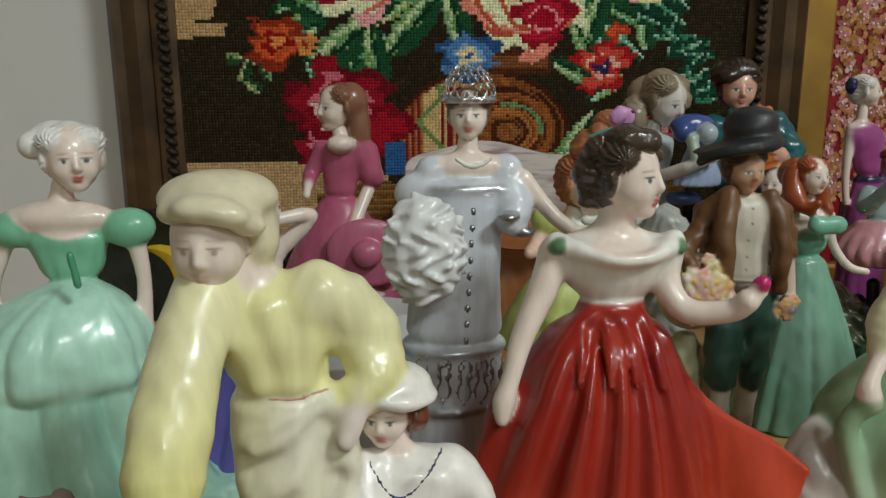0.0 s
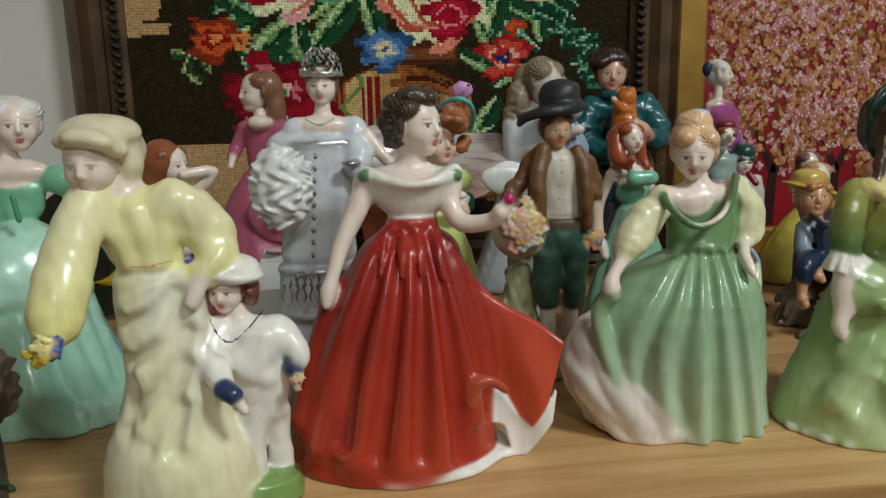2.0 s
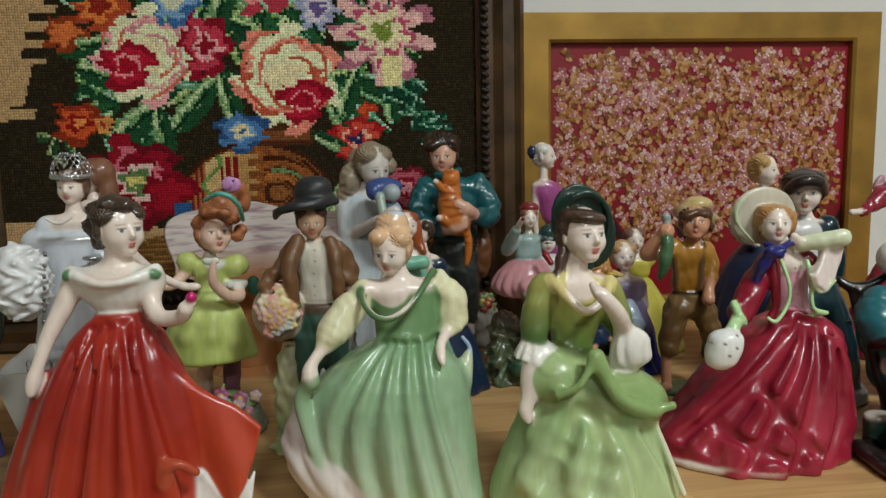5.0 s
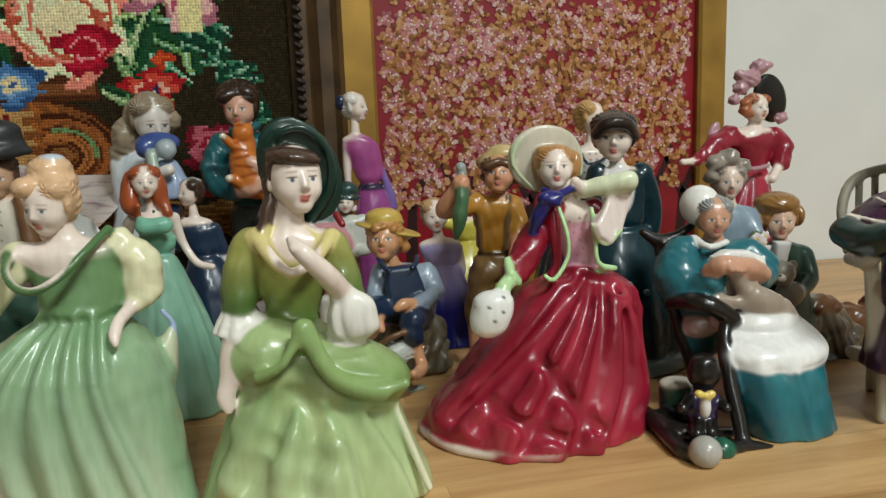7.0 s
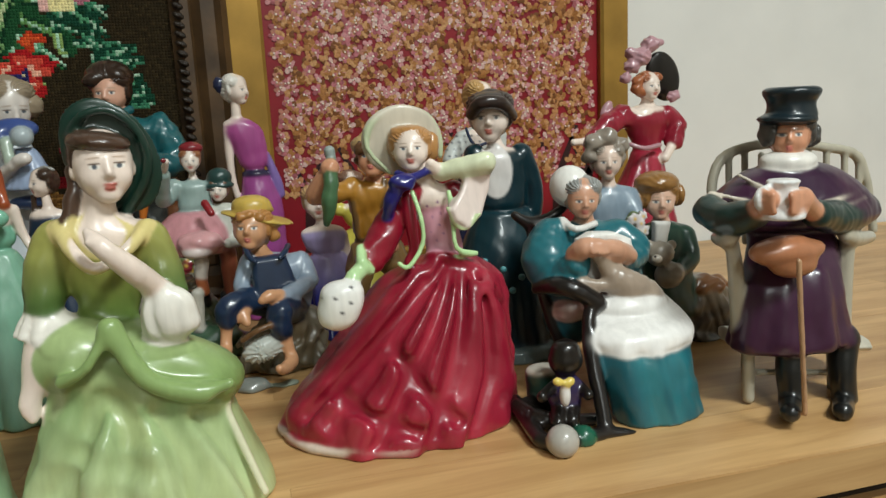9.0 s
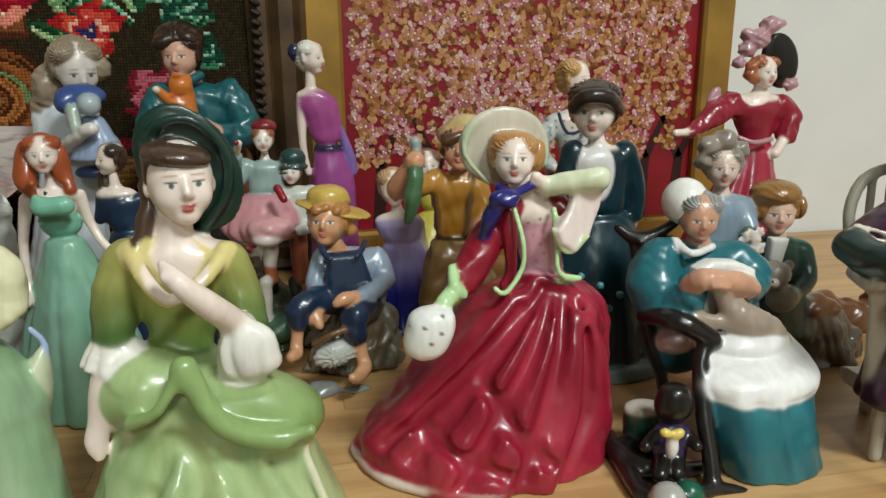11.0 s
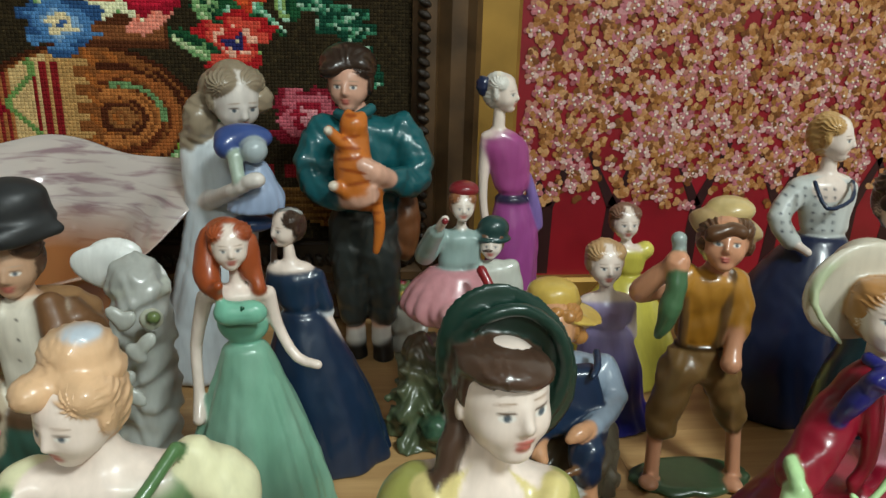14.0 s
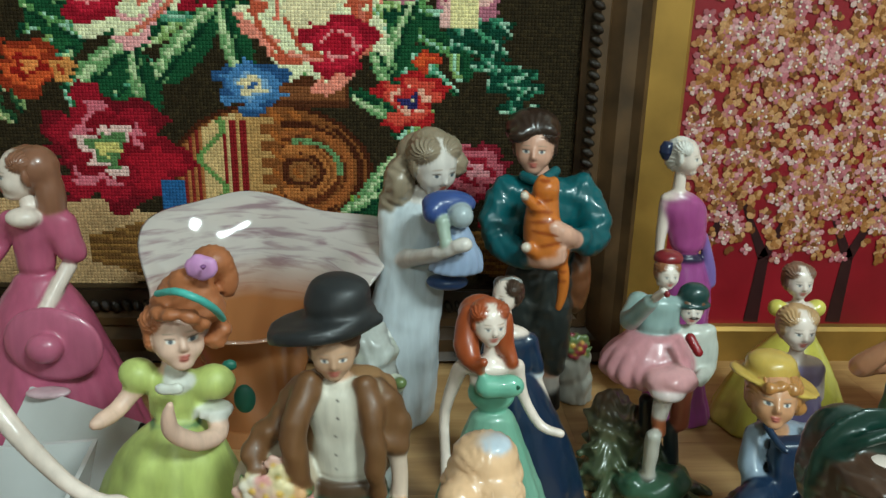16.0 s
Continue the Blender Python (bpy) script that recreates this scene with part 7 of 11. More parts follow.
figurine("lady_figurine", (0.2686, 0.3), [
    head('ead9cc', 'dbb48c', (0.0044, 0.012, 0.161), 0.0143, -24, -10),
    ball('dbb48c', (0.0054, 0.016, 0.178), (0.0102, 0.0095, 0.0065), strands=0.0005),
    ball('dbb48c', (0.0054, 0.016, 0.172), (0.0122, 0.0116, 0.0058), strands=0.0005),
    ball('dbb48c', (-0.0036, 0.006, 0.17), (0.0058, 0.0061, 0.0051), strands=0.0004),
    ball('dbb48c', (0.0094, 0.006, 0.169), (0.0058, 0.0061, 0.0051), strands=0.0004),
    ball('b8c4d0', (0.0074, 0.014, 0.183), (0.0048, 0.0048, 0.0017)),
    limb('ead9cc', [(0.0074, 0.014, 0.152, 0.0054), (0.0094, 0.016, 0.14, 0.0068)], k=0.004),
    ball('ead9cc', (0.0094, 0.016, 0.136), (0.0224, 0.0116, 0.0082), k=0.006),
    gown('6c8f60', [(0.141, 0.0094, 0.016, 0.02, 0.01), (0.1335, 0.0104, 0.016, 0.022, 0.0121), (0.123, 0.0124, 0.016, 0.02, 0.013), (0.113, 0.0129, 0.016, 0.0195, 0.0146), (0.105, 0.0124, 0.016, 0.02, 0.016)], soft=0.006),
    ball('ead9cc', (0.0014, -0.008, 0.146), (0.017, 0.0272, 0.0211), paint=True),
    limb('55774a', [(-0.0146, 0.012, 0.14, 0.002), (-0.0136, -0.002, 0.133, 0.002), (-0.0076, -0.01, 0.126, 0.002), (0.0014, -0.012, 0.124, 0.002), (0.0124, -0.01, 0.13, 0.002), (0.0214, -0.002, 0.139, 0.002), (0.0294, 0.012, 0.148, 0.002)], k=0.002),
    limb('e2deb6', [(-0.0126, 0.014, 0.136, 0.0075), (-0.0236, 0.01, 0.124, 0.0102), (-0.0316, 0.006, 0.114, 0.0095), (-0.0366, 0.004, 0.107, 0.0058)], k=0.005, dent=0.0008),
    limb('e2deb6', [(0.0334, 0.018, 0.141, 0.0068), (0.0414, 0.02, 0.129, 0.0095), (0.0424, 0.018, 0.117, 0.0088), (0.0384, 0.014, 0.11, 0.0051)], k=0.005, dent=0.0008),
    limb('ead9cc', [(-0.0366, 0.002, 0.107, 0.0041), (-0.0436, -0.002, 0.099, 0.0034), (-0.0466, -0.004, 0.093, 0.0037), (-0.0456, -0.006, 0.087, 0.0017)], k=0.002),
    limb('ead9cc', [(0.0374, 0.012, 0.109, 0.0034), (0.0324, 0.002, 0.104, 0.0031), (0.0314, -0.006, 0.099, 0.0031), (0.0324, -0.01, 0.095, 0.0014)], k=0.002),
    gown(('b2c8aa', '789a70', 0.015, 0.11), [(0.1055, 0.0124, 0.016, 0.02, 0.016), (0.1005, 0.0094, 0.016, 0.026, 0.0221), (0.09, 0.0059, 0.016, 0.0385, 0.0308), (0.0745, 0.0014, 0.016, 0.049, 0.0368), (0.056, 0.0014, 0.016, 0.051, 0.0377), (0.034, 0.0054, 0.016, 0.049, 0.0363), (0.011, 0.0119, 0.016, 0.0445, 0.0329), (-0.009, 0.0194, 0.016, 0.041, 0.0295), (-0.0235, 0.0264, 0.016, 0.035, 0.0245), (-0.0305, 0.0329, 0.016, 0.0265, 0.018)], n=6, amp=0.04, seed=0.8, power=0.5, twist=2, wash='94b28c', soft=0.005),
    limb(('b2c8aa', '789a70', 0.015, 0.11), [(-0.0036, 0.0074, 0.104, 0.0017), (-0.0206, -0.0067, 0.086, 0.0035), (-0.0326, -0.008, 0.06, 0.0045), (-0.0316, -0.0034, 0.03, 0.0039)], k=0.008),
    limb(('b2c8aa', '789a70', 0.015, 0.11), [(0.0014, 0.0035, 0.105, 0.0017), (-0.0106, -0.014, 0.081, 0.0035), (-0.0176, -0.0141, 0.047, 0.0054), (-0.0116, -0.0074, 0.009, 0.0054)], k=0.008),
    limb(('b2c8aa', '789a70', 0.015, 0.11), [(0.0064, 0.0012, 0.105, 0.0017), (0.0004, -0.0158, 0.08, 0.0035), (0.0024, -0.0171, 0.047, 0.0059), (0.0084, -0.0101, -0.003, 0.0059)], k=0.008),
    limb(('b2c8aa', '789a70', 0.015, 0.11), [(0.0134, 0.0006, 0.105, 0.0017), (0.0124, -0.0155, 0.079, 0.0035), (0.0174, -0.0163, 0.045, 0.0049), (0.0294, -0.0094, -0.009, 0.0054)], k=0.008),
    limb(('b2c8aa', '789a70', 0.015, 0.11), [(0.0214, 0.0016, 0.104, 0.0017), (0.0234, -0.0137, 0.078, 0.0029), (0.0304, -0.0124, 0.043, 0.0045), (0.0414, -0.0061, -0.008, 0.0045)], k=0.008),
    limb(('b2c8aa', '789a70', 0.015, 0.11), [(-0.0016, 0.003, 0.105, 0.001), (-0.0176, -0.0122, 0.087, 0.002), (-0.0296, -0.0156, 0.062, 0.0025), (-0.0276, -0.0123, 0.033, 0.0022)], k=0.006, cut=True),
    limb(('b2c8aa', '789a70', 0.015, 0.11), [(0.0034, 0.0003, 0.106, 0.001), (-0.0076, -0.0184, 0.082, 0.002), (-0.0136, -0.0211, 0.05, 0.0031), (-0.0076, -0.0157, 0.012, 0.0031)], k=0.006, cut=True),
    limb(('b2c8aa', '789a70', 0.015, 0.11), [(0.0094, -0.0011, 0.105, 0.001), (0.0044, -0.0194, 0.081, 0.002), (0.0064, -0.023, 0.049, 0.0034), (0.0134, -0.0168, -0.0, 0.0034)], k=0.006, cut=True),
    limb(('b2c8aa', '789a70', 0.015, 0.11), [(0.0164, -0.0006, 0.105, 0.001), (0.0164, -0.0183, 0.08, 0.002), (0.0224, -0.0195, 0.046, 0.0029), (0.0354, -0.0124, -0.008, 0.0031)], k=0.006, cut=True),
    limb(('b2c8aa', '789a70', 0.015, 0.11), [(0.0244, 0.0013, 0.104, 0.001), (0.0274, -0.0148, 0.078, 0.0017), (0.0364, -0.0125, 0.042, 0.0025), (0.0514, -0.0026, -0.011, 0.0025)], k=0.006, cut=True),
    limb(('b2c8aa', '789a70', 0.015, 0.11), [(-0.0456, -0.004, 0.087, 0.0041), (-0.0526, -0.002, 0.076, 0.0041), (-0.0506, -0.004, 0.06, 0.0031), (-0.0436, -0.006, 0.039, 0.0027), (-0.0306, -0.008, 0.018, 0.0024), (-0.0126, -0.008, -0.002, 0.002)], k=0.008),
    gown('ddd4cc', [(0.07, -0.0436, 0.018, 0.014, 0.0084), (0.0545, -0.0356, 0.018, 0.028, 0.0168), (0.039, -0.0261, 0.018, 0.0405, 0.0263), (0.0235, -0.0161, 0.018, 0.0455, 0.0318), (0.0075, -0.0076, 0.018, 0.044, 0.0317), (0.0, -0.0056, 0.018, 0.0436, 0.0317)], n=14, amp=0.05, power=0.2, seed=0.4, soft=0.006),
    limb('e2dad2', [(-0.0636, 0.014, 0.044, 0.0025), (-0.0546, 0.0017, 0.032, 0.0029), (-0.0376, -0.0055, 0.014, 0.0029), (-0.0196, -0.0101, -0.002, 0.0025)], k=0.006),
    limb('e2dad2', [(-0.0586, 0.0108, 0.055, 0.0025), (-0.0506, 0.0012, 0.042, 0.0029), (-0.0406, -0.0061, 0.027, 0.0029), (-0.0266, -0.0097, 0.011, 0.0025)], k=0.006),
    limb('e2dad2', [(-0.0596, 0.0084, 0.029, 0.002), (-0.0466, 0.0005, 0.013, 0.0025), (-0.0296, -0.0068, -0.004, 0.0025)], k=0.006),
    ball('c8cfae', (0.0504, 0.024, 0.08), (0.0041, 0.0068, 0.0136), tilt=-6, k=0.006),
    limb('a4b4d4', [(0.0484, 0.024, 0.102, 0.0014), (0.0534, 0.024, 0.094, 0.0014), (0.0514, 0.022, 0.08, 0.0014)], k=0.002),
], "glossy porcelain lady in a light green ball gown with cream sleeves", 0.00105)

figurine("lady_figurine", (0.3934, 0.295), [
    ball('16332a', (-0.0014, 0.015, 0.172), (0.0198, 0.0026, 0.0282), tilt=24, k=0.001, lean=0.12),
    ball('16332a', (-0.0044, 0.025, 0.179), (0.0122, 0.0115, 0.0128), tilt=20),
    limb('16332a', [(0.0026, 0.015, 0.147, 0.0016), (0.0116, 0.013, 0.159, 0.0019), (0.0146, 0.011, 0.172, 0.0019), (0.0106, 0.009, 0.185, 0.0019), (0.0006, 0.007, 0.193, 0.0019), (-0.0104, 0.007, 0.191, 0.0019), (-0.0164, 0.011, 0.183, 0.0016)], k=0.004),
    head('ead9cc', '4a362a', (-0.0044, 0.007, 0.168), 0.0176, 18, 5, bare=True),
    ball('4a362a', (-0.0074, 0.019, 0.172), (0.0134, 0.0141, 0.0154), strands=0.0005),
    ball('4a362a', (-0.0044, 0.004, 0.179), (0.0134, 0.0128, 0.0051), strands=0.0005, tilt=-8),
    ball('4a362a', (-0.0154, 0.009, 0.172), (0.0026, 0.0096, 0.0102), strands=0.0004),
    limb('4a362a', [(-0.0174, 0.007, 0.166, 0.0032), (-0.0174, 0.005, 0.158, 0.0029), (-0.0194, 0.003, 0.151, 0.0029), (-0.0214, 0.001, 0.144, 0.0029), (-0.0214, 0.001, 0.14, 0.0016)], k=0.002, dent=0.0008),
    limb('ead9cc', [(-0.0074, 0.007, 0.155, 0.007), (-0.0104, 0.009, 0.141, 0.0083)], k=0.004),
    ball('ead9cc', (-0.0104, 0.009, 0.137), (0.0243, 0.0109, 0.0077), k=0.006),
    gown(('5f7a3a', '9c9a50', 0.095, 0.135), [(0.1405, -0.0074, 0.009, 0.018, 0.0081), (0.134, -0.0084, 0.009, 0.024, 0.0108), (0.1245, -0.0084, 0.009, 0.021, 0.0105), (0.1135, -0.0089, 0.009, 0.0165, 0.0091), (0.1025, -0.0094, 0.009, 0.013, 0.0078), (0.092, -0.0099, 0.009, 0.0105, 0.0068)], soft=0.008, n=4, amp=0.03),
    ball('d8c888', (-0.0064, -0.013, 0.14), (0.0198, 0.0192, 0.0166), paint=True),
    ball('ead9cc', (-0.0064, -0.015, 0.143), (0.0141, 0.0205, 0.0186), paint=True),
    limb('d6c684', [(-0.0254, 0.001, 0.142, 0.0029), (-0.0194, -0.009, 0.134, 0.0032), (-0.0114, -0.015, 0.126, 0.0029), (-0.0054, -0.015, 0.126, 0.0026), (0.0046, -0.009, 0.132, 0.0029), (0.0116, 0.003, 0.14, 0.0029)], k=0.004),
    limb(('4c6834', '9c9c54', 0.106, 0.14), [(-0.0284, 0.007, 0.137, 0.0077), (-0.0334, 0.005, 0.125, 0.0086), (-0.0354, 0.003, 0.112, 0.0083), (-0.0354, 0.001, 0.105, 0.007)], k=0.006, dent=0.0006),
    limb(('4c6834', '9c9c54', 0.106, 0.14), [(0.0126, 0.007, 0.133, 0.0077), (0.0156, 0.005, 0.122, 0.0083), (0.0186, 0.001, 0.109, 0.0077)], k=0.006, dent=0.0006),
    gown('e8e4da', [(0.1065, -0.0364, 0.001, 0.006, 0.0048), (0.103, -0.0364, 0.001, 0.009, 0.0072), (0.0975, -0.0374, 0.001, 0.011, 0.0088), (0.095, -0.0374, 0.001, 0.012, 0.0096)], n=10, amp=0.16, power=0.5, soft=0.002),
    limb('ead9cc', [(-0.0374, -0.001, 0.102, 0.0048), (-0.0404, -0.005, 0.087, 0.0042), (-0.0424, -0.009, 0.075, 0.0038), (-0.0444, -0.011, 0.066, 0.0042), (-0.0434, -0.013, 0.06, 0.0019)], k=0.002),
    limb('ead9cc', [(0.0166, -0.009, 0.11, 0.0054), (0.0086, -0.023, 0.123, 0.0054), (-0.0004, -0.029, 0.134, 0.0045), (-0.0054, -0.027, 0.139, 0.0038), (-0.0084, -0.025, 0.143, 0.0019)], k=0.003),
    limb('ead9cc', [(-0.0034, -0.029, 0.138, 0.0026), (-0.0074, -0.03, 0.139, 0.0016)], k=0.002),
    gown('e8e4da', [(0.1165, 0.0171, -0.015, 0.0045, 0.0032), (0.11, 0.0186, -0.015, 0.01, 0.006), (0.102, 0.0191, -0.015, 0.0125, 0.0069), (0.094, 0.0206, -0.015, 0.011, 0.0055), (0.09, 0.0211, -0.015, 0.0065, 0.0032)], n=10, amp=0.16, power=0.3, soft=0.005, seed=0.6),
    gown(('b8c896', '82a066', 0.012, 0.085), [(0.0965, -0.0094, 0.009, 0.01, 0.007), (0.085, -0.0079, 0.009, 0.0235, 0.0176), (0.0695, -0.0044, 0.009, 0.035, 0.0273), (0.055, -0.0019, 0.009, 0.0415, 0.0332), (0.04, -0.0019, 0.009, 0.0475, 0.038), (0.0245, -0.0019, 0.009, 0.0535, 0.0428), (0.009, -0.0014, 0.009, 0.059, 0.0472), (0.0, -0.0013, 0.009, 0.0606, 0.0485)], n=6, amp=0.05, seed=0.3, power=0.5, twist=5, wash='a8b880'),
    limb(('b8c896', '82a066', 0.012, 0.085), [(-0.0214, -0.0136, 0.068, 0.0032), (-0.0304, -0.0152, 0.048, 0.0055), (-0.0434, -0.0152, 0.025, 0.0065)], k=0.009),
    limb(('b8c896', '82a066', 0.012, 0.085), [(-0.0134, -0.0172, 0.066, 0.0032), (-0.0104, -0.0221, 0.051, 0.0055), (-0.0174, -0.0287, 0.024, 0.0065)], k=0.009),
    limb(('b8c896', '82a066', 0.012, 0.085), [(0.0036, -0.0201, 0.059, 0.0038), (0.0116, -0.0243, 0.04, 0.0061), (0.0146, -0.0307, 0.017, 0.0065)], k=0.009),
    limb(('b8c896', '82a066', 0.012, 0.085), [(0.0206, -0.0166, 0.055, 0.0038), (0.0326, -0.0171, 0.033, 0.0055), (0.0416, -0.0199, 0.01, 0.0055)], k=0.009),
    limb(('b8c896', '82a066', 0.012, 0.085), [(-0.0354, -0.0068, 0.059, 0.0032), (-0.0154, -0.0231, 0.046, 0.0042), (0.0096, -0.0254, 0.041, 0.0042)], k=0.009),
    limb(('b8c896', '82a066', 0.012, 0.085), [(-0.0384, -0.0084, 0.049, 0.0032), (-0.0214, -0.0254, 0.035, 0.0046), (0.0036, -0.0305, 0.027, 0.0042)], k=0.009),
    limb(('b8c896', '82a066', 0.012, 0.085), [(-0.0144, -0.019, 0.067, 0.0014), (-0.0234, -0.0235, 0.048, 0.0025), (-0.0354, -0.0256, 0.027, 0.003)], k=0.012, cut=True),
    limb(('b8c896', '82a066', 0.012, 0.085), [(-0.0074, -0.0212, 0.064, 0.0014), (-0.0034, -0.0276, 0.05, 0.0025), (-0.0104, -0.0354, 0.024, 0.003)], k=0.012, cut=True),
    limb(('b8c896', '82a066', 0.012, 0.085), [(0.0096, -0.0233, 0.057, 0.0017), (0.0186, -0.0279, 0.038, 0.0028), (0.0216, -0.0344, 0.015, 0.003)], k=0.012, cut=True),
    limb(('b8c896', '82a066', 0.012, 0.085), [(0.0276, -0.0168, 0.052, 0.0017), (0.0396, -0.0173, 0.03, 0.0025), (0.0486, -0.0187, 0.006, 0.0025)], k=0.012, cut=True),
    limb('d8d8b8', [(0.0366, -0.005, 0.054, 0.0013), (0.0436, -0.011, 0.035, 0.0016), (0.0526, -0.017, 0.009, 0.0019)], k=0.004),
    ball(('7a9656', 'a2b67e', 0.06, 0.1), (-0.0244, -0.003, 0.084), (0.0166, 0.016, 0.0134), tilt=22, k=0.012),
    ball(('7a9656', 'a2b67e', 0.06, 0.1), (0.0136, -0.003, 0.076), (0.0288, 0.0166, 0.0134), tilt=-16, k=0.012),
    ball(('7a9656', 'a2b67e', 0.06, 0.1), (0.0286, 0.003, 0.066), (0.0198, 0.0211, 0.0122), tilt=-12, k=0.008),
    limb('8aa466', [(-0.0064, -0.023, 0.1, 0.0022), (-0.0154, -0.027, 0.085, 0.0022), (-0.0274, -0.023, 0.078, 0.0022)], k=0.007),
    limb('8aa466', [(-0.0054, -0.023, 0.1, 0.0026), (0.0056, -0.027, 0.077, 0.0026), (0.0266, -0.023, 0.066, 0.0026), (0.0416, -0.023, 0.068, 0.0026)], k=0.007),
    limb('8aa466', [(-0.0044, -0.023, 0.1, 0.0019), (0.0096, -0.027, 0.075, 0.0019), (0.0296, -0.023, 0.064, 0.0019)], k=0.007),
    gown('e0dcd4', [(0.005, -0.0089, 0.007, 0.0515, 0.0402), (0.0, -0.0084, 0.007, 0.053, 0.0413)], n=24, amp=0.05, power=0.1),
], "porcelain lady in yellow-green gown with dark green hat", 0.00105)

figurine("couple_figurine", (0.3917, 0.55), [
    gown(('4f5a40', '5a3a30', 0.02, 0.09), [(0.0643, -0.0, 0.02, 0.0083, 0.0058), (0.0406, 0.0035, 0.01, 0.0206, 0.0144), (0.0126, 0.011, 0.0, 0.0308, 0.0246), (-0.0136, 0.0188, 0.0, 0.0383, 0.0306), (0.0, 0.0203, 0.0, 0.041, 0.0328)], n=9, amp=0.14, dent=0.003, soft=0.009),
    ball('3f5f48', (0.0204, -0.02, 0.0169), (0.0253, 0.0181, 0.0108), lumps=0.002, freq=250),
    ball('7a2028', (0.0201, 0.0, 0.1655), (0.0092, 0.0082, 0.0054)),
    head('e6dacf', '8a5a3a', (0.0192, -0.004, 0.1562), 0.0091, 0),
    limb('e6dacf', [(0.0195, 0.0, 0.1469, 0.0027), (0.0193, 0.0, 0.1397, 0.0033)], k=0.002),
    gown('93a8a4', [(0.1415, 0.0181, 0.0, 0.0152, 0.0084), (0.127, 0.019, 0.0, 0.0126, 0.0082), (0.1141, 0.018, 0.0, 0.0148, 0.0103)], n=6, amp=0.04, soft=0.009),
    limb('93a8a4', [(0.0046, 0.0, 0.1361, 0.0072), (-0.0032, -0.01, 0.1278, 0.0064), (0.0012, -0.03, 0.148, 0.0046)], k=0.002, dent=0.0003),
    limb('e6dacf', [(0.0027, -0.035, 0.153, 0.0027), (0.0047, -0.04, 0.1585, 0.0024)], k=0.002),
    ball('7a2028', (0.0037, -0.048, 0.1595), (0.0021, 0.0021, 0.0021)),
    gown('c48a90', [(0.116, 0.0172, 0.0, 0.0169, 0.0135), (0.1029, 0.0152, 0.0, 0.0269, 0.0215), (0.0895, 0.0142, 0.0, 0.0286, 0.0229), (0.0818, 0.0164, 0.0, 0.0237, 0.019)], n=14, amp=0.1),
    ball('cf9a9c', (0.0217, -0.025, 0.0942), (0.017, 0.0115, 0.0088), lumps=0.0015, freq=300),
    ball('d8c8c4', (0.0185, -0.03, 0.0878), (0.0108, 0.0081, 0.0054)),
    limb('d8d0c8', [(0.0202, -0.02, 0.078, 0.0059), (0.0191, -0.02, 0.0685, 0.0053)], k=0.002, dent=0.0003),
    limb('a8603c', [(0.0186, -0.02, 0.0639, 0.0047), (0.0199, -0.02, 0.055, 0.0043)], k=0.002),
    limb('c8c4b8', [(0.0145, -0.025, 0.054, 0.005), (0.014, -0.025, 0.0264, 0.0044)], k=0.002, dent=0.0003),
    limb('16181a', [(0.0138, -0.025, 0.0236, 0.0047), (0.0131, -0.025, 0.004, 0.0048)], k=0.002),
    limb('16181a', [(0.0166, 0.0, 0.066, 0.0048), (0.0187, 0.0, 0.0418, 0.0046)], k=0.002),
    ball('24403e', (0.0393, 0.0, 0.1416), (0.0097, 0.0084, 0.0077)),
    ball('24403e', (0.0387, 0.0, 0.1351), (0.0119, 0.0098, 0.0028)),
    head('e6dacf', '6a4a36', (0.0378, -0.002, 0.1321), 0.0094, -10),
    ball('3a2a22', (0.0323, -0.022, 0.134), (0.0037, 0.0013, 0.0013)),
    gown('c2c4ba', [(0.1215, 0.0415, 0.0, 0.0127, 0.0076), (0.1046, 0.0435, 0.0, 0.0143, 0.0086), (0.0854, 0.0443, 0.0, 0.0152, 0.0091)], n=6, amp=0.04, soft=0.009),
    limb('8a1c24', [(0.0279, -0.03, 0.1248, 0.0031), (0.032, -0.035, 0.1175, 0.0028)], k=0.002),
    limb('c2c4ba', [(0.0515, 0.0, 0.1159, 0.0054), (0.0552, 0.0, 0.0931, 0.0052), (0.0418, -0.02, 0.0909, 0.0039)], k=0.002, dent=0.0003),
    limb('8a4a34', [(0.0398, 0.0, 0.0815, 0.0069), (0.0404, 0.0, 0.0496, 0.0063)], k=0.002, dent=0.0003),
    limb('2a3030', [(0.0351, 0.0, 0.0456, 0.0049), (0.0387, 0.0, 0.0205, 0.005)], k=0.002),
], "painted couple on a rocky base, pink skirt and green hat", 0.0013)

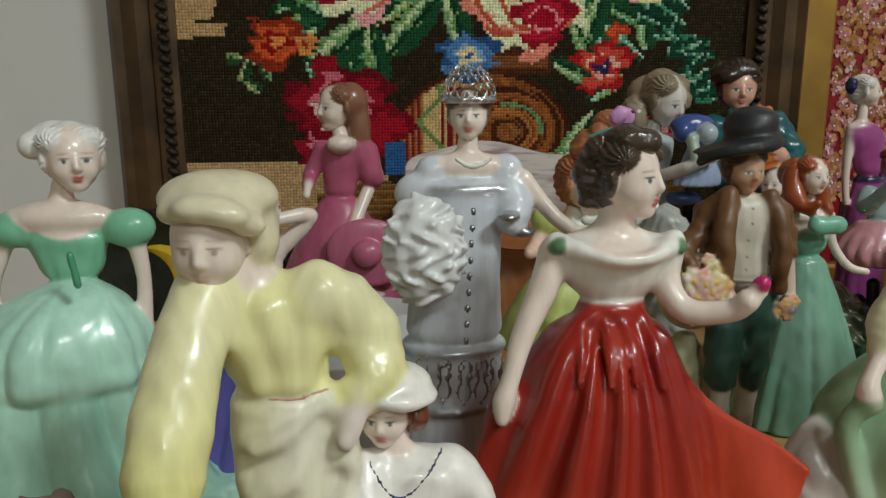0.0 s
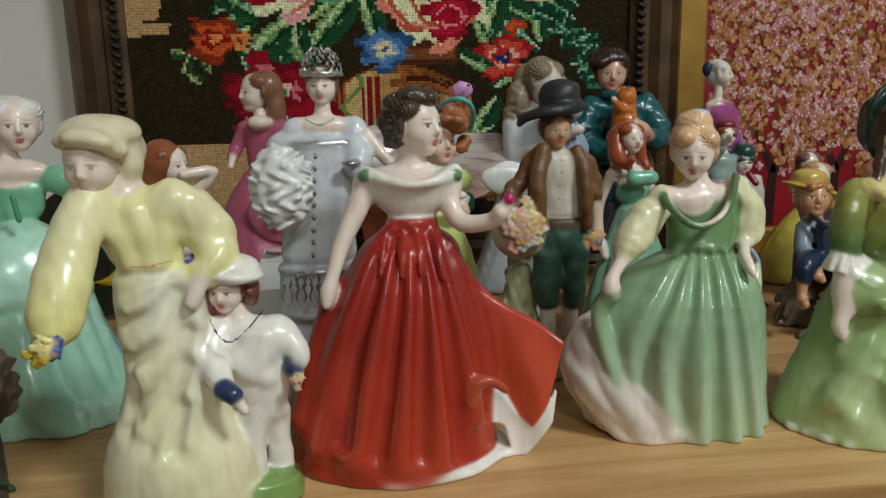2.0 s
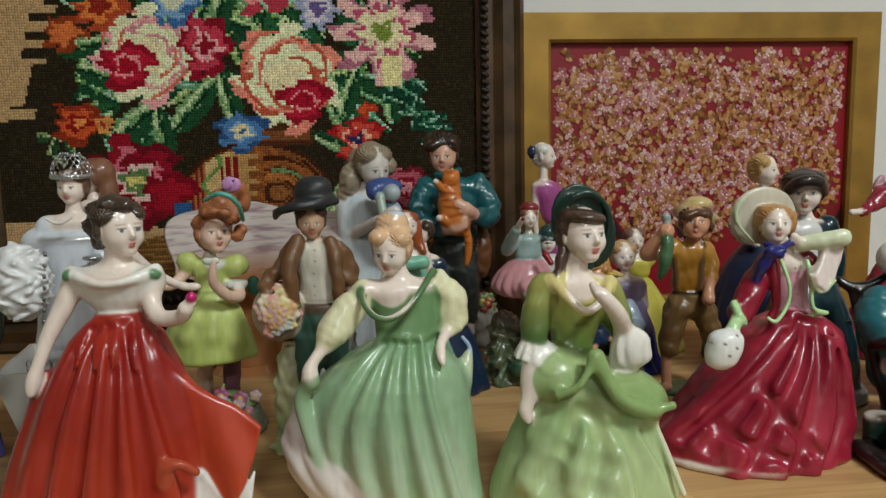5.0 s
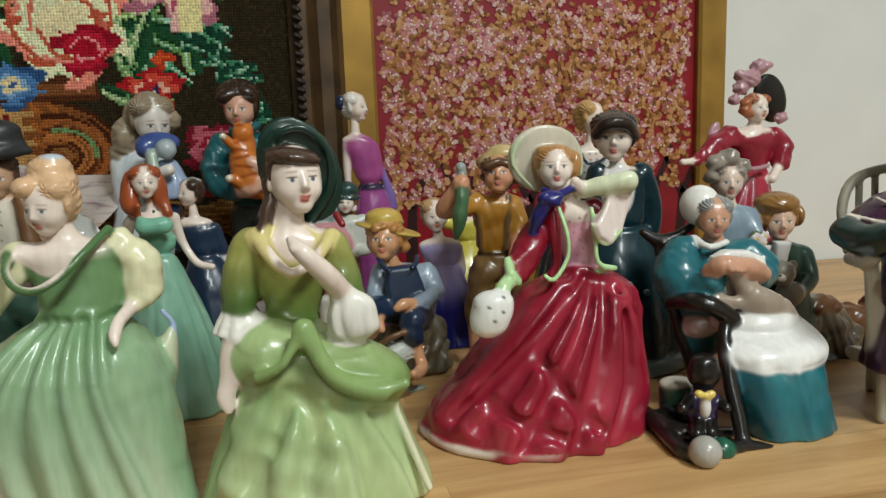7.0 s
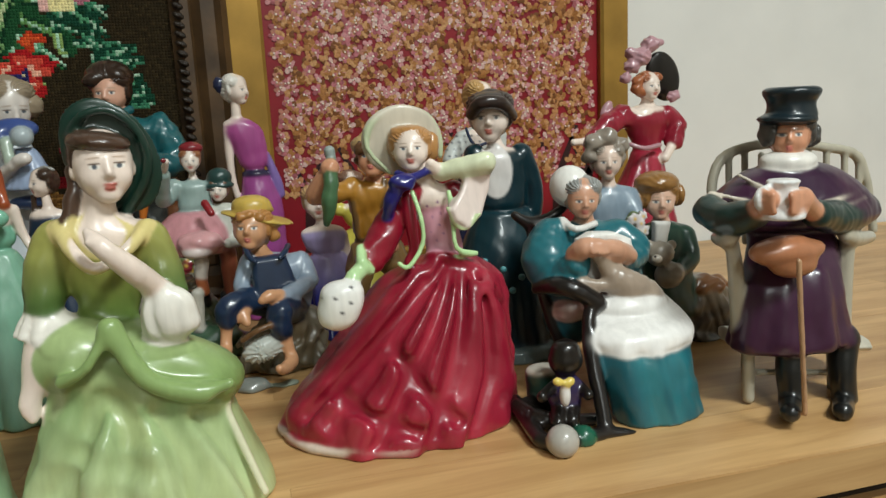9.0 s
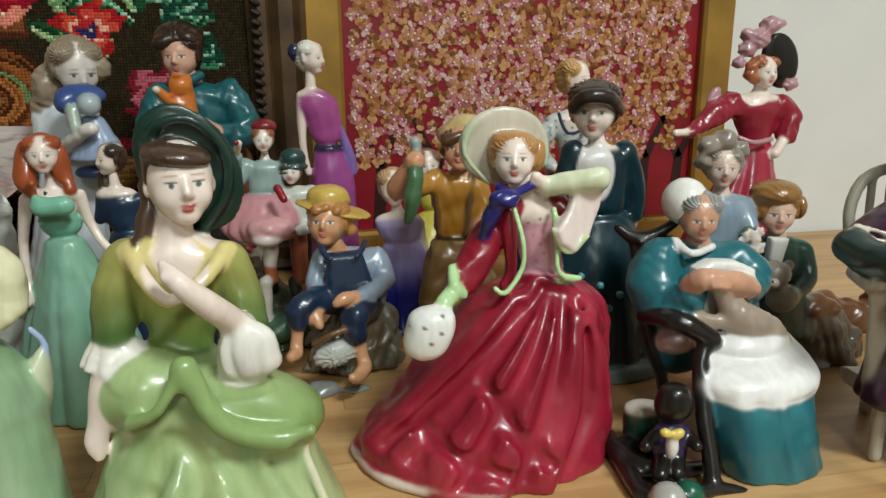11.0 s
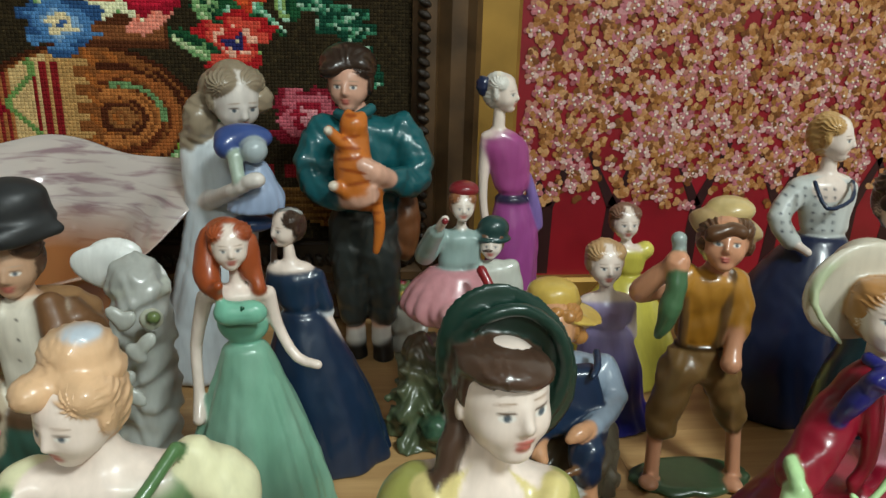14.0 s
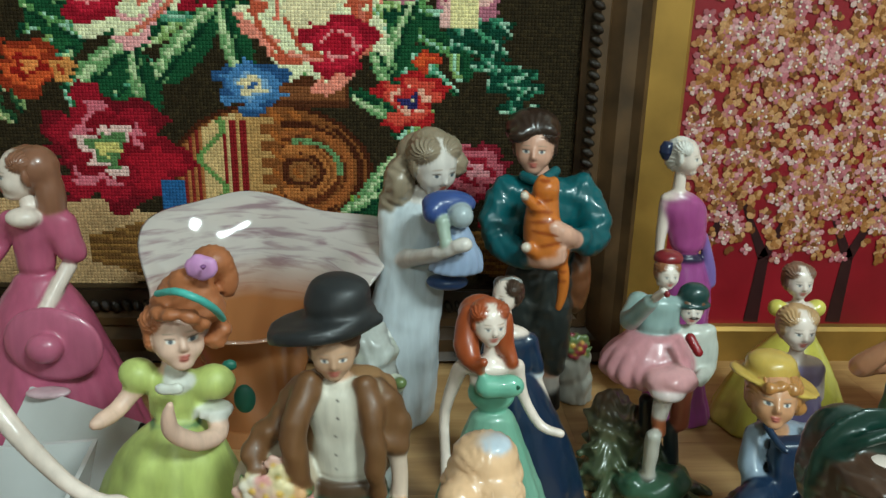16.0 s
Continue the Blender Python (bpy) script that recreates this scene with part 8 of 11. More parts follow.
figurine("lady_figurine", (0.4503, 0.643), [
    head('ead9cc', 'e6e2da', (-0.0, 0.0, 0.2123), 0.0136, 55),
    ball('232c4a', (-0.0136, 0.0, 0.2174), (0.0056, 0.0048, 0.0072), lumps=0.001, freq=600),
    limb('ead9cc', [(-0.0017, 0.0, 0.202, 0.0042), (-0.002, 0.0, 0.186, 0.0046)], k=0.002),
    ball('ead9cc', (-0.0021, 0.0, 0.182), (0.0122, 0.0065, 0.0049)),
    gown('a04a86', [(0.1877, 0.0011, 0.0, 0.0106, 0.0063), (0.1768, 0.0028, 0.0, 0.0164, 0.009), (0.1603, 0.0074, 0.0, 0.0149, 0.009), (0.138, 0.01, 0.0, 0.0109, 0.0087)], soft=0.009),
    gown('2a2440', [(0.1389, 0.0099, 0.0, 0.0113, 0.0091), (0.1346, 0.0103, 0.0, 0.0118, 0.0094)], over=0.001),
    gown('98488a', [(0.1354, 0.0102, 0.0, 0.0114, 0.0091), (0.1111, 0.0131, 0.0, 0.0179, 0.0144), (0.0751, 0.0125, 0.0, 0.0201, 0.016), (0.0375, 0.0133, 0.0, 0.0214, 0.0171), (0.0, 0.0162, 0.0, 0.0282, 0.0226)], n=9, amp=0.06),
    limb('ead9cc', [(-0.0099, 0.0, 0.1766, 0.0049), (-0.0113, 0.0, 0.156, 0.0039), (-0.0107, 0.0, 0.1349, 0.0032), (-0.0077, 0.0, 0.1154, 0.0029)], k=0.002),
    limb('7f68a8', [(0.0222, 0.0, 0.1521, 0.0028), (0.0286, 0.0, 0.1287, 0.0048), (0.0315, 0.0, 0.1156, 0.0041)], k=0.002),
], "slim porcelain lady in a magenta evening dress", 0.00139)

figurine("boy_figurine", (0.448, 0.46), [
    ball('c4a650', (0.009, 0.026, 0.115), (0.0266, 0.0196, 0.0028), tilt=-14, k=0.002, lumps=0.0008, freq=160),
    gown('c4a650', [(0.132, 0.005, 0.026, 0.009, 0.0081), (0.129, 0.005, 0.026, 0.012, 0.0108), (0.119, 0.006, 0.026, 0.015, 0.0135)], soft=0.005, k=0.002),
    gown('8a6a30', [(0.122, 0.006, 0.026, 0.015, 0.0138), (0.1185, 0.006, 0.026, 0.016, 0.0147)], k=0.001),
    head('c9966f', 'b07c44', (0.004, 0.016, 0.108), 0.0161, -16, 16),
    ball('b07c44', (-0.003, 0.008, 0.119), (0.0032, 0.0032, 0.0032), lumps=0.0008, freq=420),
    ball('b07c44', (0.003, 0.008, 0.12), (0.0032, 0.0032, 0.0032), lumps=0.0008, freq=420),
    ball('b07c44', (0.01, 0.008, 0.118), (0.0032, 0.0032, 0.0032), lumps=0.0008, freq=420),
    ball('b07c44', (0.018, 0.016, 0.11), (0.0046, 0.0046, 0.0046), lumps=0.0008, freq=420),
    ball('b07c44', (0.019, 0.016, 0.102), (0.0042, 0.0042, 0.0042), lumps=0.0008, freq=420),
    limb('c9966f', [(0.008, 0.018, 0.094, 0.0056), (0.01, 0.02, 0.087, 0.007)], k=0.003),
    gown('8e9cac', [(0.0895, 0.0155, 0.024, 0.0155, 0.0085), (0.0835, 0.0185, 0.024, 0.0205, 0.0123), (0.07, 0.0215, 0.024, 0.0215, 0.014), (0.055, 0.0225, 0.024, 0.0205, 0.0143), (0.0435, 0.022, 0.024, 0.019, 0.0133)], n=5, amp=0.05, soft=0.01, dent=0.0006),
    panel(('16243a', '1e2f48', 0.02, 0.08), [(0.002, 0.09), (0.025, 0.091), (0.03, 0.075), (0.031, 0.056), (0.005, 0.056), (0.001, 0.076)], 0.002, 0.006, lean=(0, 0.15), k=0.003),
    limb(('16243a', '1e2f48', 0.02, 0.08), [(-0.002, 0.008, 0.097, 0.0021), (0.001, -0.002, 0.091, 0.0021), (0.004, -0.006, 0.089, 0.0018)], k=0.002),
    limb(('16243a', '1e2f48', 0.02, 0.08), [(0.028, 0.012, 0.095, 0.0021), (0.025, -0.0, 0.093, 0.0021), (0.021, -0.006, 0.09, 0.0018)], k=0.002),
    limb('8e9cac', [(0.0, 0.018, 0.085, 0.0063), (-0.006, 0.01, 0.071, 0.0063), (-0.006, -0.006, 0.057, 0.0049)], k=0.004, dent=0.0008),
    limb('c9966f', [(-0.006, -0.008, 0.058, 0.0035), (-0.007, -0.014, 0.053, 0.0046), (-0.005, -0.018, 0.049, 0.0028)], k=0.003),
    limb('8e9cac', [(0.037, 0.022, 0.082, 0.007), (0.041, 0.012, 0.068, 0.0067), (0.03, -0.004, 0.065, 0.0056), (0.019, -0.014, 0.065, 0.0046)], k=0.004, dent=0.0008),
    limb('c9966f', [(0.018, -0.016, 0.066, 0.0035), (0.011, -0.022, 0.067, 0.0046), (0.006, -0.024, 0.065, 0.0028)], k=0.003),
    limb(('16243a', '1e2f48', 0.02, 0.08), [(0.011, 0.016, 0.051, 0.0091), (-0.008, -0.006, 0.062, 0.0084), (-0.017, -0.014, 0.06, 0.0077), (-0.018, -0.014, 0.053, 0.007)], k=0.005, dent=0.0008),
    limb(('16243a', '1e2f48', 0.02, 0.08), [(0.029, 0.016, 0.047, 0.0098), (0.019, -0.014, 0.055, 0.0095), (0.017, -0.02, 0.049, 0.0084), (0.017, -0.02, 0.042, 0.0077)], k=0.005, dent=0.0008),
    limb('c9966f', [(-0.018, -0.014, 0.053, 0.0046), (-0.02, -0.016, 0.039, 0.0039), (-0.021, -0.02, 0.032, 0.0046), (-0.024, -0.028, 0.033, 0.0032)], k=0.003),
    limb('c9966f', [(0.018, -0.02, 0.044, 0.0049), (0.021, -0.02, 0.027, 0.0042), (0.022, -0.024, 0.02, 0.0049), (0.016, -0.036, 0.019, 0.0042), (0.013, -0.042, 0.022, 0.0028)], k=0.003),
    gown(('4c4636', '66543a', 0.0, 0.05), [(0.046, 0.0355, 0.03, 0.0125, 0.0087), (0.0335, 0.0235, 0.028, 0.0255, 0.0179), (0.015, 0.02, 0.026, 0.031, 0.0217), (0.0, 0.0186, 0.026, 0.0332, 0.0232)], n=9, amp=0.1, seed=0.4, dent=0.0022, soft=0.008, wash='7a7260'),
    ball('b4b8b0', (0.004, -0.02, 0.03), (0.0147, 0.0063, 0.0088), tilt=18, strands=0.0012),
    limb('6a4c30', [(-0.009, -0.024, 0.039, 0.0021), (0.002, -0.028, 0.046, 0.0021), (0.013, -0.024, 0.048, 0.0021)], k=0.003),
    ball('767a74', (-0.006, -0.014, 0.002), (0.0119, 0.0091, 0.0063), lumps=0.001, freq=300),
    ball('8a9484', (0.016, -0.014, -0.003), (0.0126, 0.0084, 0.0056), lumps=0.0012, freq=300),
], "glazed barefoot boy in overalls and straw hat sitting on a rock", 0.00113)

figurine("lady_figurine", (0.5068, 0.558), [
    head('ead9cc', 'b89468', (-0.0, 0.0, 0.1149), 0.0144, 0),
    limb('ead9cc', [(0.0015, 0.0, 0.1033, 0.004), (0.0029, 0.0, 0.0934, 0.005)], k=0.002),
    ball('ead9cc', (0.0031, 0.0, 0.0895), (0.0178, 0.0077, 0.0062)),
    gown('b0a4d4', [(0.0914, 0.003, 0.0, 0.0208, 0.0125), (0.0794, 0.0038, 0.0, 0.0171, 0.0111), (0.0693, 0.0052, 0.0, 0.0141, 0.0113)], n=8, amp=0.05, soft=0.009),
    limb('ead9cc', [(0.0201, 0.0, 0.0851, 0.0037), (0.0237, 0.0, 0.0647, 0.0031)], k=0.002),
    gown(('161c72', 'b4a8dc', 0.03, 0.078), [(0.0701, 0.0052, 0.0, 0.0149, 0.0119), (0.0443, 0.0085, 0.0, 0.0224, 0.0179), (0.0097, 0.0124, 0.0, 0.027, 0.0216), (0.0, 0.0143, 0.0, 0.0313, 0.025)], n=14, amp=0.1),
], "small porcelain lady in a lilac to cobalt blue gown", 0.0013)

figurine("lady_figurine", (0.5468, 0.636), [
    head('ead9cc', '7a5a48', (0.0, 0.0, 0.1197), 0.0132, 0),
    limb('ead9cc', [(0.0017, 0.0, 0.1096, 0.0034), (0.0029, 0.0, 0.1003, 0.0046)], k=0.002),
    ball('ead9cc', (0.0033, 0.0, 0.098), (0.0152, 0.0071, 0.0045)),
    gown('d0c452', [(0.1003, 0.0029, 0.0, 0.0169, 0.0101), (0.0886, 0.0049, 0.0, 0.0134, 0.0094), (0.0767, 0.0069, 0.0, 0.0113, 0.009)], soft=0.009),
    ball('d8cc60', (-0.0132, 0.0, 0.0979), (0.0067, 0.0067, 0.0067)),
    ball('d8cc60', (0.018, 0.0, 0.098), (0.0067, 0.0067, 0.0067)),
    gown('ccc052', [(0.0776, 0.0067, 0.0, 0.0122, 0.0097), (0.0622, 0.0039, 0.0, 0.025, 0.02), (0.0326, 0.0019, 0.0, 0.0424, 0.0339), (0.0, 0.0026, 0.0, 0.0563, 0.045)], n=12, amp=0.09),
], "small porcelain lady in a lemon yellow gown", 0.0013)

figurine("boy_figurine", (0.5377, 0.468), [
    ball('b4986a', (0.0113, 0.026, 0.159), (0.0202, 0.0166, 0.0094), tilt=-14, k=0.002, lumps=0.0014, freq=170),
    ball('c8b078', (0.0123, 0.024, 0.169), (0.013, 0.0122, 0.0072), k=0.003),
    head('cb9270', '5a3c26', (0.0063, 0.014, 0.153), 0.0158, -20, 14),
    ball('5a3c26', (-0.0047, 0.006, 0.16), (0.0043, 0.0043, 0.004), lumps=0.0008, freq=420),
    ball('5a3c26', (-0.0007, 0.006, 0.162), (0.0043, 0.0043, 0.004), lumps=0.0008, freq=420),
    ball('5a3c26', (0.0043, 0.006, 0.163), (0.0043, 0.0043, 0.004), lumps=0.0008, freq=420),
    ball('5a3c26', (0.0103, 0.006, 0.161), (0.0043, 0.0043, 0.004), lumps=0.0008, freq=420),
    ball('5a3c26', (0.0173, 0.016, 0.155), (0.0043, 0.0043, 0.004), lumps=0.0008, freq=420),
    ball('5a3c26', (0.0203, 0.016, 0.149), (0.0043, 0.0043, 0.004), lumps=0.0008, freq=420),
    ball('5a3c26', (-0.0037, 0.016, 0.152), (0.0043, 0.0043, 0.004), lumps=0.0008, freq=420),
    limb('cb9270', [(0.0073, 0.018, 0.141, 0.0061), (0.0073, 0.02, 0.134, 0.0072)], k=0.003),
    gown(('98681f', 'ae7c30', 0.1, 0.14), [(0.138, 0.0063, 0.02, 0.012, 0.006), (0.1325, 0.0043, 0.02, 0.019, 0.0095), (0.1165, 0.0053, 0.02, 0.018, 0.0099), (0.0995, 0.0063, 0.02, 0.017, 0.0102), (0.0905, 0.0063, 0.02, 0.017, 0.0102)], n=6, amp=0.06, soft=0.008, dent=0.0006),
    limb('5e4426', [(-0.0087, 0.0184, 0.137, 0.0022), (-0.0107, 0.0145, 0.12, 0.0022), (-0.0087, 0.0152, 0.095, 0.0022)], k=0.002),
    limb('5e4426', [(0.0133, 0.0138, 0.136, 0.0022), (0.0113, 0.0107, 0.117, 0.0022), (0.0093, 0.01, 0.095, 0.0022)], k=0.002),
    limb(('98681f', 'ae7c30', 0.1, 0.14), [(-0.0117, 0.018, 0.132, 0.0072), (-0.0227, 0.014, 0.129, 0.0072)], k=0.004, dent=0.0008),
    limb('cb9270', [(-0.0227, 0.014, 0.129, 0.0061), (-0.0397, 0.008, 0.128, 0.0061), (-0.0357, -0.0, 0.139, 0.0054), (-0.0287, -0.006, 0.148, 0.005)], k=0.004),
    ball('cb9270', (-0.0287, -0.008, 0.15), (0.0065, 0.0054, 0.0054), lumps=0.0006, freq=600),
    limb('4a6c4a', [(-0.0267, -0.004, 0.156, 0.0025), (-0.0287, -0.01, 0.144, 0.0047), (-0.0307, -0.012, 0.129, 0.0058), (-0.0327, -0.01, 0.117, 0.0043), (-0.0337, -0.008, 0.11, 0.0022)], k=0.003, dent=0.0005),
    limb('98a4a0', [(-0.0277, -0.004, 0.161, 0.004), (-0.0267, -0.004, 0.156, 0.0032)], k=0.002),
    limb(('98681f', 'ae7c30', 0.1, 0.14), [(0.0183, 0.018, 0.129, 0.0072), (0.0213, 0.014, 0.116, 0.0072), (0.0193, 0.01, 0.106, 0.0068)], k=0.004, dent=0.0008),
    limb('cb9270', [(0.0183, 0.008, 0.105, 0.005), (0.0153, 0.004, 0.095, 0.0047), (0.0133, -0.0, 0.088, 0.0058)], k=0.003),
    gown('765a34', [(0.0925, 0.0058, 0.02, 0.0175, 0.0105), (0.081, 0.0063, 0.02, 0.02, 0.0124), (0.071, 0.0068, 0.02, 0.0215, 0.0133)], dent=0.0008, soft=0.006),
    gown('3a2a18', [(0.0935, 0.0063, 0.02, 0.018, 0.0112), (0.0905, 0.0063, 0.02, 0.018, 0.0112)], k=0.001),
    limb('765a34', [(-0.0067, 0.018, 0.075, 0.0108), (-0.0127, 0.016, 0.056, 0.0101), (-0.0157, 0.014, 0.042, 0.0086)], k=0.005, dent=0.001),
    limb('765a34', [(0.0153, 0.018, 0.074, 0.0108), (0.0223, 0.016, 0.06, 0.0101), (0.0283, 0.016, 0.046, 0.0086)], k=0.005, dent=0.001),
    limb('cb9270', [(-0.0167, 0.016, 0.041, 0.005), (-0.0167, 0.016, 0.023, 0.0043), (-0.0157, 0.016, -0.0, 0.0047)], k=0.003),
    limb('cb9270', [(0.0293, 0.016, 0.046, 0.005), (0.0323, 0.016, 0.026, 0.0043), (0.0363, 0.016, -0.004, 0.0047)], k=0.003),
    ball('cb9270', (-0.0217, 0.006, 0.009), (0.0058, 0.0065, 0.0032)),
    ball('cb9270', (0.0313, 0.006, 0.005), (0.005, 0.0072, 0.0032)),
    gown('3a4f34', [(0.005, 0.0098, 0.02, 0.0365, 0.0183), (0.0, 0.0103, 0.02, 0.039, 0.0195)], n=10, amp=0.1),
], "glazed barefoot boy in ochre shirt and straw hat with a fish", 0.00113)

figurine("lady_figurine", (0.5425, 0.345), [
    ball('cbc2b0', (-0.0005, 0.025, 0.169), (0.0238, 0.0032, 0.0209), tilt=-6, k=0.001, lean=0.1),
    limb('b9c4a0', [(-0.0095, 0.019, 0.151, 0.0011), (-0.0215, 0.021, 0.166, 0.0014), (-0.0175, 0.023, 0.18, 0.0014), (-0.0005, 0.025, 0.188, 0.0014), (0.0165, 0.025, 0.183, 0.0014), (0.0235, 0.025, 0.169, 0.0014), (0.0235, 0.025, 0.158, 0.0011)], k=0.003),
    ball('cbc2b0', (0.0115, 0.039, 0.171), (0.0151, 0.0144, 0.0151)),
    head('ead9cc', 'b0804c', (0.0025, 0.013, 0.164), 0.0137, -14, 9),
    ball('b0804c', (-0.0045, 0.017, 0.167), (0.0054, 0.0072, 0.0094), lumps=0.0008, freq=420),
    ball('b0804c', (0.0155, 0.017, 0.165), (0.005, 0.0065, 0.0086), lumps=0.0008, freq=420),
    ball('b0804c', (0.0025, 0.015, 0.174), (0.0108, 0.0079, 0.0043), strands=0.0004),
    limb('ead9cc', [(0.0065, 0.015, 0.153, 0.0065), (0.0105, 0.017, 0.14, 0.0079)], k=0.004),
    ball('ead9cc', (0.0145, 0.017, 0.135), (0.0173, 0.0101, 0.0079), k=0.005),
    limb('23236f', [(-0.0075, 0.005, 0.151, 0.0025), (-0.0015, -0.001, 0.149, 0.0025), (0.0105, 0.005, 0.152, 0.0022)], k=0.002),
    ball('23236f', (-0.0075, -0.005, 0.147), (0.0079, 0.005, 0.005), lumps=0.001, freq=500),
    limb('23236f', [(-0.0095, -0.003, 0.145, 0.004), (-0.0135, -0.001, 0.137, 0.0043), (-0.0155, 0.003, 0.127, 0.0025)], k=0.002),
    gown('d8a0ae', [(0.138, 0.0155, 0.017, 0.013, 0.0078), (0.129, 0.0165, 0.017, 0.013, 0.0084), (0.117, 0.0185, 0.017, 0.012, 0.0084), (0.104, 0.021, 0.017, 0.0115, 0.009), (0.099, 0.021, 0.017, 0.0115, 0.009)], soft=0.006),
    *[ball('94608c', tuple(v), (0.0011, 0.0135, 0.0011), paint=True) for v in [(0.0045, -0.003, 0.133), (0.0095, -0.003, 0.131), (0.0155, -0.003, 0.133), (0.0055, -0.003, 0.126), (0.0125, -0.003, 0.124), (0.0175, -0.003, 0.126), (0.0065, -0.003, 0.118), (0.0115, -0.003, 0.115), (0.0165, -0.003, 0.119), (0.0085, -0.003, 0.11), (0.0145, -0.003, 0.11), (0.0185, -0.003, 0.114)]],
    limb('861228', [(0.0005, 0.013, 0.139, 0.0072), (-0.0105, 0.011, 0.126, 0.0086), (-0.0185, 0.007, 0.114, 0.0097), (-0.0265, 0.003, 0.104, 0.009)], k=0.003, dent=0.0006),
    limb('861228', [(-0.0025, 0.005, 0.138, 0.0047), (-0.0025, 0.001, 0.124, 0.0036), (-0.0015, 0.001, 0.108, 0.0029), (-0.0055, 0.001, 0.101, 0.0022)], k=0.003),
    limb('b8dca0', [(-0.0325, 0.001, 0.111, 0.0025), (-0.0335, -0.009, 0.105, 0.0029), (-0.0285, -0.007, 0.099, 0.0022)], k=0.002),
    limb('b8d8a0', [(-0.0325, -0.005, 0.101, 0.0047), (-0.0395, -0.013, 0.098, 0.0043)], k=0.002),
    limb('b8dca0', [(-0.0015, -0.003, 0.141, 0.0014), (0.0015, -0.009, 0.126, 0.0014), (0.0015, -0.009, 0.112, 0.0014), (-0.0075, -0.011, 0.1, 0.0014), (-0.0125, -0.009, 0.102, 0.0014)], k=0.001),
    limb('b8dca0', [(0.0215, 0.003, 0.139, 0.0014), (0.0215, -0.003, 0.123, 0.0014), (0.0225, -0.005, 0.107, 0.0014), (0.0355, -0.001, 0.102, 0.0014)], k=0.001),
    limb('dce2c0', [(0.0185, 0.007, 0.15, 0.005), (0.0295, 0.001, 0.153, 0.0058), (0.0425, -0.003, 0.155, 0.0065)], k=0.004, dent=0.0004),
    limb('ead9cc', [(0.0185, 0.007, 0.15, 0.0036), (0.0115, 0.003, 0.156, 0.0029)], k=0.003),
    panel('e4d4cc', [(0.0355, 0.155), (0.0475, 0.156), (0.0455, 0.139), (0.0395, 0.124), (0.0295, 0.118), (0.0215, 0.123), (0.0185, 0.13), (0.0265, 0.139)], -0.001, 0.004, lean=(0.2, 0.1), wave=0.002, k=0.005),
    limb('861228', [(0.0275, 0.013, 0.139, 0.0058), (0.0325, 0.009, 0.133, 0.005)], k=0.004),
    limb('c4d8a4', [(0.0175, -0.007, 0.131, 0.0011), (0.0215, -0.007, 0.122, 0.0011), (0.0275, -0.007, 0.118, 0.0011), (0.0365, -0.007, 0.126, 0.0011)], k=0.002),
    gown('ebeae5', [(0.098, -0.0465, -0.017, 0.01, 0.008), (0.0915, -0.0465, -0.017, 0.012, 0.0096), (0.0785, -0.049, -0.017, 0.0115, 0.0092), (0.0695, -0.05, -0.017, 0.0075, 0.0056)], soft=0.007, n=5, amp=0.04),
    *[ball('2c2a2c', tuple(v), (0.0013, 0.013, 0.0008), paint=True, tilt=-25) for v in [(-0.0555, -0.032, 0.098), (-0.0485, -0.032, 0.099), (-0.0425, -0.032, 0.095), (-0.0585, -0.032, 0.09), (-0.0515, -0.032, 0.09), (-0.0435, -0.032, 0.087), (-0.0485, -0.032, 0.082)]],
    gown(('8e1a30', '7e0f26', 0.01, 0.09), [(0.1005, 0.0215, 0.017, 0.013, 0.0098), (0.0955, 0.0195, 0.017, 0.024, 0.0192), (0.0885, 0.0175, 0.017, 0.035, 0.0287), (0.0745, 0.0135, 0.017, 0.044, 0.0361), (0.057, 0.006, 0.017, 0.0515, 0.0412), (0.0355, -0.001, 0.017, 0.0605, 0.0472), (0.018, -0.0085, 0.017, 0.068, 0.053), (0.0, -0.0124, 0.017, 0.0719, 0.056)], n=8, amp=0.06, seed=1.1, power=0.5, twist=5, dent=0.0004, wash='a2283c'),
    limb(('8e1a30', '7e0f26', 0.01, 0.09), [(0.0105, 0.0067, 0.098, 0.002), (-0.0095, -0.0071, 0.079, 0.0046), (-0.0345, -0.0095, 0.048, 0.0062), (-0.0635, -0.009, 0.017, 0.0062)], k=0.012),
    limb(('8e1a30', '7e0f26', 0.01, 0.09), [(0.0145, 0.0028, 0.097, 0.002), (0.0005, -0.0147, 0.073, 0.0046), (-0.0215, -0.0215, 0.037, 0.0068), (-0.0415, -0.0278, 0.005, 0.0062)], k=0.012),
    limb(('8e1a30', '7e0f26', 0.01, 0.09), [(0.0205, 0.0018, 0.096, 0.002), (0.0135, -0.0167, 0.072, 0.0046), (0.0005, -0.0256, 0.035, 0.0062), (-0.0135, -0.0347, -0.004, 0.0062)], k=0.012),
    limb(('8e1a30', '7e0f26', 0.01, 0.09), [(0.0275, -0.0007, 0.094, 0.002), (0.0285, -0.0149, 0.07, 0.0046), (0.0265, -0.0209, 0.037, 0.0058), (0.0115, -0.0315, 0.001, 0.0062)], k=0.012),
    limb(('8e1a30', '7e0f26', 0.01, 0.09), [(-0.0025, 0.0003, 0.09, 0.0026), (-0.0265, -0.0042, 0.066, 0.0042), (-0.0535, 0.0015, 0.037, 0.0052), (-0.0745, 0.0071, 0.016, 0.0046)], k=0.012),
    limb(('8e1a30', '7e0f26', 0.01, 0.09), [(-0.0255, -0.0132, 0.055, 0.0036), (-0.0105, -0.0274, 0.03, 0.0052), (0.0045, -0.0322, 0.017, 0.0042)], k=0.012),
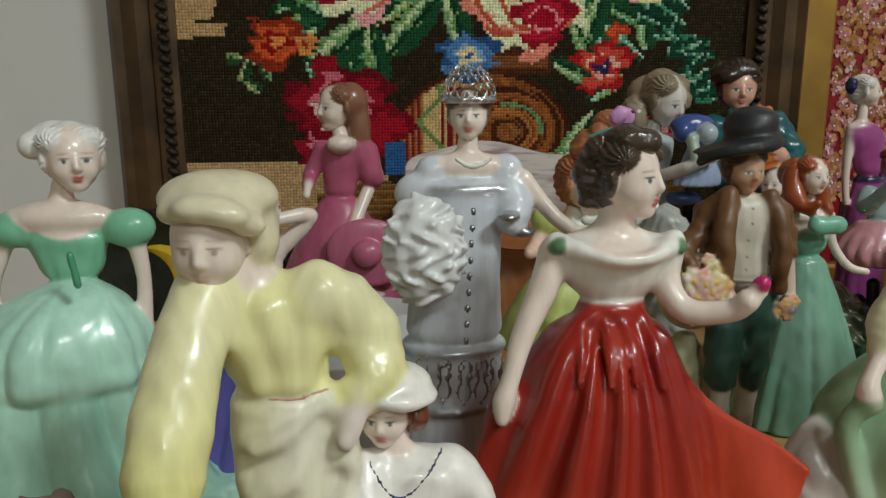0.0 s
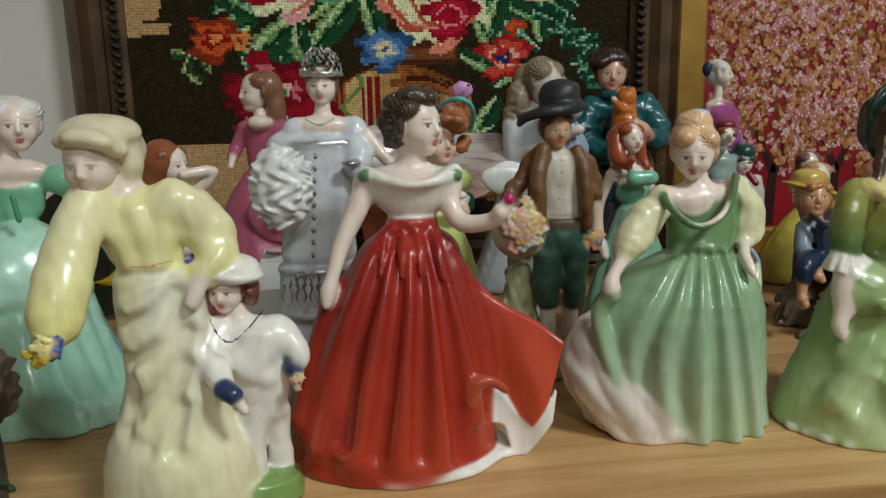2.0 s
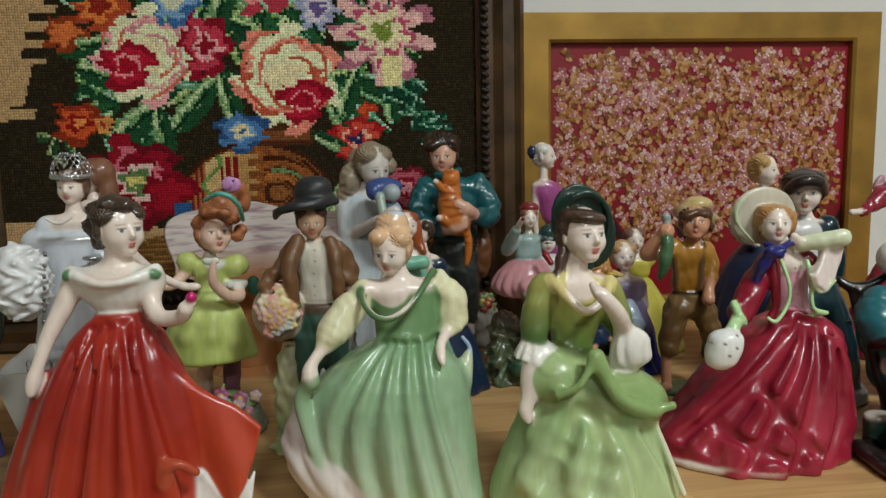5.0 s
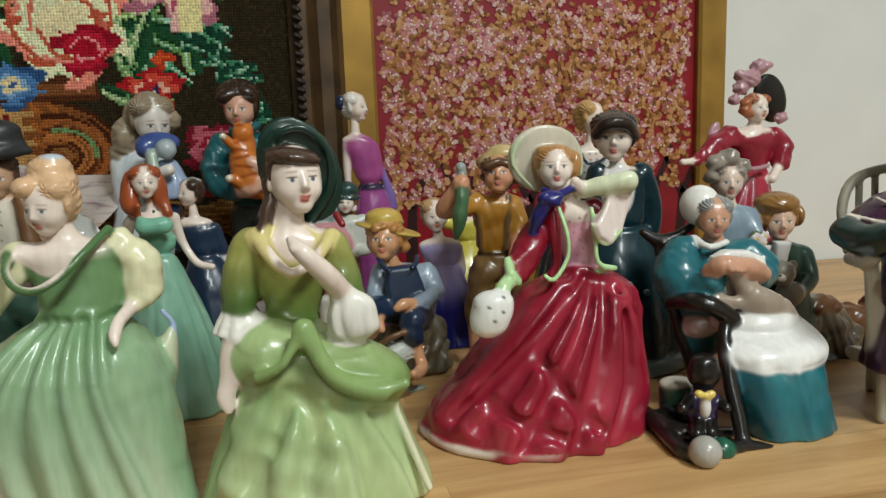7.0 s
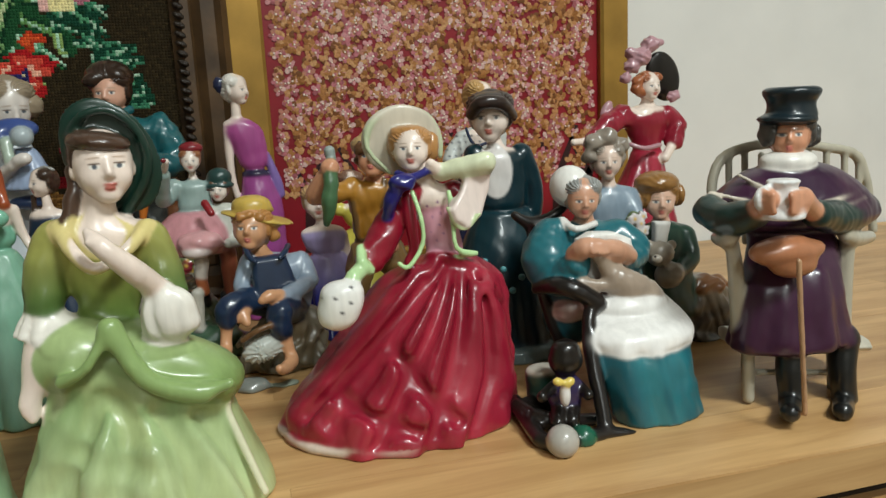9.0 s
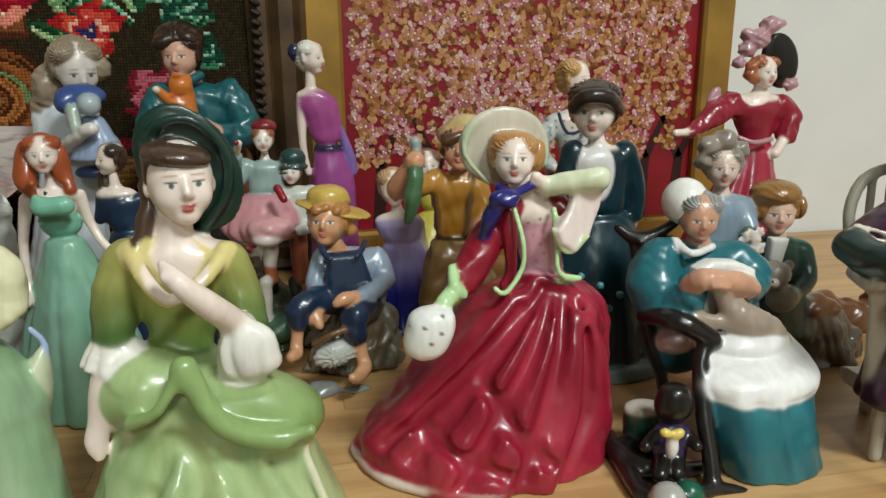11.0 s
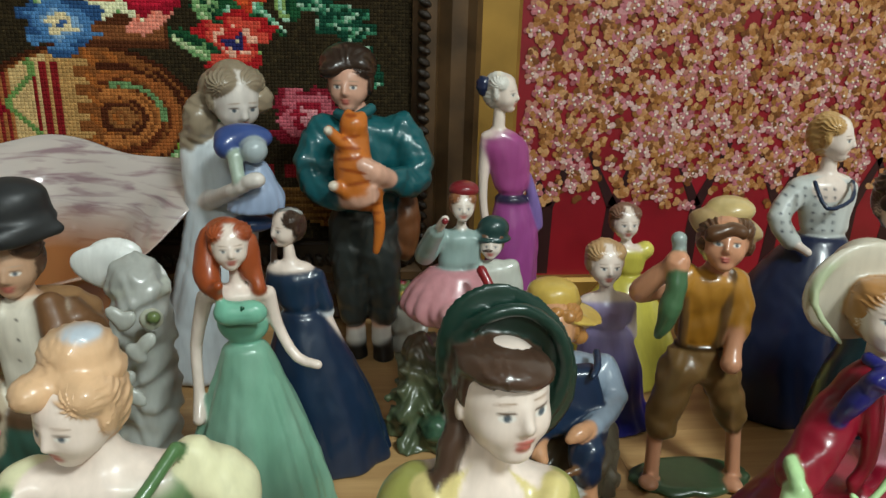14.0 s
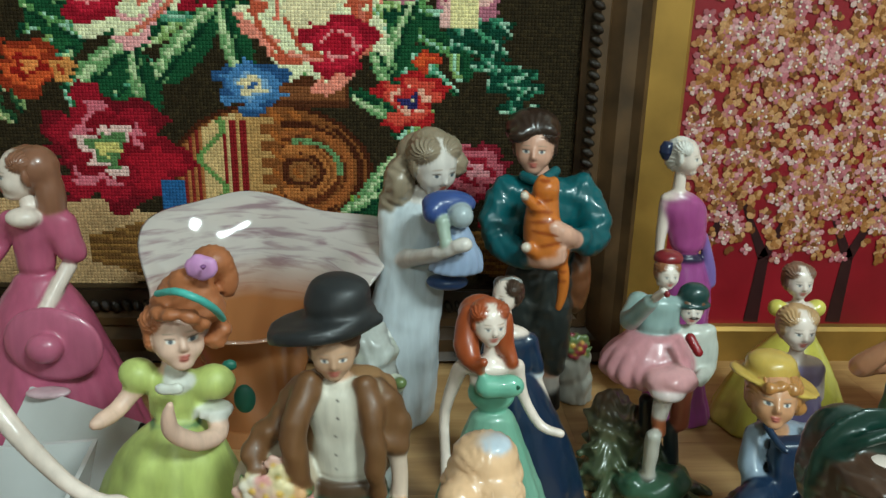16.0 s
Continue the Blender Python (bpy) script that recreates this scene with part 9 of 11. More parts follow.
    limb(('8e1a30', '7e0f26', 0.01, 0.09), [(0.0365, -0.0085, 0.081, 0.0032), (0.0425, -0.0103, 0.053, 0.0042), (0.0445, -0.0125, 0.025, 0.0046)], k=0.012),
    limb(('8e1a30', '7e0f26', 0.01, 0.09), [(-0.0555, -0.0064, 0.029, 0.0042), (-0.0365, -0.0256, 0.02, 0.0052), (-0.0195, -0.0329, 0.014, 0.0042)], k=0.012),
    limb(('8e1a30', '7e0f26', 0.01, 0.09), [(0.0155, 0.0004, 0.097, 0.001), (-0.0045, -0.0148, 0.078, 0.0021), (-0.0305, -0.0195, 0.049, 0.0029), (-0.0585, -0.0206, 0.019, 0.0029)], k=0.008, cut=True),
    limb(('8e1a30', '7e0f26', 0.01, 0.09), [(0.0195, -0.0035, 0.095, 0.001), (0.0055, -0.021, 0.072, 0.0021), (-0.0175, -0.0302, 0.037, 0.0031), (-0.0365, -0.0363, 0.006, 0.0029)], k=0.008, cut=True),
    limb(('8e1a30', '7e0f26', 0.01, 0.09), [(0.0265, -0.0036, 0.095, 0.001), (0.0185, -0.021, 0.07, 0.0021), (0.0055, -0.032, 0.035, 0.0029), (-0.0095, -0.0405, -0.004, 0.0029)], k=0.008, cut=True),
    limb(('8e1a30', '7e0f26', 0.01, 0.09), [(0.0325, -0.0042, 0.092, 0.001), (0.0345, -0.0164, 0.067, 0.0021), (0.0325, -0.0233, 0.035, 0.0026), (0.0165, -0.0353, 0.0, 0.0029)], k=0.008, cut=True),
    limb(('8e1a30', '7e0f26', 0.01, 0.09), [(0.0015, -0.0084, 0.089, 0.0012), (-0.0215, -0.0132, 0.066, 0.0019), (-0.0495, -0.0108, 0.038, 0.0024), (-0.0695, -0.0072, 0.019, 0.0021)], k=0.008, cut=True),
    limb(('8e1a30', '7e0f26', 0.01, 0.09), [(-0.0205, -0.0208, 0.055, 0.0017), (-0.0055, -0.0337, 0.03, 0.0024), (0.0105, -0.0353, 0.015, 0.0019)], k=0.008, cut=True),
    limb(('8e1a30', '7e0f26', 0.01, 0.09), [(0.0435, -0.0076, 0.078, 0.0014), (0.0555, 0.0038, 0.045, 0.0019), (0.0585, 0.0027, 0.015, 0.0021)], k=0.008, cut=True),
    limb(('8e1a30', '7e0f26', 0.01, 0.09), [(-0.0505, -0.0166, 0.03, 0.0019), (-0.0325, -0.0334, 0.02, 0.0024), (-0.0145, -0.0379, 0.013, 0.0019)], k=0.008, cut=True),
    gown('d0beb0', [(0.005, -0.0155, 0.017, 0.07, 0.0536), (0.0, -0.015, 0.017, 0.0685, 0.0524)], n=10, amp=0.04, power=0.1, seed=1.1),
    ball('8f1420', (0.0195, -0.017, -0.019), (0.0065, 0.0144, 0.005)),
], "glossy porcelain lady in a crimson gown with bonnet and white muff", 0.00105)

figurine("lady_figurine", (0.6609, 0.579), [
    head('ead9cc', 'c29a60', (-0.0, 0.0, 0.194), 0.0155, 40),
    limb('ead9cc', [(0.0003, 0.0, 0.1827, 0.0046), (0.0004, 0.0, 0.1673, 0.0057)], k=0.002),
    ball('ead9cc', (0.0024, 0.0, 0.1622), (0.0158, 0.01, 0.0092)),
    gown('ccd0cc', [(0.1685, -0.0015, 0.0, 0.0256, 0.0128), (0.1556, 0.0015, 0.0, 0.0217, 0.013), (0.1376, 0.0044, 0.0, 0.0169, 0.0118), (0.1254, 0.0056, 0.0, 0.0162, 0.0121)], soft=0.009),
    ball('ead9cc', (-0.0036, -0.014, 0.164), (0.0129, 0.0097, 0.0113), paint=True),
    limb('22304a', [(-0.0205, -0.02, 0.1688, 0.0015), (-0.0168, -0.032, 0.1543, 0.0015), (0.0032, -0.026, 0.1587, 0.0015), (0.0111, -0.012, 0.1675, 0.0016)], k=0.002),
    ball('2a3044', (-0.0423, -0.02, 0.162), (0.0009, 0.0235, 0.0009), paint=True),
    ball('2a3044', (-0.0364, -0.02, 0.162), (0.0009, 0.0236, 0.0009), paint=True),
    ball('2a3044', (-0.0305, -0.02, 0.162), (0.0009, 0.0237, 0.0009), paint=True),
    ball('2a3044', (-0.0246, -0.02, 0.162), (0.0009, 0.0238, 0.0009), paint=True),
    ball('2a3044', (-0.0186, -0.02, 0.162), (0.0009, 0.0238, 0.0009), paint=True),
    ball('2a3044', (-0.0127, -0.02, 0.162), (0.0009, 0.0239, 0.0009), paint=True),
    ball('2a3044', (-0.0067, -0.02, 0.162), (0.0009, 0.024, 0.0009), paint=True),
    ball('2a3044', (-0.0007, -0.02, 0.162), (0.0009, 0.0241, 0.0009), paint=True),
    ball('2a3044', (-0.0415, -0.02, 0.1564), (0.0009, 0.0236, 0.0009), paint=True),
    ball('2a3044', (-0.0356, -0.02, 0.1564), (0.0009, 0.0237, 0.0009), paint=True),
    ball('2a3044', (-0.0296, -0.02, 0.1564), (0.0009, 0.0238, 0.0009), paint=True),
    ball('2a3044', (-0.0237, -0.02, 0.1564), (0.0009, 0.0239, 0.0009), paint=True),
    ball('2a3044', (-0.0177, -0.02, 0.1564), (0.0009, 0.0239, 0.0009), paint=True),
    ball('2a3044', (-0.0117, -0.02, 0.1564), (0.0009, 0.024, 0.0009), paint=True),
    ball('2a3044', (-0.0057, -0.02, 0.1564), (0.0009, 0.0241, 0.0009), paint=True),
    ball('2a3044', (0.0003, -0.02, 0.1564), (0.0009, 0.0242, 0.0009), paint=True),
    ball('2a3044', (-0.0407, -0.02, 0.1508), (0.0009, 0.0237, 0.0009), paint=True),
    ball('2a3044', (-0.0347, -0.02, 0.1507), (0.0009, 0.0238, 0.0009), paint=True),
    ball('2a3044', (-0.0288, -0.02, 0.1507), (0.0009, 0.0239, 0.0009), paint=True),
    ball('2a3044', (-0.0228, -0.02, 0.1507), (0.0009, 0.024, 0.0009), paint=True),
    ball('2a3044', (-0.0168, -0.02, 0.1507), (0.0009, 0.024, 0.0009), paint=True),
    ball('2a3044', (-0.0108, -0.02, 0.1507), (0.0009, 0.0241, 0.0009), paint=True),
    ball('2a3044', (-0.0048, -0.02, 0.1507), (0.0009, 0.0242, 0.0009), paint=True),
    ball('2a3044', (0.0013, -0.02, 0.1506), (0.0009, 0.0243, 0.0009), paint=True),
    ball('2a3044', (-0.0398, -0.02, 0.1451), (0.0009, 0.0238, 0.0009), paint=True),
    ball('2a3044', (-0.0339, -0.02, 0.145), (0.0009, 0.0239, 0.0009), paint=True),
    ball('2a3044', (-0.0279, -0.02, 0.145), (0.0009, 0.024, 0.0009), paint=True),
    ball('2a3044', (-0.0219, -0.02, 0.145), (0.0009, 0.0241, 0.0009), paint=True),
    ball('2a3044', (-0.0159, -0.02, 0.145), (0.0009, 0.0241, 0.0009), paint=True),
    ball('2a3044', (-0.0099, -0.02, 0.1449), (0.0009, 0.0242, 0.0009), paint=True),
    ball('2a3044', (-0.0038, -0.02, 0.1449), (0.0009, 0.0243, 0.0009), paint=True),
    ball('2a3044', (0.0023, -0.02, 0.1449), (0.0009, 0.0244, 0.0009), paint=True),
    ball('2a3044', (-0.039, -0.02, 0.1393), (0.0009, 0.0239, 0.0009), paint=True),
    ball('2a3044', (-0.033, -0.02, 0.1393), (0.0009, 0.024, 0.0009), paint=True),
    ball('2a3044', (-0.027, -0.02, 0.1392), (0.0009, 0.0241, 0.0009), paint=True),
    ball('2a3044', (-0.021, -0.02, 0.1392), (0.0009, 0.0242, 0.0009), paint=True),
    ball('2a3044', (-0.015, -0.02, 0.1392), (0.0009, 0.0242, 0.0009), paint=True),
    ball('2a3044', (-0.0089, -0.02, 0.1391), (0.0009, 0.0243, 0.0009), paint=True),
    ball('2a3044', (-0.0028, -0.02, 0.1391), (0.0009, 0.0244, 0.0009), paint=True),
    ball('2a3044', (0.0033, -0.02, 0.1391), (0.0009, 0.0245, 0.0009), paint=True),
    ball('2a3044', (-0.0382, -0.02, 0.1335), (0.0009, 0.024, 0.0009), paint=True),
    ball('2a3044', (-0.0322, -0.02, 0.1335), (0.0009, 0.0241, 0.0009), paint=True),
    ball('2a3044', (-0.0262, -0.02, 0.1334), (0.0009, 0.0242, 0.0009), paint=True),
    ball('2a3044', (-0.0201, -0.02, 0.1334), (0.0009, 0.0243, 0.0009), paint=True),
    ball('2a3044', (-0.014, -0.02, 0.1333), (0.0009, 0.0243, 0.0009), paint=True),
    ball('2a3044', (-0.0079, -0.02, 0.1333), (0.0009, 0.0244, 0.0009), paint=True),
    ball('2a3044', (-0.0018, -0.02, 0.1332), (0.0009, 0.0245, 0.0009), paint=True),
    ball('2a3044', (0.0043, -0.02, 0.1332), (0.0009, 0.0246, 0.0009), paint=True),
    limb('ccd0cc', [(-0.0186, 0.0, 0.1568, 0.0086), (-0.0319, -0.005, 0.1409, 0.007), (-0.0232, -0.01, 0.1262, 0.0063)], k=0.002, dent=0.0003),
    limb('ead9cc', [(-0.02, -0.015, 0.1235, 0.0032), (-0.0161, -0.02, 0.1208, 0.0028)], k=0.002),
    gown('1c2440', [(0.1275, 0.0044, 0.0, 0.017, 0.0136), (0.1006, -0.0002, 0.0, 0.0345, 0.0276), (0.0619, -0.0051, 0.0, 0.0476, 0.0381), (0.0, 0.0007, 0.0, 0.0586, 0.0469)], n=12, amp=0.08, seed=0.6),
    ball('c9ccce', (-0.0524, -0.05, 0.062), (0.0182, 0.0237, 0.0276), tilt=-30, paint=True),
], "porcelain lady in a dotted white blouse and navy skirt", 0.0013)

figurine("lady_figurine", (0.6291, 0.46), [
    head('ead9cc', '2e221e', (-0.0, 0.0, 0.1789), 0.0189, -24),
    ball('2e221e', (0.0003, 0.0, 0.1894), (0.0162, 0.0153, 0.0081)),
    limb('2e221e', [(-0.0152, -0.004, 0.1817, 0.0046), (-0.013, -0.018, 0.1889, 0.0049), (0.0022, -0.018, 0.1883, 0.005), (0.0151, -0.004, 0.179, 0.0048)], k=0.004),
    limb('ead9cc', [(0.0017, 0.0, 0.1642, 0.0051), (0.005, 0.0, 0.1513, 0.0067)], k=0.002),
    ball('ead9cc', (0.0049, 0.0, 0.1491), (0.0156, 0.0092, 0.0082)),
    gown('0c2a32', [(0.1542, 0.0051, 0.0, 0.0238, 0.0119), (0.1363, 0.0054, 0.0, 0.0211, 0.0131), (0.108, 0.0064, 0.0, 0.0204, 0.0153)], soft=0.009),
    ball('d4d0cc', (-0.0009, -0.012, 0.1407), (0.0125, 0.0269, 0.0206), paint=True),
    limb('0c2a32', [(0.0233, 0.0, 0.1502, 0.0084), (0.0321, 0.0, 0.128, 0.0076), (0.0326, 0.0, 0.1082, 0.0068)], k=0.002, dent=0.0003),
    limb('0c2a32', [(-0.0131, 0.0, 0.1523, 0.0077), (-0.0197, 0.0, 0.1337, 0.0068)], k=0.002, dent=0.0003),
    ball('d4d0cc', (0.0325, 0.0, 0.1046), (0.0062, 0.0038, 0.0038)),
    limb('ead9cc', [(0.0325, 0.0, 0.1029, 0.0037), (0.0299, 0.0, 0.0951, 0.0033)], k=0.002),
    gown(('0a2430', '0d2e36', 0.02, 0.1), [(0.1093, 0.0064, 0.0, 0.0214, 0.0171), (0.0793, 0.0073, 0.0, 0.0338, 0.027), (0.0431, 0.0095, 0.0, 0.0409, 0.0327), (0.0, 0.0107, 0.0, 0.0445, 0.0356)], n=13, amp=0.08),
    ball('4f8a90', (-0.0271, -0.058, 0.0837), (0.0025, 0.0025, 0.0025)),
    ball('4f8a90', (-0.021, -0.058, 0.0684), (0.0025, 0.0025, 0.0025)),
    ball('4f8a90', (-0.0141, -0.058, 0.0768), (0.0025, 0.0025, 0.0025)),
    ball('4f8a90', (-0.0078, -0.058, 0.0613), (0.0026, 0.0026, 0.0026)),
    ball('4f8a90', (-0.0008, -0.058, 0.0699), (0.0026, 0.0026, 0.0026)),
    ball('4f8a90', (0.0063, -0.058, 0.0785), (0.0026, 0.0026, 0.0026)),
    gown('6a7a7a', [(0.0107, 0.0119, 0.0, 0.0473, 0.0425), (0.0, 0.0116, 0.0, 0.0494, 0.0444)]),
], "dark teal gowned porcelain lady with white bodice", 0.0013)

figurine("old_woman_figurine", (0.6453, 0.345), [
    ball('e8e6e0', (0.0087, 0.033, 0.133), (0.013, 0.0137, 0.0137)),
    head('c9987c', '8e8f8c', (0.0127, 0.023, 0.126), 0.0137, -14, -4),
    limb('c9987c', [(0.0147, 0.025, 0.115, 0.0058), (0.0157, 0.027, 0.107, 0.0072)], k=0.003),
    limb('e4e2dc', [(-0.0023, 0.019, 0.113, 0.0022), (0.0007, 0.007, 0.109, 0.0022), (0.0177, 0.015, 0.11, 0.0022)], k=0.002),
    gown(('1d5560', '24656e', 0.02, 0.12), [(0.112, 0.0167, 0.029, 0.016, 0.0096), (0.1015, 0.0167, 0.029, 0.029, 0.0174), (0.086, 0.0177, 0.029, 0.036, 0.0223), (0.0705, 0.0197, 0.029, 0.038, 0.0247), (0.054, 0.0242, 0.029, 0.0355, 0.0231)], n=5, amp=0.04, soft=0.012),
    limb(('1d5560', '24656e', 0.02, 0.12), [(-0.0103, 0.023, 0.103, 0.0122), (-0.0173, 0.015, 0.09, 0.0151), (-0.0133, 0.003, 0.081, 0.0122), (-0.0073, -0.009, 0.09, 0.0086)], k=0.006, dent=0.0005),
    limb(('1d5560', '24656e', 0.02, 0.12), [(0.0397, 0.023, 0.1, 0.0101), (0.0457, 0.015, 0.091, 0.0101), (0.0347, 0.003, 0.086, 0.0079), (0.0237, -0.007, 0.093, 0.0065)], k=0.006, dent=0.0005),
    ball('1d5560', (0.0057, 0.023, 0.052), (0.0216, 0.0144, 0.0216), k=0.006),
    ball('e8e6e2', (0.0257, -0.007, 0.062), (0.0259, 0.0216, 0.0122), k=0.008),
    panel('e6e4de', [(-0.0053, 0.105), (0.0037, 0.109), (0.0187, 0.108), (0.0297, 0.103), (0.0327, 0.088), (0.0267, 0.074), (-0.0003, 0.076), (-0.0043, 0.092)], -0.003, 0.006, lean=(0, -0.2), wave=0.001, k=0.004),
    limb('c9987c', [(-0.0093, -0.011, 0.098, 0.005), (-0.0053, -0.017, 0.102, 0.0061), (0.0017, -0.019, 0.103, 0.0043)], k=0.003),
    limb('c9987c', [(0.0277, -0.011, 0.093, 0.0047), (0.0147, -0.017, 0.099, 0.0061), (0.0047, -0.019, 0.102, 0.004)], k=0.003),
    limb('c9987c', [(-0.0033, -0.021, 0.104, 0.0018), (-0.0033, -0.024, 0.1, 0.0014)], k=0.002),
    limb('c9987c', [(-0.0003, -0.021, 0.103, 0.0018), (-0.0003, -0.024, 0.1, 0.0014)], k=0.002),
    limb('c9987c', [(0.0027, -0.021, 0.103, 0.0018), (0.0027, -0.024, 0.099, 0.0014)], k=0.002),
    limb('c9987c', [(0.0067, -0.021, 0.103, 0.0018), (0.0057, -0.024, 0.099, 0.0014)], k=0.002),
    limb('9c8c7c', [(0.0037, -0.017, 0.096, 0.0032), (0.0097, -0.017, 0.086, 0.0047), (0.0207, -0.017, 0.078, 0.0086), (0.0367, -0.015, 0.071, 0.0072), (0.0487, -0.013, 0.06, 0.0036)], k=0.006, dent=0.0005),
    limb('9c8c7c', [(-0.0063, -0.015, 0.081, 0.0032), (0.0037, -0.017, 0.078, 0.0036), (0.0157, -0.017, 0.077, 0.0043)], k=0.004),
    gown('e8e6e2', [(0.073, 0.0272, 0.011, 0.0235, 0.0129), (0.062, 0.0297, -0.007, 0.029, 0.0145), (0.0555, 0.0267, -0.023, 0.032, 0.0154), (0.045, 0.0252, -0.031, 0.0345, 0.0166), (0.037, 0.0252, -0.033, 0.0315, 0.0151)], n=6, amp=0.04, soft=0.014),
    ball('dcc8c0', (-0.0023, 0.013, 0.056), (0.0108, 0.0094, 0.0072)),
    gown(('1d5560', '24656e', 0.02, 0.12), [(0.0475, 0.0252, -0.027, 0.0295, 0.0118), (0.039, 0.0247, -0.033, 0.03, 0.0132), (0.0235, 0.0267, -0.037, 0.029, 0.0139), (0.0075, 0.0302, -0.039, 0.0285, 0.0143), (-0.0035, 0.0327, -0.041, 0.028, 0.014)], n=6, amp=0.05, soft=0.004, wash='2a7078'),
    limb(('1d5560', '24656e', 0.02, 0.12), [(0.0077, -0.0416, 0.04, 0.002), (0.0097, -0.0458, 0.02, 0.0032), (0.0137, -0.0483, 0.002, 0.0032)], k=0.008),
    limb(('1d5560', '24656e', 0.02, 0.12), [(0.0247, -0.0447, 0.039, 0.002), (0.0277, -0.0491, 0.019, 0.0032), (0.0317, -0.0517, 0.001, 0.0032)], k=0.008),
    limb('c8ccd0', [(0.0307, -0.043, -0.001, 0.004), (0.0307, -0.053, -0.004, 0.004)], k=0.002),
    limb('1a1614', [(0.0307, -0.051, -0.006, 0.0043), (0.0337, -0.057, -0.007, 0.0047), (0.0377, -0.063, -0.007, 0.0032)], k=0.003),
    limb('1a1614', [(-0.0263, 0.007, 0.074, 0.0036), (-0.0213, -0.009, 0.079, 0.005), (-0.0123, -0.017, 0.077, 0.0054), (0.0017, -0.019, 0.068, 0.005)], k=0.003),
    limb('1a1614', [(0.0007, -0.017, 0.067, 0.0047), (-0.0063, -0.023, 0.059, 0.004), (-0.0093, -0.033, 0.039, 0.0043), (-0.0093, -0.045, 0.015, 0.0043), (-0.0103, -0.051, 0.002, 0.0043)], k=0.003),
    limb('1a1614', [(-0.0193, 0.017, 0.069, 0.0032), (-0.0123, 0.017, 0.047, 0.0036), (-0.0043, 0.017, 0.023, 0.0036), (-0.0003, 0.019, -0.018, 0.0036)], k=0.003),
    limb('1a1614', [(-0.0223, 0.053, 0.114, 0.0029), (-0.0143, 0.049, 0.109, 0.004), (-0.0023, 0.045, 0.111, 0.0036), (0.0087, 0.043, 0.118, 0.0029)], k=0.003),
    limb('1a1614', [(-0.0143, 0.049, 0.107, 0.0029), (-0.0113, 0.043, 0.084, 0.0029), (-0.0113, 0.033, 0.065, 0.0029)], k=0.003),
    panel('241c18', [(-0.0133, 0.108), (0.0097, 0.11), (0.0177, 0.061), (-0.0033, 0.059)], 0.045, 0.003),
    limb('1a1614', [(-0.0453, 0.0, 0.006, 0.004), (-0.0493, -0.033, 0.005, 0.0047), (-0.0473, -0.059, 0.004, 0.0047), (-0.0093, -0.053, 0.001, 0.0043), (0.0137, -0.057, -0.005, 0.004), (0.0367, -0.051, -0.007, 0.0032)], k=0.003),
    limb('1a1614', [(0.0007, 0.053, -0.023, 0.0032), (0.0447, 0.053, -0.038, 0.0032), (0.1117, 0.053, -0.041, 0.0032)], k=0.003),
    limb('1d1714', [(-0.0493, -0.016, 0.009, 0.005), (-0.0403, -0.036, 0.007, 0.0054), (-0.0183, -0.036, 0.002, 0.0054), (0.0067, -0.026, -0.004, 0.0047)], k=0.004),
    limb('1d1714', [(-0.0413, -0.016, 0.01, 0.0047), (-0.0153, -0.016, -0.001, 0.0054)], k=0.004),
    gown('b8b2a4', [(0.0305, -0.0308, -0.011, 0.0105, 0.0084), (0.0265, -0.0318, -0.011, 0.0115, 0.0092)], k=0.001),
    gown('23443a', [(0.028, -0.0313, -0.011, 0.011, 0.0088), (0.004, -0.0313, -0.011, 0.01, 0.008)], k=0.001),
    ball('16120f', (-0.0273, -0.036, 0.042), (0.0101, 0.0086, 0.0094)),
    ball('16120f', (-0.0273, -0.036, 0.049), (0.0079, 0.0072, 0.005)),
    gown('2e2348', [(0.033, -0.0273, -0.036, 0.007, 0.0049), (0.0235, -0.0278, -0.036, 0.0105, 0.0073), (0.014, -0.0278, -0.036, 0.0095, 0.0066)], soft=0.004),
    ball('dad6d2', (-0.0343, -0.05, 0.027), (0.0032, 0.0036, 0.0072)),
    ball('d8c060', (-0.0393, -0.052, 0.036), (0.0032, 0.0025, 0.0025), tilt=-20),
    ball('d8c060', (-0.0323, -0.052, 0.035), (0.0032, 0.0025, 0.0025), tilt=20),
    limb('16120f', [(-0.0373, -0.038, 0.027, 0.0032), (-0.0463, -0.046, 0.026, 0.0032)], k=0.002),
    limb('16120f', [(-0.0193, -0.038, 0.025, 0.0032), (-0.0183, -0.046, 0.023, 0.0032)], k=0.002),
    limb('16120f', [(-0.0323, -0.038, 0.015, 0.0047), (-0.0383, -0.048, 0.01, 0.0043)], k=0.002),
    limb('16120f', [(-0.0243, -0.038, 0.014, 0.0047), (-0.0293, -0.048, 0.01, 0.0043)], k=0.002),
    ball('a8a49c', (-0.0433, -0.066, 0.008), (0.009, 0.009, 0.009), k=0.0006),
    ball('1c5a44', (-0.0263, -0.056, 0.002), (0.0072, 0.0072, 0.0079), k=0.0006),
], "glazed old woman in teal shawl knitting in a black rocking chair", 0.00113)

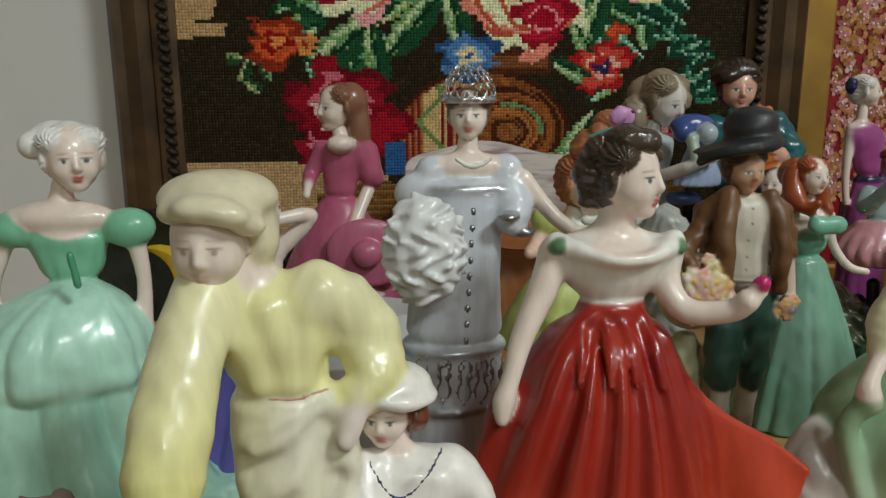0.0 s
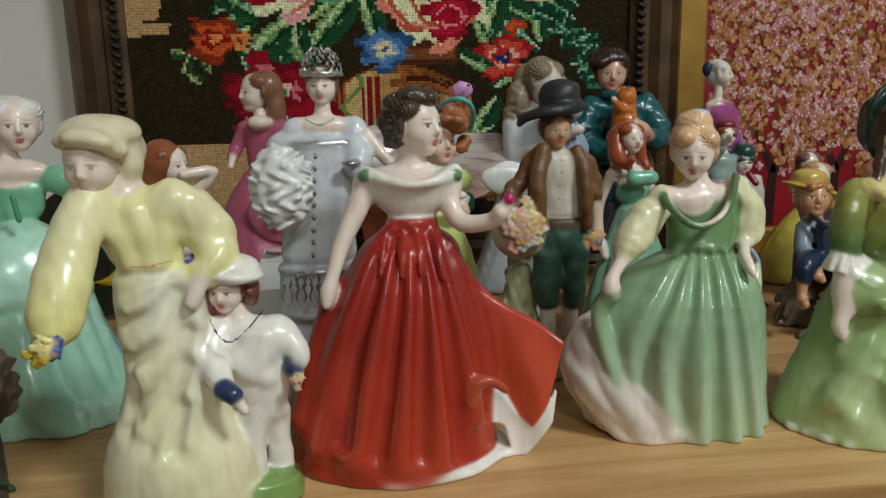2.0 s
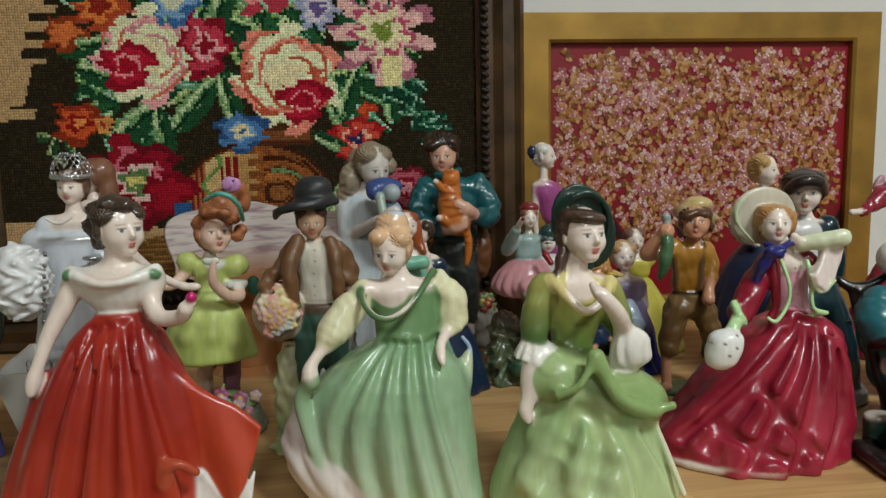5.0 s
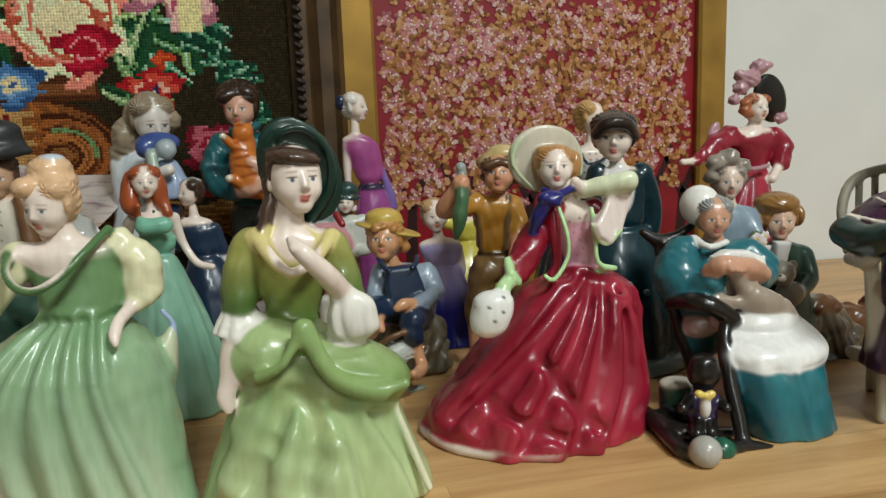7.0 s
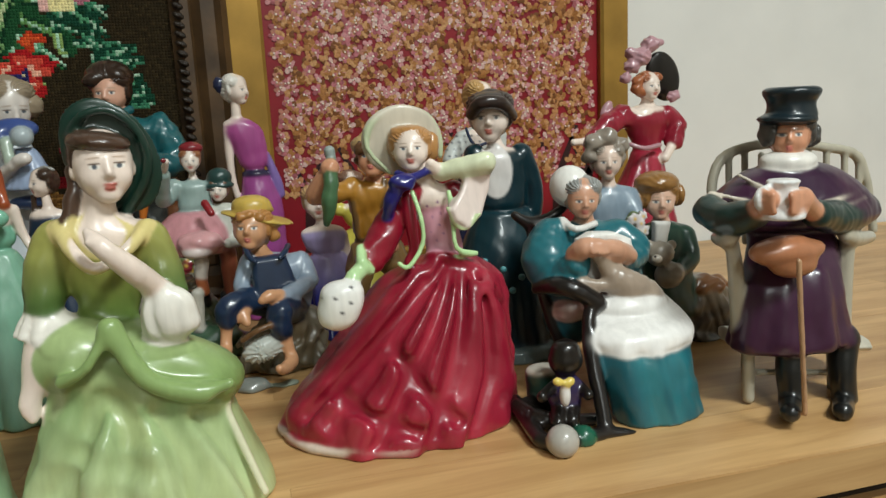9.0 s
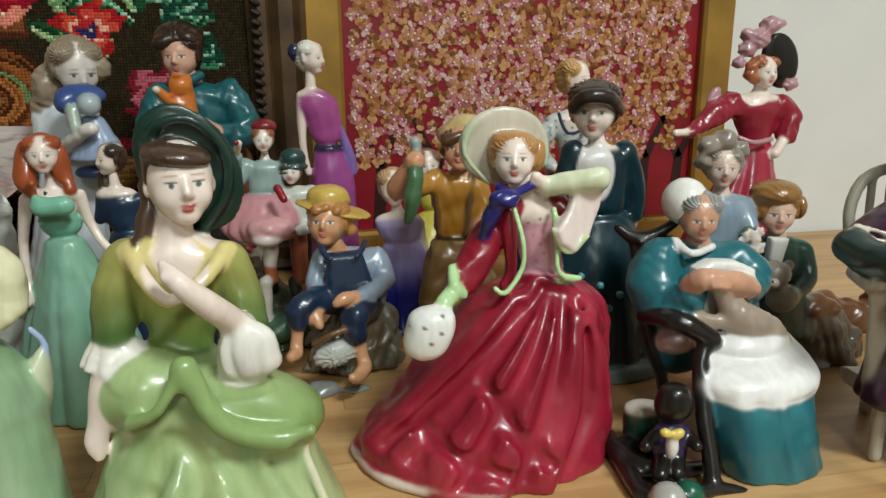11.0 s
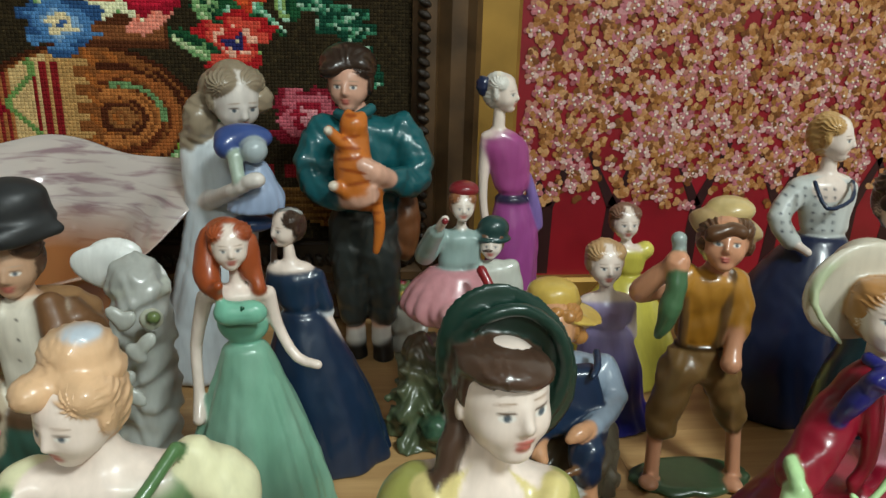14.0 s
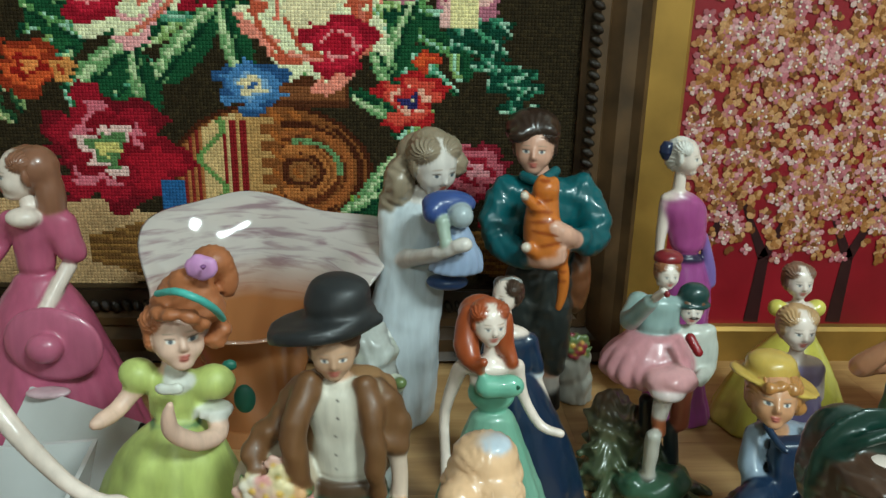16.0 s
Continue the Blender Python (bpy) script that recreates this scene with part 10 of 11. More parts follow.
figurine("children_figurine", (0.6982, 0.41), [
    head('dcb49c', '8e6636', (0.0518, 0.018, 0.112), 0.0155, -20, -2),
    ball('8e6636', (0.0508, 0.02, 0.124), (0.0168, 0.016, 0.0092), strands=0.0005),
    ball('8e6636', (0.0408, 0.022, 0.115), (0.0059, 0.0101, 0.0101), strands=0.0004),
    ball('8e6636', (0.0688, 0.022, 0.114), (0.005, 0.0101, 0.0092), strands=0.0004),
    limb('dcb49c', [(0.0548, 0.02, 0.099, 0.0055), (0.0558, 0.022, 0.091, 0.0067)], k=0.003),
    gown('1e3c30', [(0.095, 0.0568, 0.022, 0.014, 0.0077), (0.0855, 0.0558, 0.022, 0.022, 0.0121), (0.0655, 0.0573, 0.022, 0.0245, 0.0147), (0.0425, 0.0593, 0.022, 0.0245, 0.0159), (0.019, 0.0638, 0.022, 0.026, 0.0182)], n=5, amp=0.04, soft=0.008),
    panel('e4e2dc', [(0.0388, 0.098), (0.0528, 0.097), (0.0498, 0.078), (0.0458, 0.069), (0.0398, 0.083)], 0.006, 0.004, lean=(0, -0.1)),
    ball('9a9082', (0.0368, -0.008, 0.076), (0.0105, 0.0092, 0.0092), lumps=0.0005, freq=600),
    ball('9a9082', (0.0288, -0.006, 0.083), (0.0038, 0.0029, 0.0038)),
    ball('9a9082', (0.0478, -0.006, 0.081), (0.0038, 0.0029, 0.0038)),
    ball('aca294', (0.0248, -0.024, 0.076), (0.0042, 0.0034, 0.0034)),
    ball('2a2420', (0.0188, -0.032, 0.08), (0.0013, 0.0013, 0.001)),
    ball('2a2420', (0.0208, -0.024, 0.083), (0.001, 0.0017, 0.001), paint=True),
    ball('2a2420', (0.0298, -0.024, 0.082), (0.001, 0.0017, 0.001), paint=True),
    ball('9a9082', (0.0458, -0.006, 0.059), (0.0109, 0.0092, 0.0101), lumps=0.0005, freq=600),
    limb('1e3c30', [(0.0748, 0.018, 0.082, 0.0076), (0.0728, 0.008, 0.066, 0.0071), (0.0548, -0.004, 0.06, 0.0055)], k=0.004),
    head('d8c0b0', '8a8074', (0.0108, 0.022, 0.143), 0.0139, -18, 0),
    ball('8a8074', (-0.0002, 0.022, 0.157), (0.0076, 0.0076, 0.0068), lumps=0.001, freq=380),
    ball('8a8074', (0.0108, 0.022, 0.16), (0.0084, 0.0084, 0.0076), lumps=0.001, freq=380),
    ball('8a8074', (0.0218, 0.022, 0.154), (0.0063, 0.0063, 0.0057), lumps=0.001, freq=380),
    ball('8a8074', (-0.0032, 0.022, 0.147), (0.0059, 0.0059, 0.0053), lumps=0.001, freq=380),
    ball('8a8074', (0.0228, 0.022, 0.145), (0.0042, 0.0042, 0.0038), lumps=0.001, freq=380),
    limb('d8c0b0', [(0.0128, 0.024, 0.132, 0.0046), (0.0128, 0.024, 0.123, 0.0055)], k=0.003),
    gown(('6a7884', '8494a2', 0.05, 0.12), [(0.126, 0.0148, 0.024, 0.012, 0.006), (0.117, 0.0153, 0.024, 0.0195, 0.0097), (0.0955, 0.0163, 0.024, 0.0215, 0.0118), (0.069, 0.0163, 0.024, 0.0235, 0.0141), (0.028, 0.0178, 0.024, 0.027, 0.0162)], n=6, amp=0.05, soft=0.008),
    limb('8494a2', [(0.0278, 0.022, 0.115, 0.0067), (0.0288, 0.012, 0.102, 0.0063), (0.0248, 0.004, 0.093, 0.005)], k=0.004),
    *posy((0.0208, -0.002, 0.099), (0.0092, 0.0059, 0.0118), 6, ['d8d4d0', 'cfc8c8'], 12, 0.0046, '5a6a4a'),
    gown(('4a4238', '6a5a44', 0.0, 0.05), [(0.048, 0.0803, 0.028, 0.0205, 0.0123), (0.029, 0.0888, 0.028, 0.034, 0.0204), (0.0, 0.0953, 0.028, 0.0421, 0.0253)], n=8, amp=0.12, dent=0.0015),
    ball('7e868c', (0.0888, 0.006, -0.012), (0.0143, 0.0092, 0.0168), lumps=0.001, freq=300),
    ball('6a4426', (0.0938, 0.018, 0.04), (0.0151, 0.0101, 0.0084), lumps=0.002, freq=300),
], "glazed group of two children with a teddy bear", 0.00122)

figurine("lady_figurine", (0.8313, 0.556), [
    ball('14110f', (0.0157, 0.026, 0.207), (0.0173, 0.0054, 0.0248), tilt=26, k=0.001, lean=0.1),
    ball('b48a92', (-0.0153, 0.014, 0.225), (0.0108, 0.0086, 0.0086), lumps=0.0016, freq=520),
    ball('b48a92', (-0.0043, 0.014, 0.236), (0.0092, 0.0073, 0.0073), lumps=0.0016, freq=520),
    ball('b48a92', (-0.0233, 0.014, 0.217), (0.0081, 0.0065, 0.0065), lumps=0.0016, freq=520),
    ball('b48a92', (-0.0243, 0.014, 0.229), (0.0065, 0.0052, 0.0052), lumps=0.0016, freq=520),
    ball('b48a92', (-0.0303, 0.014, 0.206), (0.0059, 0.0048, 0.0048), lumps=0.0016, freq=520),
    ball('b48a92', (0.0037, 0.014, 0.238), (0.0049, 0.0039, 0.0039), lumps=0.0016, freq=520),
    ball('b48a92', (0.0197, 0.014, 0.188), (0.0065, 0.0052, 0.0052), lumps=0.0016, freq=520),
    head('ead9cc', 'a0603c', (-0.0053, 0.016, 0.198), 0.0135, 8, 2),
    ball('a0603c', (-0.0183, 0.014, 0.203), (0.0054, 0.0054, 0.0049), lumps=0.0008, freq=600),
    ball('a0603c', (-0.0143, 0.014, 0.193), (0.0054, 0.0054, 0.0049), lumps=0.0008, freq=600),
    ball('a0603c', (-0.0103, 0.014, 0.207), (0.0054, 0.0054, 0.0049), lumps=0.0008, freq=600),
    ball('a0603c', (0.0017, 0.014, 0.206), (0.0054, 0.0054, 0.0049), lumps=0.0008, freq=600),
    ball('a0603c', (-0.0193, 0.014, 0.196), (0.0054, 0.0054, 0.0049), lumps=0.0008, freq=600),
    limb('ead9cc', [(-0.0053, 0.018, 0.188, 0.0054), (-0.0043, 0.02, 0.177, 0.007)], k=0.003),
    ball('ead9cc', (-0.0073, 0.018, 0.175), (0.0184, 0.0119, 0.0065), k=0.004),
    gown('8c1c30', [(0.1775, -0.0083, 0.016, 0.018, 0.009), (0.169, -0.0103, 0.016, 0.025, 0.0125), (0.156, -0.0078, 0.016, 0.0195, 0.0107), (0.142, -0.0073, 0.016, 0.014, 0.0091), (0.135, -0.0073, 0.016, 0.015, 0.0105)], n=4, amp=0.04, soft=0.006),
    ball('ead9cc', (-0.0163, 0.002, 0.179), (0.013, 0.0216, 0.0076), paint=True),
    limb('8c1c30', [(-0.0323, 0.016, 0.172, 0.0103), (-0.0483, 0.012, 0.165, 0.0103), (-0.0653, 0.006, 0.156, 0.0065), (-0.0773, 0.002, 0.151, 0.0043)], k=0.004, dent=0.001),
    limb('ead9cc', [(-0.0773, 0.002, 0.151, 0.0032), (-0.0913, -0.002, 0.151, 0.0032)], k=0.002),
    limb('8c1c30', [(0.0147, 0.016, 0.17, 0.0103), (0.0227, 0.014, 0.158, 0.0108), (0.0167, 0.008, 0.144, 0.0076)], k=0.004, dent=0.001),
    limb('ead9cc', [(0.0137, 0.006, 0.142, 0.0043), (0.0027, -0.0, 0.131, 0.0043)], k=0.002),
    ball('b48a92', (-0.0463, 0.022, 0.178), (0.0049, 0.0032, 0.0097), tilt=-30),
    ball('b48a92', (0.0317, 0.022, 0.155), (0.0038, 0.0032, 0.0119)),
    limb('b48a92', [(-0.0353, -0.004, 0.146, 0.0022), (-0.0233, -0.008, 0.142, 0.0022), (-0.0053, -0.004, 0.144, 0.0022)], k=0.002),
    gown(('8c1c30', '9a2438', 0.02, 0.12), [(0.1375, -0.0073, 0.016, 0.015, 0.0112), (0.119, -0.0093, 0.016, 0.021, 0.0158), (0.0865, -0.0143, 0.016, 0.033, 0.0248), (0.053, -0.0193, 0.016, 0.045, 0.0324), (0.019, -0.0228, 0.016, 0.0555, 0.0388), (0.0, -0.0238, 0.016, 0.0584, 0.0406)], n=8, amp=0.1, seed=0.6, power=0.5, wash='a42c40'),
    limb('8c1c30', [(-0.0183, 0.0085, 0.131, 0.0023), (-0.0363, 0.0038, 0.089, 0.0055), (-0.0573, -0.0021, 0.037, 0.0062)], k=0.007),
    limb('8c1c30', [(-0.0123, 0.0054, 0.131, 0.0023), (-0.0213, -0.0034, 0.089, 0.0055), (-0.0343, -0.0133, 0.037, 0.0062)], k=0.007),
    limb('8c1c30', [(-0.0043, 0.0048, 0.13, 0.0023), (-0.0043, -0.0044, 0.088, 0.0046), (-0.0043, -0.0143, 0.034, 0.0055)], k=0.007),
], "porcelain lady in a crimson gown with black plumed hat", 0.00122)

figurine("coachman_figurine", (0.7865, 0.33), [
    gown('16242a', [(0.1895, -0.012, -0.009, 0.0165, 0.0149), (0.1875, -0.012, -0.009, 0.0175, 0.0158), (0.1795, -0.012, -0.009, 0.0145, 0.013), (0.171, -0.0115, -0.009, 0.016, 0.0144)], soft=0.003),
    ball('16242a', (-0.0145, -0.009, 0.17), (0.0178, 0.0165, 0.004), tilt=-3, k=0.002),
    head('cc9272', '4a4844', (-0.0125, -0.009, 0.16), 0.0155, -38, 8),
    ball('4a4844', (-0.0255, -0.005, 0.161), (0.0036, 0.0079, 0.0073), lumps=0.001, freq=400),
    ball('4a4844', (0.0075, -0.005, 0.159), (0.0036, 0.0079, 0.0073), lumps=0.001, freq=400),
    gown('e4e0d8', [(0.151, -0.0145, -0.011, 0.016, 0.0128), (0.145, -0.0145, -0.011, 0.018, 0.0144), (0.1385, -0.016, -0.013, 0.0135, 0.0101), (0.1355, -0.0155, -0.013, 0.01, 0.007)], n=6, amp=0.05, soft=0.006),
    gown(('3a1c34', '3e2038', 0.03, 0.12), [(0.144, -0.009, -0.007, 0.0225, 0.0135), (0.137, -0.0095, -0.007, 0.035, 0.021), (0.1265, -0.009, -0.007, 0.0495, 0.0297), (0.1135, -0.0085, -0.007, 0.058, 0.0348), (0.105, -0.0075, -0.007, 0.06, 0.0348)], n=6, amp=0.05, soft=0.008, wash='2c1630'),
    limb('cfc4b4', [(-0.0705, -0.0145, 0.13, 0.0012), (-0.0565, -0.0187, 0.126, 0.0012), (-0.0475, -0.0297, 0.122, 0.0012)], k=0.001),
    limb('cfc4b4', [(-0.0745, -0.0152, 0.127, 0.0012), (-0.0585, -0.0197, 0.122, 0.0012), (-0.0495, -0.0312, 0.117, 0.0012)], k=0.001),
    limb('cfc4b4', [(-0.0185, -0.0397, 0.12, 0.0012), (-0.0015, -0.0385, 0.123, 0.0012), (0.0275, -0.0253, 0.125, 0.0012)], k=0.001),
    limb('cfc4b4', [(-0.0195, -0.0416, 0.115, 0.0012), (-0.0015, -0.0405, 0.118, 0.0012), (0.0245, -0.0305, 0.121, 0.0012)], k=0.001),
    limb('cfc4b4', [(-0.0505, -0.0126, 0.139, 0.0012), (-0.0435, -0.0219, 0.133, 0.0012), (-0.0415, -0.0278, 0.13, 0.0012)], k=0.001),
    limb('15312c', [(-0.0725, -0.015, 0.119, 0.0092), (-0.0735, -0.035, 0.117, 0.0096), (-0.0695, -0.053, 0.122, 0.0079)], k=0.004, dent=0.0005),
    limb('15312c', [(0.0405, -0.015, 0.111, 0.0092), (0.0045, -0.035, 0.111, 0.0096), (-0.0295, -0.053, 0.119, 0.0079)], k=0.004, dent=0.0005),
    limb('cc9272', [(-0.0705, -0.057, 0.125, 0.0056), (-0.0725, -0.065, 0.131, 0.0066)], k=0.003),
    limb('cc9272', [(-0.0785, -0.069, 0.136, 0.002), (-0.0765, -0.075, 0.135, 0.0017)], k=0.002),
    limb('cc9272', [(-0.0785, -0.069, 0.132, 0.002), (-0.0765, -0.075, 0.132, 0.0017)], k=0.002),
    limb('cc9272', [(-0.0775, -0.069, 0.129, 0.002), (-0.0765, -0.075, 0.129, 0.0017)], k=0.002),
    limb('cc9272', [(-0.0775, -0.069, 0.126, 0.002), (-0.0755, -0.075, 0.126, 0.0017)], k=0.002),
    limb('cc9272', [(-0.0365, -0.057, 0.122, 0.0056), (-0.0505, -0.065, 0.13, 0.0066)], k=0.003),
    limb('cc9272', [(-0.0525, -0.069, 0.134, 0.002), (-0.0655, -0.075, 0.134, 0.0017)], k=0.002),
    limb('cc9272', [(-0.0525, -0.069, 0.131, 0.002), (-0.0645, -0.075, 0.131, 0.0017)], k=0.002),
    limb('cc9272', [(-0.0515, -0.069, 0.128, 0.002), (-0.0645, -0.075, 0.128, 0.0017)], k=0.002),
    limb('cc9272', [(-0.0515, -0.069, 0.124, 0.002), (-0.0645, -0.075, 0.125, 0.0017)], k=0.002),
    gown('e2e2e0', [(0.1415, -0.0625, -0.065, 0.01, 0.009), (0.1395, -0.062, -0.065, 0.0085, 0.0076), (0.1285, -0.0615, -0.065, 0.008, 0.0072), (0.121, -0.061, -0.065, 0.0115, 0.0103), (0.12, -0.061, -0.065, 0.0115, 0.0103)], soft=0.002, k=0.001),
    limb('e2e2e0', [(-0.0705, -0.065, 0.138, 0.0017), (-0.0805, -0.069, 0.136, 0.0017), (-0.0805, -0.069, 0.129, 0.0017), (-0.0695, -0.065, 0.124, 0.0017)], k=0.001),
    ball('a8704e', (-0.0465, -0.051, 0.099), (0.0238, 0.0112, 0.0086), lumps=0.001, freq=200),
    ball('a06a48', (-0.0435, -0.053, 0.091), (0.0145, 0.0086, 0.0073)),
    gown(('3a1c34', '3e2038', 0.03, 0.12), [(0.1075, -0.013, -0.013, 0.0295, 0.0162), (0.0925, -0.0175, -0.021, 0.03, 0.018), (0.0735, -0.0245, -0.029, 0.033, 0.0205), (0.052, -0.0245, -0.029, 0.037, 0.0229), (0.035, -0.0235, -0.029, 0.041, 0.0254)], n=7, amp=0.08, soft=0.004, seed=0.4),
    limb(('3a1c34', '3e2038', 0.03, 0.12), [(-0.0465, -0.0328, 0.083, 0.0025), (-0.0525, -0.0368, 0.061, 0.0038), (-0.0575, -0.0371, 0.043, 0.0038)], k=0.008),
    limb(('3a1c34', '3e2038', 0.03, 0.12), [(-0.0375, -0.0407, 0.081, 0.0025), (-0.0415, -0.0448, 0.061, 0.0038), (-0.0435, -0.0465, 0.044, 0.0038)], k=0.008),
    limb(('3a1c34', '3e2038', 0.03, 0.12), [(-0.0185, -0.0441, 0.08, 0.0025), (-0.0185, -0.0479, 0.06, 0.0038), (-0.0155, -0.0499, 0.042, 0.0038)], k=0.008),
    limb('b08a68', [(-0.0625, -0.079, 0.1, 0.0015), (-0.0585, -0.079, 0.059, 0.0015), (-0.0505, -0.075, 0.012, 0.0015)], k=0.001),
    limb('121414', [(-0.0295, -0.039, 0.041, 0.0089), (-0.0345, -0.043, 0.025, 0.0079), (-0.0335, -0.045, 0.007, 0.0073)], k=0.003),
    limb('121414', [(-0.0335, -0.045, 0.003, 0.0066), (-0.0535, -0.067, 0.01, 0.0056)], k=0.004),
    limb('121414', [(0.0075, -0.039, 0.037, 0.0089), (0.0035, -0.043, 0.02, 0.0079), (0.0045, -0.045, 0.002, 0.0073)], k=0.003),
    limb('121414', [(0.0045, -0.045, -0.003, 0.0066), (-0.0175, -0.067, 0.005, 0.0056)], k=0.004),
    limb('b2ac9a', [(-0.0395, 0.021, 0.1, 0.003), (-0.0425, 0.025, 0.126, 0.0033), (-0.0345, 0.027, 0.145, 0.0033), (-0.0155, 0.027, 0.152, 0.0033), (0.0115, 0.027, 0.153, 0.0033), (0.0485, 0.027, 0.148, 0.0033), (0.0775, 0.027, 0.137, 0.0033), (0.0895, 0.025, 0.088, 0.003)], k=0.002),
    limb('b2ac9a', [(-0.0285, 0.027, 0.147, 0.0023), (-0.0285, 0.025, 0.09, 0.0023)], k=0.002),
    limb('b2ac9a', [(-0.0165, 0.027, 0.147, 0.0023), (-0.0155, 0.025, 0.089, 0.0023)], k=0.002),
    limb('b2ac9a', [(-0.0035, 0.027, 0.146, 0.0023), (-0.0035, 0.025, 0.088, 0.0023)], k=0.002),
    limb('b2ac9a', [(0.0085, 0.027, 0.145, 0.0023), (0.0095, 0.025, 0.087, 0.0023)], k=0.002),
    limb('b2ac9a', [(0.0345, 0.027, 0.144, 0.0023), (0.0365, 0.025, 0.085, 0.0023)], k=0.002),
    limb('b2ac9a', [(0.0485, 0.027, 0.143, 0.0023), (0.0505, 0.025, 0.084, 0.0023)], k=0.002),
    limb('b2ac9a', [(0.0635, 0.027, 0.142, 0.0023), (0.0655, 0.025, 0.082, 0.0023)], k=0.002),
    limb('b2ac9a', [(0.0755, 0.027, 0.141, 0.0023), (0.0775, 0.025, 0.081, 0.0023)], k=0.002),
    limb('b2ac9a', [(-0.0545, 0.001, 0.099, 0.004), (-0.0705, -0.029, 0.104, 0.005), (-0.0735, -0.039, 0.107, 0.004)], k=0.003),
    limb('b2ac9a', [(-0.0675, -0.031, 0.102, 0.004), (-0.0625, -0.029, 0.081, 0.0046), (-0.0585, -0.027, 0.048, 0.0043)], k=0.003),
    limb('b2ac9a', [(-0.0525, -0.029, 0.041, 0.0036), (-0.0515, -0.029, 0.004, 0.0036)], k=0.002),
    limb('b2ac9a', [(-0.0155, 0.021, 0.026, 0.0036), (-0.0145, 0.021, -0.011, 0.0036)], k=0.002),
    limb('b2ac9a', [(0.0625, 0.001, 0.089, 0.004), (0.0215, -0.029, 0.096, 0.005), (0.0045, -0.039, 0.101, 0.004)], k=0.003),
    limb('b2ac9a', [(0.0145, -0.031, 0.095, 0.004), (0.0155, -0.029, 0.073, 0.0046), (0.0185, -0.027, 0.039, 0.0043)], k=0.003),
    limb('b2ac9a', [(0.0085, -0.029, 0.034, 0.0036), (0.0115, -0.029, -0.005, 0.0036)], k=0.002),
    limb('b2ac9a', [(0.0645, 0.021, 0.017, 0.0036), (0.0685, 0.021, -0.022, 0.0036)], k=0.002),
    panel('b8b2a2', [(-0.0435, 0.038), (0.0435, 0.028), (0.0465, 0.018), (-0.0445, 0.029)], -0.005, 0.03),
    limb('b2ac9a', [(-0.0485, -0.029, 0.02, 0.002), (0.0065, -0.029, 0.012, 0.002)], k=0.002),
], "glazed coachman in plum cape and top hat holding a white mug", 0.00122)

figurine("bonnet_figurine", (-0.09, 0.26), [
    ball('4a4440', (0.0, 0.0, 0.0637), (0.0145, 0.0117, 0.0154)),
    ball('74655a', (0.0028, 0.0, 0.0766), (0.0125, 0.0121, 0.006), lumps=0.0025, freq=420),
    ball('74655a', (0.0113, 0.0, 0.0631), (0.0047, 0.0094, 0.0108), lumps=0.0025, freq=420),
    ball('3a3633', (0.0073, -0.012, 0.0608), (0.009, 0.01, 0.0104)),
    gown('46403c', [(0.0454, -0.0057, 0.0, 0.0118, 0.0094), (0.0293, -0.0089, 0.0, 0.0147, 0.0118), (0.0, -0.0138, 0.0, 0.0174, 0.0139)], n=9, amp=0.08),
    ball('24402a', (0.0079, -0.05, 0.0465), (0.003, 0.0018, 0.0018), tilt=30),
    ball('24402a', (0.0077, -0.046, 0.0428), (0.0031, 0.0018, 0.0018), tilt=-30),
    ball('24402a', (0.0076, -0.042, 0.039), (0.0031, 0.0019, 0.0019), tilt=30),
    ball('24402a', (0.0082, -0.038, 0.0395), (0.0032, 0.0019, 0.0019), tilt=-30),
    ball('24402a', (0.0165, -0.05, 0.0445), (0.003, 0.0018, 0.0018), tilt=30),
    ball('24402a', (0.0165, -0.046, 0.0407), (0.0031, 0.0018, 0.0018), tilt=-30),
    ball('24402a', (0.0171, -0.042, 0.0412), (0.0031, 0.0019, 0.0019), tilt=30),
    ball('24402a', (0.0172, -0.038, 0.0375), (0.0032, 0.0019, 0.0019), tilt=-30),
    ball('24402a', (0.0252, -0.05, 0.0425), (0.0031, 0.0018, 0.0018), tilt=30),
    ball('24402a', (0.0259, -0.046, 0.043), (0.0031, 0.0019, 0.0019), tilt=-30),
    ball('24402a', (0.0261, -0.042, 0.0392), (0.0032, 0.0019, 0.0019), tilt=30),
    ball('24402a', (0.0264, -0.038, 0.0354), (0.0032, 0.0019, 0.0019), tilt=-30),
], "matt grey figurine in a fur-trimmed bonnet among leaves", 0.00122, BISQUE)

figurine("animal_figurine", (0.8449, 0.47), [
    ball('6a4426', (-0.0, 0.0, 0.0134), (0.0255, 0.0174, 0.015), lumps=0.002, freq=300),
    ball('7a5230', (-0.0145, 0.0, 0.0251), (0.0125, 0.0114, 0.0114), lumps=0.0015, freq=300),
    limb('6a4426', [(0.0116, 0.0, 0.0096, 0.0078), (0.0323, 0.0, 0.0, 0.0079)], k=0.002),
    limb('5a3a20', [(-0.0114, 0.0, 0.0122, 0.0065), (-0.014, 0.0, 0.0, 0.0066)], k=0.002),
    limb('5a3a20', [(0.0087, 0.0, 0.0074, 0.0067), (0.006, 0.0, 0.0, 0.0078)], k=0.002),
    ball('6a4426', (0.0316, 0.0, 0.0202), (0.013, 0.0118, 0.0154), lumps=0.002, freq=300),
], "small brown glazed animal figurine lying by the wall", 0.00139)


